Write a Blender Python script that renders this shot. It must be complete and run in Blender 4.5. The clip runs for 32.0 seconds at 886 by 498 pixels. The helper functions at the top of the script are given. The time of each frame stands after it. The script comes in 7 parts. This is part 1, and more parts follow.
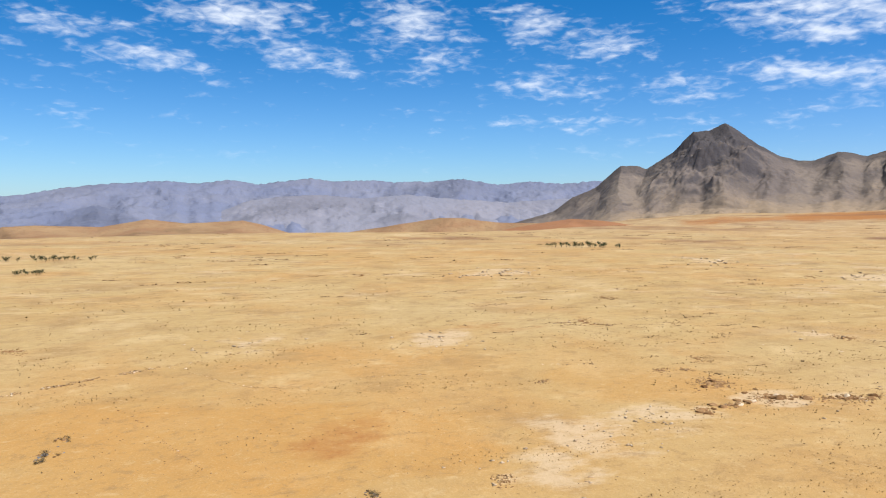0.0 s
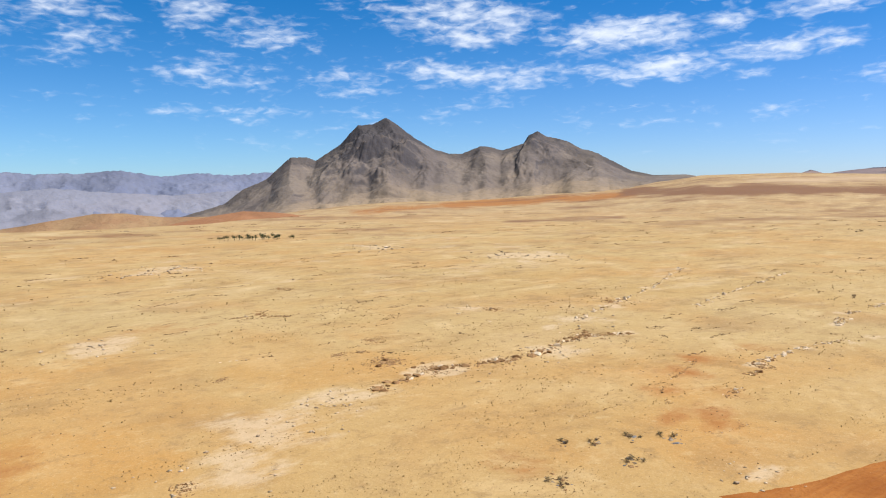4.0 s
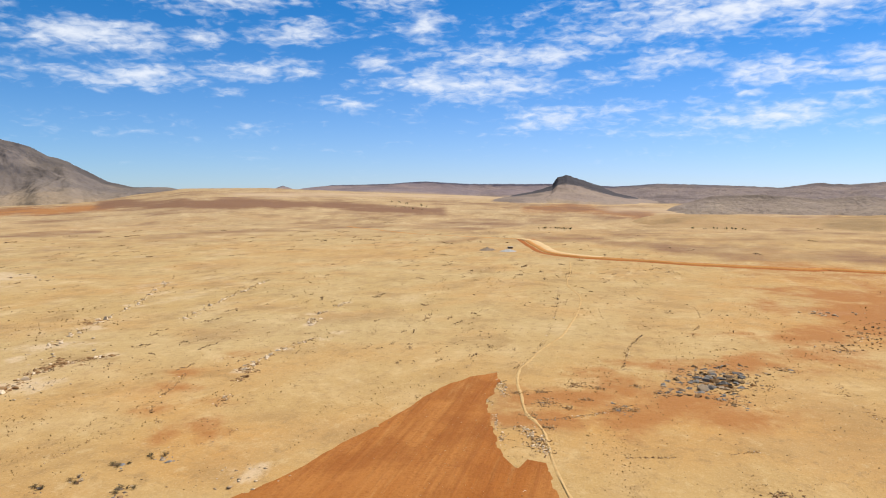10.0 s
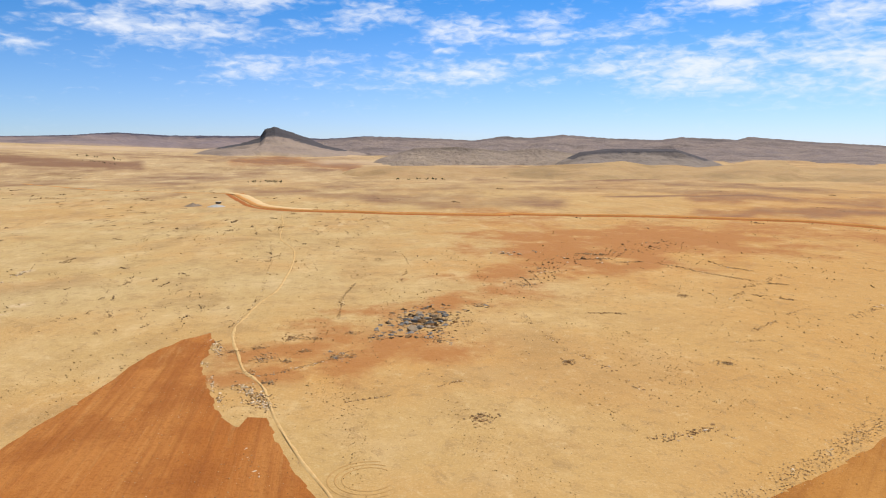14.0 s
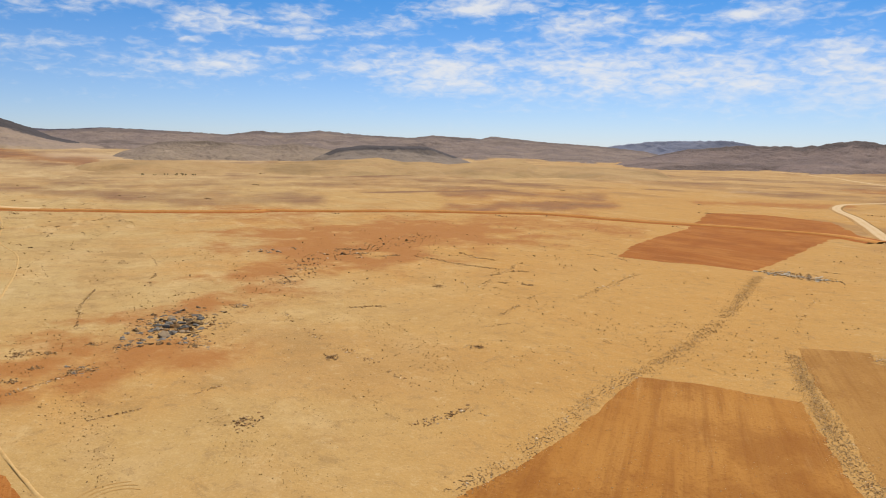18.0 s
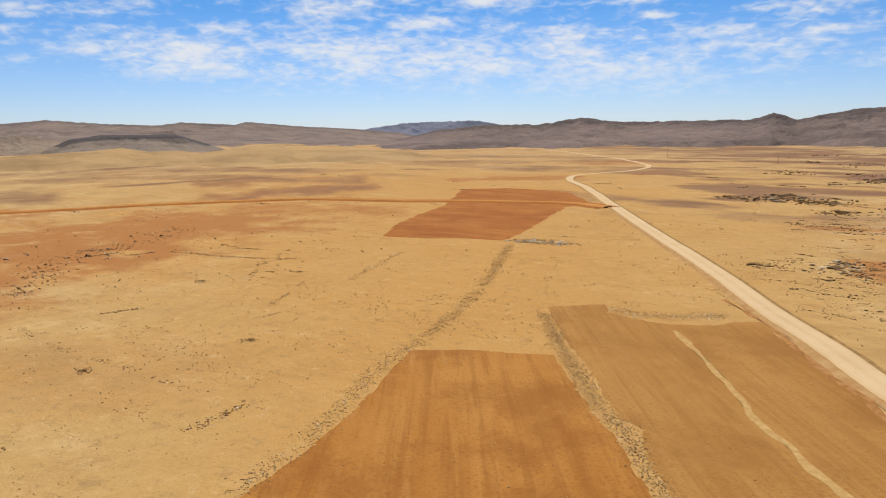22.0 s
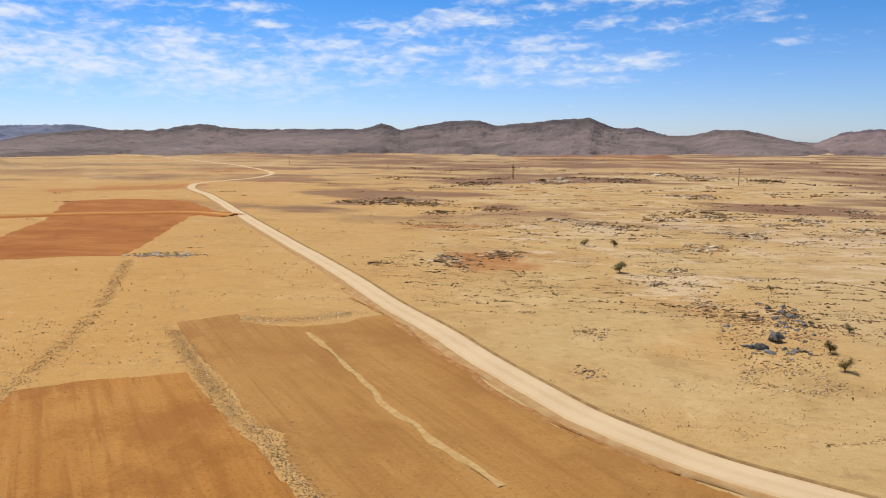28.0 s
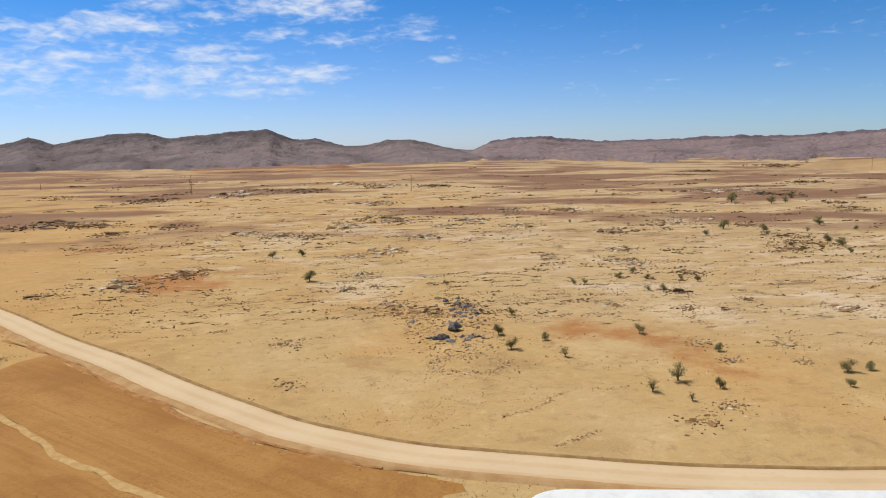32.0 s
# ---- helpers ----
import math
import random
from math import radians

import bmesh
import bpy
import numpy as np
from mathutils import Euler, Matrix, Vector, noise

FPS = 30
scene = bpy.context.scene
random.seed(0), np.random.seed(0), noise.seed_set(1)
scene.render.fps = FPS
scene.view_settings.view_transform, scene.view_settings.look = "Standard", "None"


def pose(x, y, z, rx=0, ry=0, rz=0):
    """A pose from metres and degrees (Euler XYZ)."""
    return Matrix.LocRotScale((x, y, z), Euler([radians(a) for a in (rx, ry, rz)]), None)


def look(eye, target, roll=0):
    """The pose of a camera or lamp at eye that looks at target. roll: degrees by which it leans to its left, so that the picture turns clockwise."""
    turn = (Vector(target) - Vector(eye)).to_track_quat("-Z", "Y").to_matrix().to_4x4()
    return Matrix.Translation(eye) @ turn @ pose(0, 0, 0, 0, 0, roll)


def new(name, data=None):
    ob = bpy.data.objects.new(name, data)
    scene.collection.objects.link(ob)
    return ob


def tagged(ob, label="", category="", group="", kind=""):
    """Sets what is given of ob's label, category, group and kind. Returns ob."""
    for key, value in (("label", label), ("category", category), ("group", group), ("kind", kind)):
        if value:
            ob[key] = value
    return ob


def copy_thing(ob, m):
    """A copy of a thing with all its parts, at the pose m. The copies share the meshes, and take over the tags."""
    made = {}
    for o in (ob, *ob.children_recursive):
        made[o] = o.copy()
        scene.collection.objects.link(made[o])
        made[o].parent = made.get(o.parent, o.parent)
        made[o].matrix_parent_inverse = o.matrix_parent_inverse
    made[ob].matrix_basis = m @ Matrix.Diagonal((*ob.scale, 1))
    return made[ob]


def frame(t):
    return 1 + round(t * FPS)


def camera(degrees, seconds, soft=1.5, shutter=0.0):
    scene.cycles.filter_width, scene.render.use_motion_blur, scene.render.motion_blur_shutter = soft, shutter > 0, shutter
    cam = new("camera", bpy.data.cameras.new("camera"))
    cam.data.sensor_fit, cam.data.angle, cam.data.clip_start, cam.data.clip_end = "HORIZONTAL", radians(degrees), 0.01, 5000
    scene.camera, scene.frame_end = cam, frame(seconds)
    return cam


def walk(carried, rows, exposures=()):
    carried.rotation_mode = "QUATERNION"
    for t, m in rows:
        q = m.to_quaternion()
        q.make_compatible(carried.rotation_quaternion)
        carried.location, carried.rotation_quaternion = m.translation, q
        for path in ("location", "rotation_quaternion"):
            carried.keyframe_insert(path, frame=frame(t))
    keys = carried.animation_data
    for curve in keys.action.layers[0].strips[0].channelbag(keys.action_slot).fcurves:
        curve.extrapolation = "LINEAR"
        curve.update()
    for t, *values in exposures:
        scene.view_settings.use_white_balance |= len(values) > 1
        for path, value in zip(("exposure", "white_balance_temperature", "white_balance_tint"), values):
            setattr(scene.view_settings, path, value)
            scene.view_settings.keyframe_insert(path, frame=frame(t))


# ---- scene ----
# A dry high plain seen from a white tower top, eye 40 m over the ground.
EYE = 40.0
cam = camera(62.98, 32.0, 1.1)
# seconds, yaw, pitch, roll in degrees; the eye stays on the tower and turns
TURNS = [
    (0, -0.96, -4.05, -0.05),
    (0.5, -3.86, -3.99, -0.84),
    (1, -7.89, -4.57, -0.85),
    (1.5, -11.59, -5.45, -0.48),
    (2, -14.78, -6.13, -0.5),
    (2.5, -18.56, -6.13, -0.35),
    (3, -22.02, -5.34, 0.12),
    (3.5, -23.59, -5.13, -0.25),
    (4, -26.41, -4.9, -0.74),
    (4.5, -30.92, -5.39, -0.45),
    (6.5, -39.52, -4.9, -0.37),
    (7, -43.92, -4.46, -0.18),
    (7.5, -48.25, -4.03, -0.27),
    (8, -51.46, -3.6, 0.89),
    (8.5, -55.83, -3.8, 0.35),
    (9, -58.18, -4.09, 0.09),
    (9.5, -62.13, -4.04, 0.43),
    (10, -65.78, -4.06, 0.16),
    (10.5, -69.17, -3.75, 0.45),
    (11, -71, -4.23, 0.55),
    (11.5, -74.42, -6.4, 0.11),
    (12, -77.28, -7.31, 0.08),
    (12.5, -80.25, -7.42, -0.4),
    (13, -83.05, -7.61, -0.65),
    (13.5, -85.91, -7.62, -0.05),
    (15.5, -94.47, -8.3, -0.7),
    (16, -96.69, -8.15, -0.01),
    (16.5, -99.03, -8.41, 0.25),
    (17, -102.23, -8.18, 0.14),
    (17.5, -104.12, -8.12, 0.63),
    (18, -107.4, -7.91, 0.93),
    (18.5, -111.17, -7.69, 1.09),
    (19, -114.21, -7.54, 1.13),
    (19.5, -116.24, -8.16, 1.05),
    (20, -118.55, -8.1, 0.93),
    (20.5, -120.69, -8.39, -0.15),
    (21, -123.45, -8.61, 0.13),
    (21.5, -124.88, -8.17, 0.54),
    (22, -125.93, -9.15, -0.8),
    (22.5, -128.33, -9.41, -0.11),
    (23, -131.26, -9.03, 0.46),
    (23.5, -134.35, -8.63, 0.39),
    (24, -137.73, -9.35, 0.76),
    (24.5, -139.05, -8.39, 0.87),
    (26.5, -145.92, -8.49, -0.53),
    (27, -148.74, -8.34, -0.67),
    (27.5, -151.21, -8.3, -0.41),
    (28, -155.08, -8.8, -0.03),
    (28.5, -158.93, -8.58, -0.51),
    (29, -162.54, -8.52, -0.84),
    (29.5, -166, -8.37, -0.65),
    (30, -168.94, -8.34, -0.43),
    (30.5, -171.53, -8.42, -0),
    (31, -174.02, -8.41, -0.42),
    (31.5, -177.04, -8.36, -0.61),
    (32, -179.68, -8.17, -1.1),
]
walk(cam, [(t, pose(0, 0, EYE, 90 + pitch, 0, yaw) @ pose(0, 0, 0, 0, 0, roll)) for t, yaw, pitch, roll in TURNS],
     exposures=[(0.0, 0.26, 6250, 10), (4.0, 0.25, 6250, 10), (7.0, 0.24, 6450, 10), (11.0, 0.12, 6450, 10), (13.0, 0.15, 6450, 10), (16.0, 0.08, 6550, 10), (17.0, 0.08, 6600, 10), (18.0, -0.08, 6950, 10), (19.0, -0.09, 7000, 10), (24.0, -0.06, 6850, 10), (28.0, -0.02, 6350, 10), (29.0, 0.07, 6250, 10), (30.0, 0.10, 6200, 10), (31.0, 0.03, 6200, 10), (32.0, -0.08, 6250, 10)])


def bearing(az):
    """Unit vector on the ground for a yaw in degrees."""
    return -math.sin(radians(az)), math.cos(radians(az))


# ---- light: high sun from the south-east of the plan, sky with thin broken cloud ----
SUN_AZ, SUN_EL = -125.0, 58.0
sun = new("sun", bpy.data.lights.new("sun", "SUN"))
sun.data.energy, sun.data.angle, sun.data.color = 4.0, radians(0.55), (1.0, 0.945, 0.86)
sx, sy = bearing(SUN_AZ)
sun.matrix_basis = look((sx * math.cos(radians(SUN_EL)) * 400, sy * math.cos(radians(SUN_EL)) * 400, math.sin(radians(SUN_EL)) * 400), (0, 0, 0))

# cloud banks: bearing, height, half length and half depth in degrees, thickness, slant
CLOUDS_A = [(29.6, 10.32, 0.9, 0.45, 0.7, 0), (26.3, 11.93, 4.0, 1.25, 0.7, -8), (25.4, 9.03, 2.7, 0.54, 0.4, -8), (20.6, 10.14, 4.9, 0.98, 0.85, -10), (14.2, 13.3, 6.3, 1.57, 0.95, -4), (9.6, 10.9, 3.1, 1.12, 0.85, -10), (6.2, 9.33, 1.1, 0.4, 0.65, 0), (1.4, 12.93, 4.0, 2.01, 0.85, -10), (-1.2, 10.45, 3.1, 1.12, 0.8, 0), (-6.5, 6.02, 1.8, 0.54, 0.4, 0), (-7.6, 13.34, 2.9, 1.34, 1.0, -15), (-9.1, 8.45, 4.5, 1.34, 0.65, 0), (-11.3, 5.43, 3.4, 1.12, 0.35, 0), (-12.9, 11.65, 4.5, 1.25, 0.75, -8)]
CLOUDS_B = [(-14.1, 7.15, 1.6, 0.36, 0.5, 0), (-16.8, 4.89, 4.0, 1.12, 0.35, 8), (-19.4, 7.9, 3.1, 0.98, 0.7, 0), (-20.6, 7.67, 1.8, 0.9, 0.7, 0), (-24.5, 9.05, 3.1, 0.81, 0.8, -8), (-25.2, 5.76, 2.7, 0.9, 0.3, 0), (-27.8, 12.91, 7.6, 1.79, 0.95, -8), (-28.5, 6.57, 5.4, 0.9, 0.35, 4), (-28.9, 11.23, 4.0, 0.81, 0.9, -6), (-30.4, 8.5, 5.4, 0.98, 0.85, -2), (-40.2, 11.02, 5.8, 1.12, 1.0, 3), (-40.2, 4.62, 4.0, 0.45, 0.3, 0), (-43.2, 8.78, 4.9, 0.98, 0.95, 4), (-47.3, 11.44, 1.8, 0.63, 0.9, 0)]
CLOUDS_C = [(-48.6, 14.75, 6.3, 1.34, 1.0, 3), (-49.3, 7.8, 1.8, 0.27, 0.5, 0), (-49.4, 5.38, 3.6, 0.36, 0.4, 0), (-51.5, 9.51, 5.4, 0.72, 0.85, 3), (-54.1, 12.26, 3.1, 0.98, 0.9, 6), (-54.3, 14.83, 0.8, 0.63, 0.9, 0), (-55.1, 5.76, 1.8, 0.27, 0.4, 0), (-58.6, 6.9, 3.1, 0.54, 0.5, 0), (-58.9, 7.12, 2.7, 0.54, 0.6, 0), (-60.7, 10.32, 2.2, 0.67, 0.85, 0), (-61.9, 14.45, 4.5, 1.52, 0.55, 4), (-64.2, 13.05, 2.5, 1.07, 0.9, 8), (-68.2, 8.63, 7.6, 1.25, 0.95, 0), (-72.0, 10.84, 9.0, 0.9, 0.9, 2)]
CLOUDS_D = [(-75.6, 6.16, 6.7, 0.81, 0.75, 6), (-77.4, 9.19, 1.8, 0.63, 0.7, 0), (-78.6, 5.02, 5.4, 0.72, 0.4, 0), (-82.9, 10.2, 3.6, 0.98, 0.85, 4), (-85.6, 5.17, 4.0, 0.72, 0.5, 0), (-88.5, 7.55, 1.6, 0.36, 0.7, 0), (-89.6, 5.94, 8.5, 1.34, 0.7, 4), (-90.4, 9.02, 3.8, 1.07, 0.9, 3), (-94.7, 5.8, 3.1, 0.72, 0.5, 0), (-95.9, 7.19, 4.9, 0.67, 0.5, 4), (-96.1, 9.6, 2.7, 0.9, 0.7, 0), (-97.3, 8.54, 2.2, 0.63, 0.7, 0), (-103.4, 9.49, 2.7, 0.9, 0.4, 0), (-106.8, 5.72, 6.7, 1.61, 0.95, -6)]
CLOUDS_E = [(-109.8, 7.69, 3.6, 0.63, 0.7, 0), (-109.8, 10.64, 5.4, 0.81, 0.95, 2), (-118.5, 9.42, 4.5, 1.07, 0.85, 3), (-119.0, 5.98, 8.1, 2.01, 0.85, -5), (-123.2, 9.91, 2.7, 0.54, 0.6, 0), (-123.8, 4.75, 6.7, 1.07, 0.7, -4), (-124.9, 8.27, 3.4, 0.58, 0.9, 3), (-129.4, 9.72, 4.5, 0.81, 0.8, 4), (-130.4, 5.02, 2.7, 0.81, 0.85, 0), (-131.3, 4.75, 3.1, 0.72, 0.6, 0), (-133.5, 3.18, 5.4, 0.54, 0.5, 0), (-134.7, 7.18, 4.9, 0.81, 0.75, 0), (-135.4, 7.2, 5.4, 0.72, 0.65, 0), (-139.1, 4.33, 9.0, 1.79, 0.75, -4)]
CLOUDS_F = [(-139.9, 9.48, 4.5, 0.36, 0.7, 0), (-141.8, 8.28, 1.8, 0.36, 0.7, 0), (-142.2, 3.3, 4.0, 0.63, 0.5, 0), (-146.2, 6.85, 4.0, 0.54, 0.85, 2), (-150.1, 8.32, 3.6, 0.45, 0.6, 0), (-151.7, 7.79, 4.0, 0.63, 0.5, 0), (-153.4, 6.36, 2.7, 0.63, 0.6, 0), (-154.0, 6.55, 4.5, 0.54, 0.8, 0), (-156.1, 8.85, 4.0, 0.63, 0.85, 0), (-156.6, 5.9, 6.3, 0.63, 0.5, 0), (-156.8, 8.61, 4.5, 0.63, 0.8, 0), (-157.6, 4.47, 4.5, 0.63, 0.6, 0), (-159.5, 10.28, 2.7, 0.63, 0.7, 0), (-161.9, 5.54, 9.0, 1.07, 0.6, 0)]
CLOUDS_G = [(-162.0, 9.53, 2.7, 0.72, 0.6, 0), (-162.8, 6.79, 4.0, 0.63, 0.7, 0), (-163.9, 6.82, 4.0, 0.98, 0.45, 0), (-164.1, 4.28, 5.4, 0.63, 0.65, 0), (-166.9, 8.33, 2.2, 0.54, 0.7, 0), (-168.9, 5.53, 4.5, 0.72, 0.75, 0), (-169.3, 10.35, 5.4, 0.9, 0.85, 0), (-172.8, 7.99, 2.7, 0.54, 0.5, 0), (-177.5, 8.7, 2.7, 0.9, 0.55, 0), (-179.6, 6.59, 2.7, 0.36, 0.4, 0)]
CLOUDS_BROAD = [(-87.7, 13.36, 14.8, 1.7, 1.0, 2), (-86.7, 5.84, 13.4, 0.9, 0.6, 2), (-95.9, 8.6, 7.6, 0.81, 0.6, 2), (-100.9, 6.0, 1.8, 0.63, 0.85, 2), (-127.9, 5.57, 17.0, 2.46, 0.7, 2), (-148.8, 5.93, 14.3, 2.15, 0.5, 2)]
CLOUDS = CLOUDS_BROAD + CLOUDS_A + CLOUDS_B + CLOUDS_C + CLOUDS_D + CLOUDS_E + CLOUDS_F + CLOUDS_G

world = bpy.data.worlds.new("sky")
scene.world = world
world.use_nodes = True
wn, wl = world.node_tree.nodes, world.node_tree.links
wn.clear()


def wnode(kind, **values):
    n = wn.new(kind)
    for key, value in values.items():
        n.inputs[int(key[1:])].default_value = value
    return n


def wmath(op, a, b=None, c=None):
    n = wn.new("ShaderNodeMath")
    n.operation = op
    for k, v in enumerate((a, b, c)):
        if v is None:
            continue
        if isinstance(v, (int, float)):
            n.inputs[k].default_value = v
        else:
            wl.new(v, n.inputs[k])
    return n.outputs[0]


sky = wn.new("ShaderNodeTexSky")
sky.sky_type, sky.sun_disc = "NISHITA", False
sky.sun_elevation, sky.sun_rotation = radians(SUN_EL), radians(-SUN_AZ)
sky.altitude, sky.air_density, sky.dust_density, sky.ozone_density = 1200, 1.0, 0.25, 3.0
coord = wn.new("ShaderNodeTexCoord")
xyz = wn.new("ShaderNodeSeparateXYZ")
wl.new(coord.outputs["Generated"], xyz.inputs[0])
# bearing and height of the sky direction in degrees; the branch cut lies behind the walk
turned = wn.new("ShaderNodeVectorRotate")
turned.rotation_type = "Z_AXIS"
turned.inputs["Angle"].default_value = radians(90)
wl.new(coord.outputs["Generated"], turned.inputs["Vector"])
txyz = wn.new("ShaderNodeSeparateXYZ")
wl.new(turned.outputs[0], txyz.inputs[0])
az_out = wmath("MULTIPLY", wmath("ARCTAN2", wmath("MULTIPLY", txyz.outputs[0], -1.0), txyz.outputs[1]), 57.29578)
az_out = wmath("SUBTRACT", az_out, 90.0)
el_out = wmath("MULTIPLY", wmath("ARCSINE", xyz.outputs[2]), 57.29578)
polar = wn.new("ShaderNodeCombineXYZ")
wl.new(az_out, polar.inputs[0])
wl.new(el_out, polar.inputs[1])
banks = None
for a, e, wa, we, thick, slant in CLOUDS:
    m = wn.new("ShaderNodeMapping")
    m.vector_type = "TEXTURE"
    m.inputs["Location"].default_value = (a, e, 0)
    m.inputs["Rotation"].default_value = (0, 0, radians(-slant))
    m.inputs["Scale"].default_value = (wa * 1.55, we * 1.7, 1)
    wl.new(polar.outputs[0], m.inputs["Vector"])
    g = wn.new("ShaderNodeTexGradient")
    g.gradient_type = "SPHERICAL"
    wl.new(m.outputs[0], g.inputs[0])
    dense_bank = wmath("MULTIPLY", g.outputs["Fac"], thick * 1.2 if a < -95 else thick if a < -30 else thick * 0.85)
    banks = dense_bank if banks is None else wmath("MAXIMUM", banks, dense_bank)


def wnoise(sx, sy, scale, detail, rough, distort, shift):
    m = wn.new("ShaderNodeMapping")
    m.inputs["Scale"].default_value = (sx, sy, 1)
    m.inputs["Location"].default_value = (shift, shift * 0.7, shift * 1.3)
    m.inputs["Rotation"].default_value = (0, 0, radians(6))
    wl.new(polar.outputs[0], m.inputs["Vector"])
    n = wn.new("ShaderNodeTexNoise")
    n.inputs["Scale"].default_value, n.inputs["Detail"].default_value = scale, detail
    n.inputs["Roughness"].default_value, n.inputs["Distortion"].default_value = rough, distort
    wl.new(m.outputs[0], n.inputs["Vector"])
    return n.outputs["Fac"]


wisps = wmath("ADD", wmath("MULTIPLY", wnoise(0.26, 0.8, 1.0, 4, 0.55, 0.5, 3.1), 0.5), wmath("MULTIPLY", wnoise(0.9, 2.4, 1.0, 4, 0.5, 0.5, 8.7), 0.5))
amount = wmath("ADD", wmath("MULTIPLY", banks, 0.84), wmath("MULTIPLY", wisps, 2.3))
ramp = wn.new("ShaderNodeMapRange")
ramp.interpolation_type = "SMOOTHSTEP"
for k, v in enumerate((1.26, 2.2, 0.0, 0.86), 1):
    ramp.inputs[k].default_value = v
wl.new(amount, ramp.inputs[0])
above = wn.new("ShaderNodeMapRange")
for k, v in enumerate((0.5, 5.0, 0.0, 1.0), 1):
    above.inputs[k].default_value = v
wl.new(el_out, above.inputs[0])
cover = wmath("MULTIPLY", ramp.outputs[0], above.outputs[0])
# deep blue overhead, paler towards the horizon, brighter on the sun's side
height = wn.new("ShaderNodeMapRange")
height.interpolation_type = "SMOOTHSTEP"
for k, v in enumerate((0.0, 16.0, 0.0, 1.0), 1):
    height.inputs[k].default_value = v
wl.new(el_out, height.inputs[0])
toning = wn.new("ShaderNodeMix")
toning.data_type = "RGBA"
toning.inputs["A"].default_value = (0.67, 0.82, 1.14, 1)
toning.inputs["B"].default_value = (0.14, 0.64, 1.04, 1)
wl.new(height.outputs[0], toning.inputs["Factor"])
# a bright veil higher up, above the banks: unseen, added to warm shaded sides
fill_veil = wn.new("ShaderNodeMapRange")
fill_veil.interpolation_type = "SMOOTHSTEP"
for k, v in enumerate((15.5, 28.0, 0.0, 1.0), 1):
    fill_veil.inputs[k].default_value = v
wl.new(el_out, fill_veil.inputs[0])
fill_toning = wn.new("ShaderNodeMix")
fill_toning.data_type = "RGBA"
fill_toning.inputs["B"].default_value = (1.6, 0.94, 0.46, 1)
wl.new(fill_veil.outputs[0], fill_toning.inputs["Factor"])
wl.new(toning.outputs["Result"], fill_toning.inputs["A"])
tint = wn.new("ShaderNodeMix")
tint.data_type, tint.blend_type = "RGBA", "MULTIPLY"
tint.inputs["Factor"].default_value = 1.0
wl.new(sky.outputs[0], tint.inputs["A"])
wl.new(fill_toning.outputs["Result"], tint.inputs["B"])
facing = wmath("ADD", wmath("MULTIPLY", xyz.outputs[0], sx), wmath("MULTIPLY", xyz.outputs[1], sy))
glow = wn.new("ShaderNodeMapRange")
for k, v in enumerate((-1.0, 1.0, 0.84, 1.1), 1):
    glow.inputs[k].default_value = v
wl.new(facing, glow.inputs[0])
mixed = wn.new("ShaderNodeMix")
mixed.data_type = "RGBA"
wl.new(cover, mixed.inputs["Factor"])
sided = wn.new("ShaderNodeVectorMath")
sided.operation = "SCALE"
wl.new(tint.outputs["Result"], sided.inputs[0])
wl.new(glow.outputs[0], sided.inputs["Scale"])
hue_side = wn.new("ShaderNodeMapRange")
for k, v in enumerate((-0.5, 0.6, 0.0, 1.0), 1):
    hue_side.inputs[k].default_value = v
wl.new(facing, hue_side.inputs[0])
hue = wn.new("ShaderNodeMix")
hue.data_type = "RGBA"
hue.inputs["A"].default_value = (0.90, 1.06, 1.04, 1)
hue.inputs["B"].default_value = (1.03, 0.985, 1.0, 1)
wl.new(hue_side.outputs[0], hue.inputs["Factor"])
clear = wn.new("ShaderNodeMix")
clear.data_type, clear.blend_type = "RGBA", "MULTIPLY"
clear.inputs["Factor"].default_value = 1.0
wl.new(sided.outputs[0], clear.inputs["A"])
wl.new(hue.outputs["Result"], clear.inputs["B"])
wl.new(clear.outputs["Result"], mixed.inputs["A"])
mixed.inputs["B"].default_value = (8.6, 8.9, 9.4, 1)
background = wn.new("ShaderNodeBackground")
background.inputs["Strength"].default_value = 0.1
wl.new(mixed.outputs["Result"], background.inputs["Color"])
wout = wn.new("ShaderNodeOutputWorld")
wl.new(background.outputs[0], wout.inputs[0])


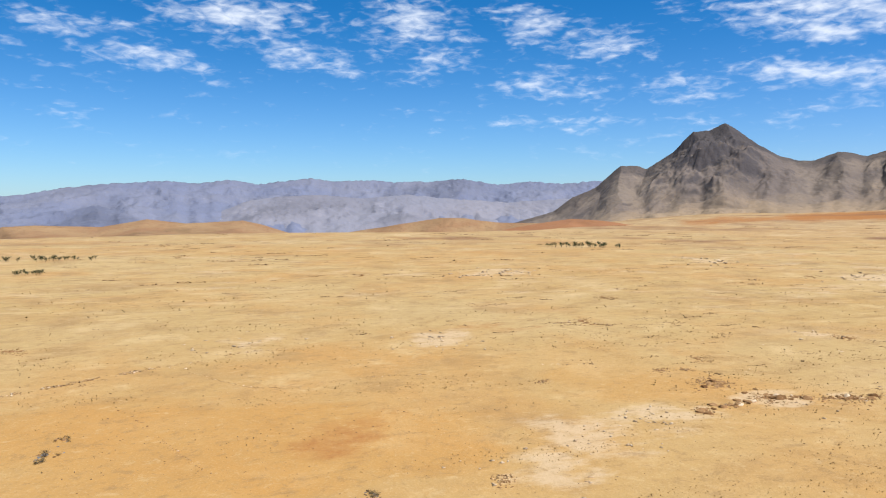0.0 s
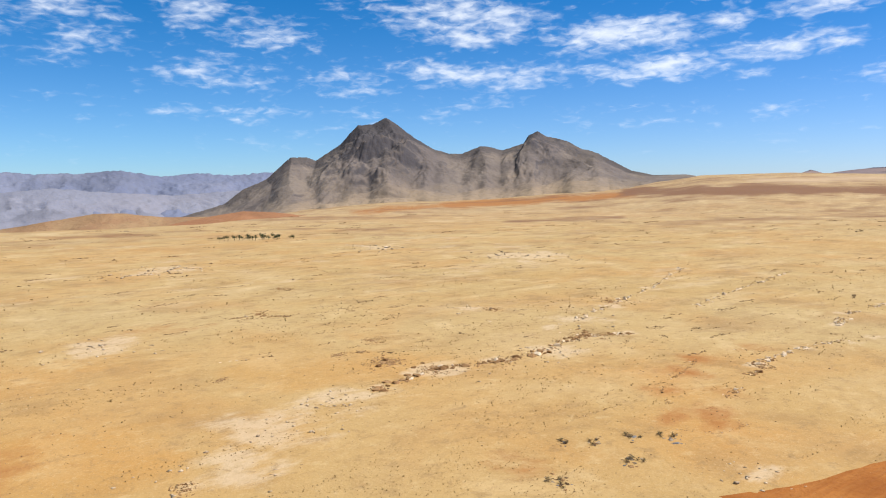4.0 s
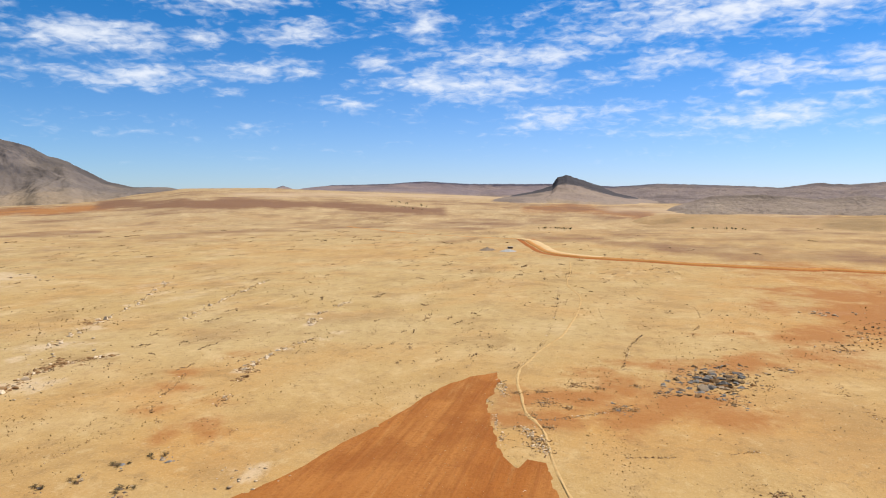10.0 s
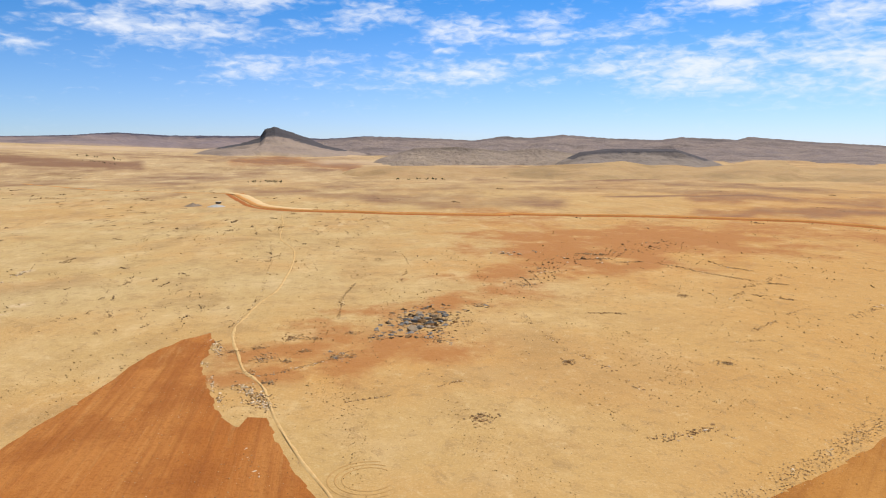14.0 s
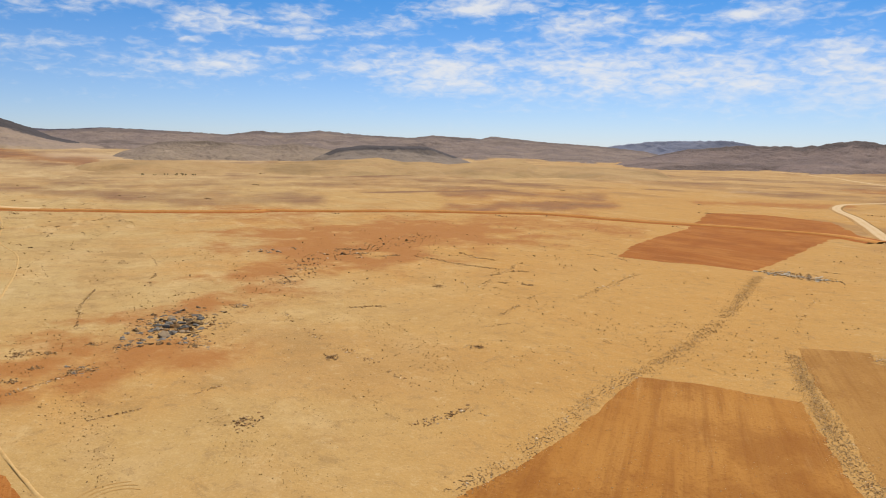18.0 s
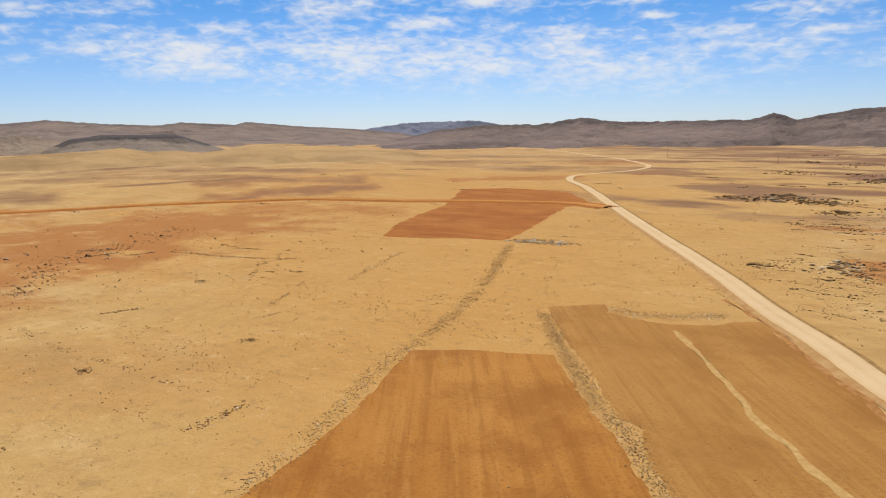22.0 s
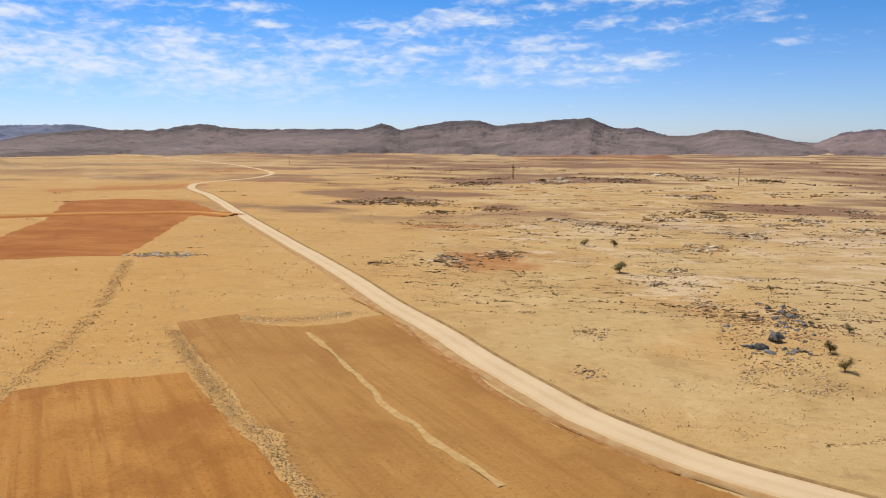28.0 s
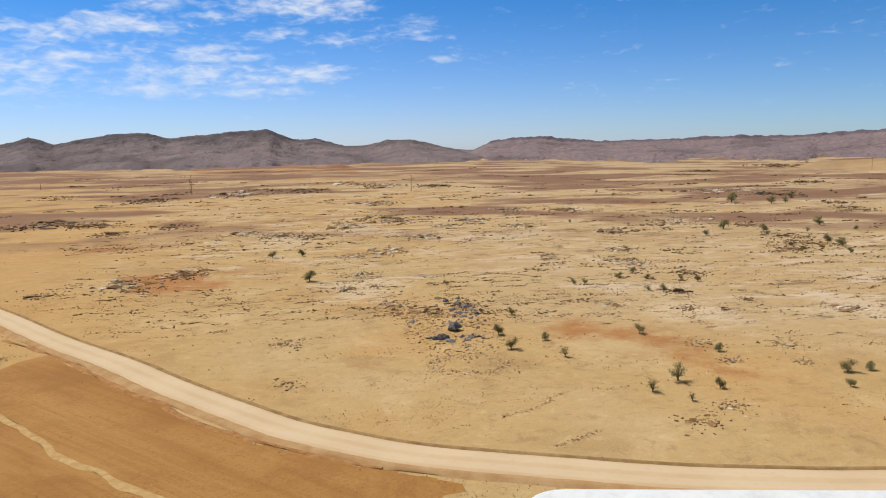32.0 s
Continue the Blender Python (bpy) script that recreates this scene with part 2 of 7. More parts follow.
# ---- materials ----
class Shade:
    """A small builder for one node material."""

    def __init__(self, name, rough=0.95, spec=0.15):
        self.mat = bpy.data.materials.new(name)
        self.mat.use_nodes = True
        self.n, self.l = self.mat.node_tree.nodes, self.mat.node_tree.links
        self.b = self.n["Principled BSDF"]
        self.b.inputs["Roughness"].default_value = rough
        self.b.inputs["Specular IOR Level"].default_value = spec
        self.pos = self.n.new("ShaderNodeNewGeometry").outputs["Position"]

    def put(self, v, socket):
        if isinstance(v, (int, float)):
            socket.default_value = v
        elif isinstance(v, tuple):
            socket.default_value = (*v, 1)
        else:
            self.l.new(v, socket)

    def noise(self, scale, detail=4, rough=0.55, stretch=(1, 1, 1), vector=None, turn=0.0, distort=0.0):
        m = self.n.new("ShaderNodeMapping")
        m.vector_type = "TEXTURE"
        m.inputs["Scale"].default_value = tuple(1 / v for v in stretch)
        m.inputs["Rotation"].default_value = (0, 0, radians(turn))
        self.l.new(vector or self.pos, m.inputs["Vector"])
        t = self.n.new("ShaderNodeTexNoise")
        t.inputs["Scale"].default_value, t.inputs["Detail"].default_value = scale, detail
        t.inputs["Roughness"].default_value, t.inputs["Distortion"].default_value = rough, distort
        self.l.new(m.outputs[0], t.inputs["Vector"])
        return t.outputs["Fac"]

    def fit(self, v, a, b, c=0.0, d=1.0):
        t = self.n.new("ShaderNodeMapRange")
        t.interpolation_type = "SMOOTHSTEP"
        for k, x in enumerate((a, b, c, d), 1):
            t.inputs[k].default_value = x
        self.l.new(v, t.inputs[0])
        return t.outputs[0]

    def maths(self, op, a, b):
        t = self.n.new("ShaderNodeMath")
        t.operation = op
        self.put(a, t.inputs[0])
        self.put(b, t.inputs[1])
        return t.outputs[0]

    def mix(self, f, a, b, blend="MIX"):
        t = self.n.new("ShaderNodeMix")
        t.data_type, t.blend_type = "RGBA", blend
        self.put(f, t.inputs["Factor"])
        self.put(a, t.inputs["A"])
        self.put(b, t.inputs["B"])
        return t.outputs["Result"]

    def layer(self, name):
        t = self.n.new("ShaderNodeAttribute")
        t.attribute_name = name
        return t.outputs["Fac"]

    def random(self):
        return self.n.new("ShaderNodeObjectInfo").outputs["Random"]

    def island(self):
        return self.n.new("ShaderNodeNewGeometry").outputs["Random Per Island"]

    def done(self, colour, bump=None, strength=0.3, distance=0.1):
        self.put(colour, self.b.inputs["Base Color"])
        if bump is not None:
            t = self.n.new("ShaderNodeBump")
            t.inputs["Strength"].default_value, t.inputs["Distance"].default_value = strength, distance
            self.l.new(bump, t.inputs["Height"])
            self.l.new(t.outputs[0], self.b.inputs["Normal"])
        return self.mat


def earth(name="dry_earth"):
    s = Shade(name)
    big, mid, soft = s.noise(0.006, 4), s.noise(0.022, 4, 0.55, distort=0.4), s.noise(0.05, 4, 0.6, (0.6, 1, 1), turn=14)
    fine, grit = s.noise(0.45, 5, 0.7), s.noise(2.6, 3, 0.7)
    tread, patch = s.noise(0.045, 9, 0.72, distort=0.3), s.noise(0.011, 9, 0.7)
    # golden, peach and greyish sands in soft sheets
    c = s.mix(s.fit(big, 0.32, 0.68), (0.505, 0.345, 0.148), (0.530, 0.388, 0.192))
    c = s.mix(s.fit(mid, 0.44, 0.68, 0.0, 0.75), c, (0.535, 0.325, 0.130))
    c = s.mix(s.fit(mid, 0.46, 0.28, 0.0, 0.22), c, (0.46, 0.345, 0.185))
    c = s.mix(s.fit(soft, 0.52, 0.72, 0.0, 0.5), c, (0.60, 0.45, 0.25))
    c = s.mix(s.fit(soft, 0.46, 0.30, 0.0, 0.5), c, (0.385, 0.265, 0.125))
    c = s.mix(s.maths("MULTIPLY", s.layer("peach"), 0.78), c, (0.555, 0.285, 0.085))
    # browner soil far out, partly painted haze, with patches of scree and bleached grass
    c = s.mix(s.maths("MULTIPLY", s.layer("far"), 0.6), c, (0.455, 0.325, 0.205))
    c = s.mix(s.maths("MULTIPLY", s.fit(patch, 0.52, 0.64), s.fit(s.layer("far"), 0.0, 0.6, 0.3, 0.85)), c, (0.31, 0.20, 0.11))
    c = s.mix(s.maths("MULTIPLY", s.fit(patch, 0.46, 0.34), s.fit(s.layer("far"), 0.0, 0.6, 0.3, 0.7)), c, (0.66, 0.50, 0.30))
    c = s.mix(s.fit(tread, 0.52, 0.64, 0.0, 0.6), c, (0.34, 0.22, 0.10))
    c = s.mix(s.fit(tread, 0.46, 0.34, 0.0, 0.5), c, (0.68, 0.515, 0.285))
    c = s.mix(s.maths("MULTIPLY", s.layer("ochre"), 0.8), c, (0.535, 0.28, 0.075))
    c = s.mix(s.maths("MULTIPLY", s.fit(s.layer("olive_grass"), 0.1, 0.9), 0.5), c, (0.53, 0.385, 0.215))
    pale = s.fit(s.maths("ADD", s.layer("pale_rock"), s.maths("MULTIPLY", s.maths("SUBTRACT", s.noise(0.22, 6, 0.75, (0.45, 1, 1), turn=14), 0.5), 2.4)), 0.35, 0.95)
    c = s.mix(s.maths("MULTIPLY", pale, 0.68), c, (0.67, 0.52, 0.355))
    # strike-aligned bands of scrub and bare rock
    dark = s.maths("MULTIPLY", s.fit(s.noise(0.16, 5, 0.62, (0.22, 1, 1), turn=14, distort=0.4), 0.55, 0.64), s.fit(s.noise(0.012, 3, 0.6), 0.4, 0.6))
    c = s.mix(s.maths("MULTIPLY", s.maths("MULTIPLY", dark, s.layer("streak")), 0.6), c, (0.31, 0.195, 0.085))
    light = s.maths("MULTIPLY", s.fit(s.noise(0.11, 5, 0.66, (0.2, 1, 1), turn=11, distort=0.5), 0.54, 0.66), s.fit(s.noise(0.009, 3, 0.6), 0.38, 0.58))
    c = s.mix(s.maths("MULTIPLY", s.maths("MULTIPLY", light, s.layer("streak")), 0.5), c, (0.70, 0.53, 0.31))
    # stony ground: slabs and dark gaps along the strike
    stony = s.layer("stony")
    slab = s.fit(s.noise(0.075, 9, 0.75, (0.5, 1, 1), turn=8, distort=0.6), 0.5, 0.62)
    c = s.mix(s.maths("MULTIPLY", s.maths("MULTIPLY", slab, stony), 0.75), c, (0.68, 0.53, 0.39))
    gaps = s.fit(s.noise(0.13, 9, 0.78, (0.5, 1, 1), turn=10, distort=0.6), 0.54, 0.64)
    c = s.mix(s.maths("MULTIPLY", s.maths("MULTIPLY", gaps, stony), 0.9), c, (0.18, 0.12, 0.078))
    # weathered crust, dry grass speckle and grit
    crust = s.noise(0.27, 8, 0.78, (0.8, 1, 1), turn=18, distort=0.4)
    c = s.mix(s.fit(crust, 0.53, 0.64, 0.0, 0.5), c, (0.31, 0.195, 0.09))
    c = s.mix(s.fit(crust, 0.45, 0.33, 0.0, 0.35), c, (0.69, 0.53, 0.31))
    speck = s.fit(s.noise(0.8, 5, 0.8, (0.7, 1, 1), turn=14), 0.57, 0.68)
    thick = s.fit(s.noise(0.03, 4, 0.6), 0.38, 0.7)
    c = s.mix(s.maths("MULTIPLY", s.maths("MULTIPLY", speck, thick), 0.75), c, (0.25, 0.16, 0.07))
    c = s.mix(s.fit(fine, 0.42, 0.75, 0.0, 0.35), c, (0.42, 0.27, 0.115))
    c = s.mix(s.fit(grit, 0.5, 0.75, 0.0, 0.35), c, (0.66, 0.50, 0.29))
    # red and brown soils, pale far silt
    rough = s.maths("ADD", s.maths("MULTIPLY", s.maths("SUBTRACT", tread, 0.5), 2.0), s.maths("MULTIPLY", s.maths("SUBTRACT", crust, 0.5), 1.2))
    red = s.maths("MULTIPLY", s.fit(s.maths("ADD", s.layer("red_soil"), rough), 0.0, 0.85), s.fit(s.layer("red_soil"), 0.0, 0.3))
    c = s.mix(s.maths("MULTIPLY", red, 0.88), c, (0.40, 0.168, 0.052))
    brown = s.fit(s.maths("ADD", s.layer("brown_soil"), s.maths("MULTIPLY", s.maths("SUBTRACT", patch, 0.5), 1.4)), 0.1, 0.8)
    c = s.mix(s.maths("MULTIPLY", brown, s.fit(s.layer("brown_soil"), 0.0, 0.3, 0.0, 0.94)), c, (0.235, 0.125, 0.075))
    c = s.mix(s.maths("MULTIPLY", s.layer("light_soil"), s.fit(patch, 0.3, 0.6, 0.5, 1.0)), c, (0.61, 0.455, 0.31))
    c = s.mix(s.fit(s.noise(1.5, 5, 0.8, (0.8, 1, 1), turn=20), 0.58, 0.7, 0.0, 0.5), c, (0.31, 0.195, 0.085))
    return s.done(c, s.maths("ADD", s.maths("ADD", fine, s.maths("MULTIPLY", grit, 0.3)), s.maths("MULTIPLY", tread, 4.0)), 0.5, 0.3)


def ploughed(name, turn, base, light, dark):
    s = Shade(name)
    rows = s.noise(0.55, 3, 0.6, (0.035, 1.0, 1), turn=turn)
    wide = s.noise(0.10, 4, 0.6, (0.12, 1.0, 1), turn=turn)
    clod = s.noise(1.6, 4, 0.7)
    c = s.mix(s.fit(wide, 0.35, 0.68), base, light)
    c = s.mix(s.fit(rows, 0.45, 0.66, 0.0, 0.5), c, dark)
    c = s.mix(s.fit(s.noise(0.9, 4, 0.65, (0.05, 1.0, 1), turn=turn), 0.55, 0.74, 0.0, 0.3), c, (0.54, 0.29, 0.10))
    c = s.mix(s.fit(clod, 0.5, 0.68, 0.0, 0.6), c, dark)
    c = s.mix(s.fit(s.noise(0.05, 6, 0.68), 0.45, 0.62, 0.0, 0.6), c, dark)
    c = s.mix(s.fit(s.noise(0.028, 7, 0.7, distort=0.5), 0.52, 0.64, 0.0, 0.55), c, light)
    c = s.mix(s.fit(s.noise(0.22, 5, 0.7, (0.10, 1.0, 1), turn=turn + 4), 0.58, 0.72, 0.0, 0.35), c, (0.56, 0.32, 0.12))
    c = s.mix(s.fit(s.noise(0.7, 5, 0.8), 0.66, 0.76, 0.0, 0.6), c, (0.55, 0.37, 0.19))
    return s.done(c, s.maths("ADD", rows, s.maths("MULTIPLY", clod, 0.6)), 0.6, 0.5)


def rock(name, low, high, lichen, source="object"):
    s = Shade(name, 1.0, 0.0)
    pick = s.random() if source == "object" else s.island()
    c = s.mix(pick, low, high)
    c = s.mix(s.fit(s.noise(1.3, 5, 0.7), 0.45, 0.75, 0.0, 0.75), c, lichen)
    c = s.mix(s.fit(s.noise(5.0, 3, 0.7), 0.5, 0.8, 0.0, 0.5), c, tuple(v * 0.45 for v in low))
    return s.done(c, s.noise(3.0, 5, 0.7), 0.4, 0.05)


def hill(name, stone, scree, crag, scale=1.0, soil=None, relief=1.0, rim=0.0, crags=0.0, cap=0.8):
    s = Shade(name)
    z = s.n.new("ShaderNodeSeparateXYZ")
    s.l.new(s.n.new("ShaderNodeNewGeometry").outputs["Normal"], z.inputs[0])
    c = s.mix(s.fit(s.noise(0.007 * scale, 5, 0.6), 0.36, 0.66), stone, scree)
    # soft dark sheets, partly dark rock, partly cloud shade put into colour; paler slides
    c = s.mix(s.fit(s.noise(0.0035 * scale, 4, 0.55, distort=0.5), 0.5, 0.66, 0.0, 0.75), c, tuple(v * 0.62 for v in stone))
    c = s.mix(s.fit(s.noise(0.016 * scale, 5, 0.68, (1, 1, 0.6)), 0.58, 0.74, 0.0, 0.6), c, tuple(min(1, v * 1.3) for v in scree))
    # boulders and broken ground
    c = s.mix(s.fit(s.noise(0.055 * scale, 6, 0.74, (1, 1, 1.8)), 0.54, 0.7, 0.0, 0.5), c, crag)
    c = s.mix(s.fit(s.noise(0.08 * scale, 5, 0.72), 0.6, 0.74, 0.0, 0.5), c, tuple(min(1, v * 1.35) for v in scree))
    steep = s.fit(s.maths("ADD", z.outputs[2], s.maths("MULTIPLY", s.noise(0.02 * scale, 5, 0.65), 0.4)), 0.98, 0.72)
    c = s.mix(s.maths("MULTIPLY", steep, 0.8), c, crag)
    # bare crags towards the tops, and a dark rimrock under the crest
    ragged = s.maths("SUBTRACT", s.noise(0.014 * scale, 7, 0.72, (1, 1, 0.7)), 0.5)
    tops = s.fit(s.maths("ADD", s.layer("lofty"), s.maths("MULTIPLY", ragged, 1.6)), 0.5, 0.72)
    c = s.mix(s.maths("MULTIPLY", tops, crags), c, crag)
    edge = s.fit(s.maths("ADD", s.layer("rim"), s.maths("MULTIPLY", ragged, 0.45)), cap, cap + 0.1)
    c = s.mix(s.maths("MULTIPLY", edge, rim), c, tuple(v * 0.8 for v in crag))
    if soil:
        c = s.mix(s.maths("MULTIPLY", s.fit(s.maths("ADD", s.layer("foot"), s.maths("MULTIPLY", ragged, 0.8)), 0.1, 0.9), 0.9), c, soil)
    return s.done(c, s.maths("ADD", s.noise(0.012 * scale, 5, 0.66), s.maths("MULTIPLY", s.noise(0.05 * scale, 4, 0.65), 0.35)), 0.7 * relief, 11.0 / scale)


def plain(name, a, b, scale=1.0, rough=0.95, spec=0.03, source=None):
    s = Shade(name, rough, spec)
    f = s.island() if source == "island" else s.random() if source == "object" else s.fit(s.noise(scale, 5, 0.65), 0.3, 0.7)
    c = s.mix(f, a, b)
    c = s.mix(s.fit(s.noise(scale * 6, 3, 0.7), 0.5, 0.8, 0.0, 0.4), c, tuple(v * 0.6 for v in a))
    return s.done(c, s.noise(scale * 4, 4), 0.3, 0.05)


def graded_road():
    s = Shade("graded_dirt", 0.95, 0.12)
    wide, fine = s.noise(0.08, 5, 0.6), s.noise(1.1, 5, 0.7)
    c = s.mix(s.fit(wide, 0.35, 0.7), (0.66, 0.49, 0.30), (0.60, 0.425, 0.245))
    c = s.mix(s.fit(s.layer("rut"), 0.3, 0.9, 0.0, 0.4), c, (0.71, 0.56, 0.38))
    c = s.mix(s.fit(fine, 0.5, 0.8, 0.0, 0.4), c, (0.52, 0.36, 0.19))
    return s.done(c, fine, 0.4, 0.12)


EARTH = earth()
FIELD_RED = ploughed("ploughed_red_soil", 11, (0.385, 0.134, 0.028), (0.46, 0.19, 0.05), (0.285, 0.092, 0.02))
FIELD_BROWN = ploughed("ploughed_brown_soil", -36, (0.41, 0.175, 0.038), (0.49, 0.235, 0.06), (0.29, 0.11, 0.024))
FIELD_DUN = ploughed("ploughed_dun_soil", -36, (0.395, 0.195, 0.055), (0.45, 0.24, 0.074), (0.31, 0.142, 0.039))
ROAD = graded_road()
BERM = plain("scrubby_berm_soil", (0.27, 0.165, 0.075), (0.42, 0.27, 0.12), 0.5)
BANKSOIL = plain("eroded_bank_soil", (0.33, 0.15, 0.055), (0.48, 0.26, 0.11), 0.6)
VERGE = plain("road_verge_soil", (0.52, 0.335, 0.165), (0.42, 0.235, 0.10), 0.3)
PATHSOIL = plain("trodden_pale_soil", (0.62, 0.43, 0.21), (0.54, 0.34, 0.145), 0.5)
BENDSOIL = plain("pale_track_soil", (0.74, 0.55, 0.32), (0.68, 0.47, 0.24), 0.1)
TYRESOIL = plain("pressed_orange_soil", (0.45, 0.27, 0.105), (0.52, 0.33, 0.14), 0.8)
TRACKSOIL = plain("red_track_soil", (0.58, 0.26, 0.075), (0.64, 0.33, 0.12), 0.1)
REDBANK = plain("dark_red_bank_soil", (0.36, 0.12, 0.036), (0.43, 0.16, 0.052), 0.1)
STRIP = plain("dry_grass_strip", (0.58, 0.39, 0.18), (0.46, 0.28, 0.11), 0.8)
ROCK_BROWN = rock("weathered_brown_rock", (0.19, 0.10, 0.045), (0.41, 0.245, 0.12), (0.48, 0.32, 0.175))
ROCK_GREY = rock("grey_rock", (0.21, 0.155, 0.11), (0.38, 0.295, 0.21), (0.48, 0.375, 0.265))
ROCK_PALE = rock("pale_rock", (0.60, 0.455, 0.31), (0.84, 0.69, 0.51), (0.56, 0.42, 0.28))
RUBBLE = rock("field_rubble", (0.25, 0.14, 0.066), (0.72, 0.51, 0.285), (0.48, 0.32, 0.17), "island")
RUBBLEDARK = rock("dark_rubble", (0.14, 0.085, 0.048), (0.38, 0.255, 0.15), (0.38, 0.26, 0.155), "island")
ROCK_ASH = rock("ash_grey_rock", (0.44, 0.41, 0.36), (0.64, 0.60, 0.53), (0.52, 0.47, 0.40))
ROCK_DARK = rock("dark_weathered_rock", (0.095, 0.06, 0.036), (0.22, 0.145, 0.085), (0.32, 0.22, 0.13))
BEDROCK = rock("bedrock_rubble", (0.10, 0.06, 0.033), (0.44, 0.295, 0.17), (0.30, 0.195, 0.11), "island")
BLUEROCK = rock("blue_grey_boulder_rock", (0.10, 0.098, 0.10), (0.26, 0.25, 0.245), (0.36, 0.33, 0.29))
PALESTONE = rock("pale_slab_rock", (0.42, 0.30, 0.19), (0.76, 0.61, 0.44), (0.50, 0.37, 0.24), "island")
TUFT = plain("dry_tuft", (0.25, 0.16, 0.065), (0.45, 0.30, 0.125), 0.8, source="island")
SCRUB = plain("dark_scrub", (0.12, 0.095, 0.05), (0.25, 0.185, 0.095), 0.8, source="island")
LEAF = plain("grey_green_leaf", (0.19, 0.175, 0.07), (0.36, 0.315, 0.145), 0.8, 0.7, source="island")
BARK = plain("dry_bark", (0.15, 0.105, 0.07), (0.24, 0.18, 0.125), 2.0)
PALMLEAF = plain("far_palm_leaf", (0.030, 0.040, 0.020), (0.075, 0.080, 0.040), 0.5, source="island")
WOOD = plain("grey_pole_wood", (0.16, 0.11, 0.085), (0.24, 0.175, 0.13), 1.5)
WHITE = plain("white_enamel", (0.83, 0.83, 0.82), (0.87, 0.87, 0.86), 2.0, 0.35, 0.5)
PLASTER = plain("pale_plaster", (0.62, 0.55, 0.45), (0.72, 0.66, 0.56), 0.6)
DARKWALL = plain("shaded_stone_wall", (0.12, 0.10, 0.09), (0.2, 0.165, 0.14), 0.6)
GRAVEL = plain("grey_gravel", (0.36, 0.36, 0.37), (0.50, 0.49, 0.48), 0.7)
GRAVELDARK = plain("brown_gravel", (0.20, 0.155, 0.12), (0.30, 0.235, 0.18), 0.7)
MOUNTAIN = hill("mountain_rock", (0.178, 0.15, 0.142), (0.235, 0.195, 0.168), (0.09, 0.083, 0.092), 0.75, (0.35, 0.265, 0.185), 0.8, 0.5, 0.85)
CRAGCONE = hill("crag_cone_rock", (0.31, 0.24, 0.205), (0.34, 0.265, 0.215), (0.085, 0.08, 0.095), 0.9, (0.44, 0.32, 0.21), 0.8, 0.95, 0.6, 0.62)
MESATOP = hill("mesa_cliff_rock", (0.24, 0.20, 0.185), (0.28, 0.23, 0.20), (0.085, 0.08, 0.10), 0.8, (0.46, 0.34, 0.22), 1.2, 0.85, 0.3, 0.74)
# farthest rock: the blue of aerial haze is painted into the base colours
RANGE_HAZE = hill("far_range_haze_rock", (0.19, 0.217, 0.33), (0.22, 0.238, 0.33), (0.165, 0.185, 0.285), 0.3, None, 0.9, 0.1)
FOOTHILL_HAZE = hill("far_foothill_haze_rock", (0.255, 0.265, 0.34), (0.28, 0.28, 0.345), (0.215, 0.23, 0.315), 0.3, None, 0.9, 0.1)
PEAK_HAZE = hill("far_peak_haze_rock", (0.25, 0.31, 0.42), (0.27, 0.32, 0.42), (0.22, 0.27, 0.39), 0.3, None, 0.5)
MESA = hill("mesa_rock", (0.22, 0.175, 0.172), (0.285, 0.225, 0.205), (0.11, 0.095, 0.108), 1.2, (0.43, 0.315, 0.215), 2.4, 0.4)
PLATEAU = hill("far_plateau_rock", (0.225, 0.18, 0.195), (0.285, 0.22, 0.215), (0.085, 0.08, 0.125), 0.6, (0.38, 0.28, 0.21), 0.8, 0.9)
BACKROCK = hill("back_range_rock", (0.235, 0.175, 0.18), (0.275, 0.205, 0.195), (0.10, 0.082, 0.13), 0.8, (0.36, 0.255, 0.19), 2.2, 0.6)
HILLS = hill("hill_rock", (0.20, 0.155, 0.158), (0.26, 0.20, 0.192), (0.085, 0.075, 0.085), 1.1, (0.36, 0.245, 0.175), 2.4, 0.4, 0.5)
ERODED = hill("eroded_hill_rock", (0.285, 0.225, 0.19), (0.34, 0.27, 0.215), (0.125, 0.10, 0.10), 1.3, (0.46, 0.335, 0.21), 2.2, 0.25)
KNOLL = hill("knoll_soil", (0.38, 0.25, 0.14), (0.32, 0.185, 0.105), (0.20, 0.12, 0.08), 2.2, (0.49, 0.34, 0.165), 1.5)
REDKNOLL = hill("red_knoll_soil", (0.37, 0.185, 0.095), (0.36, 0.175, 0.09), (0.26, 0.13, 0.075), 1.2, (0.53, 0.335, 0.15))
SLOPE = hill("stony_slope_soil", (0.48, 0.325, 0.165), (0.43, 0.275, 0.135), (0.32, 0.20, 0.10), 1.6, (0.52, 0.365, 0.18))


# ---- numbers in the plane ----
def hashed(ix, iy, seed):
    h = (ix.astype(np.int64) * 374761393 + iy.astype(np.int64) * 668265263 + seed * 1442695041) & 0xFFFFFFFF
    h = ((h ^ (h >> 13)) * 1274126177) & 0xFFFFFFFF
    return ((h ^ (h >> 16)) & 0xFFFF) / 65535.0


def value(x, y, seed=0):
    x, y = np.asarray(x, float), np.asarray(y, float)
    ix, iy = np.floor(x), np.floor(y)
    fx, fy = x - ix, y - iy
    fx, fy = fx * fx * (3 - 2 * fx), fy * fy * (3 - 2 * fy)
    a, b = hashed(ix, iy, seed), hashed(ix + 1, iy, seed)
    c, d = hashed(ix, iy + 1, seed), hashed(ix + 1, iy + 1, seed)
    return (a + (b - a) * fx) * (1 - fy) + (c + (d - c) * fx) * fy


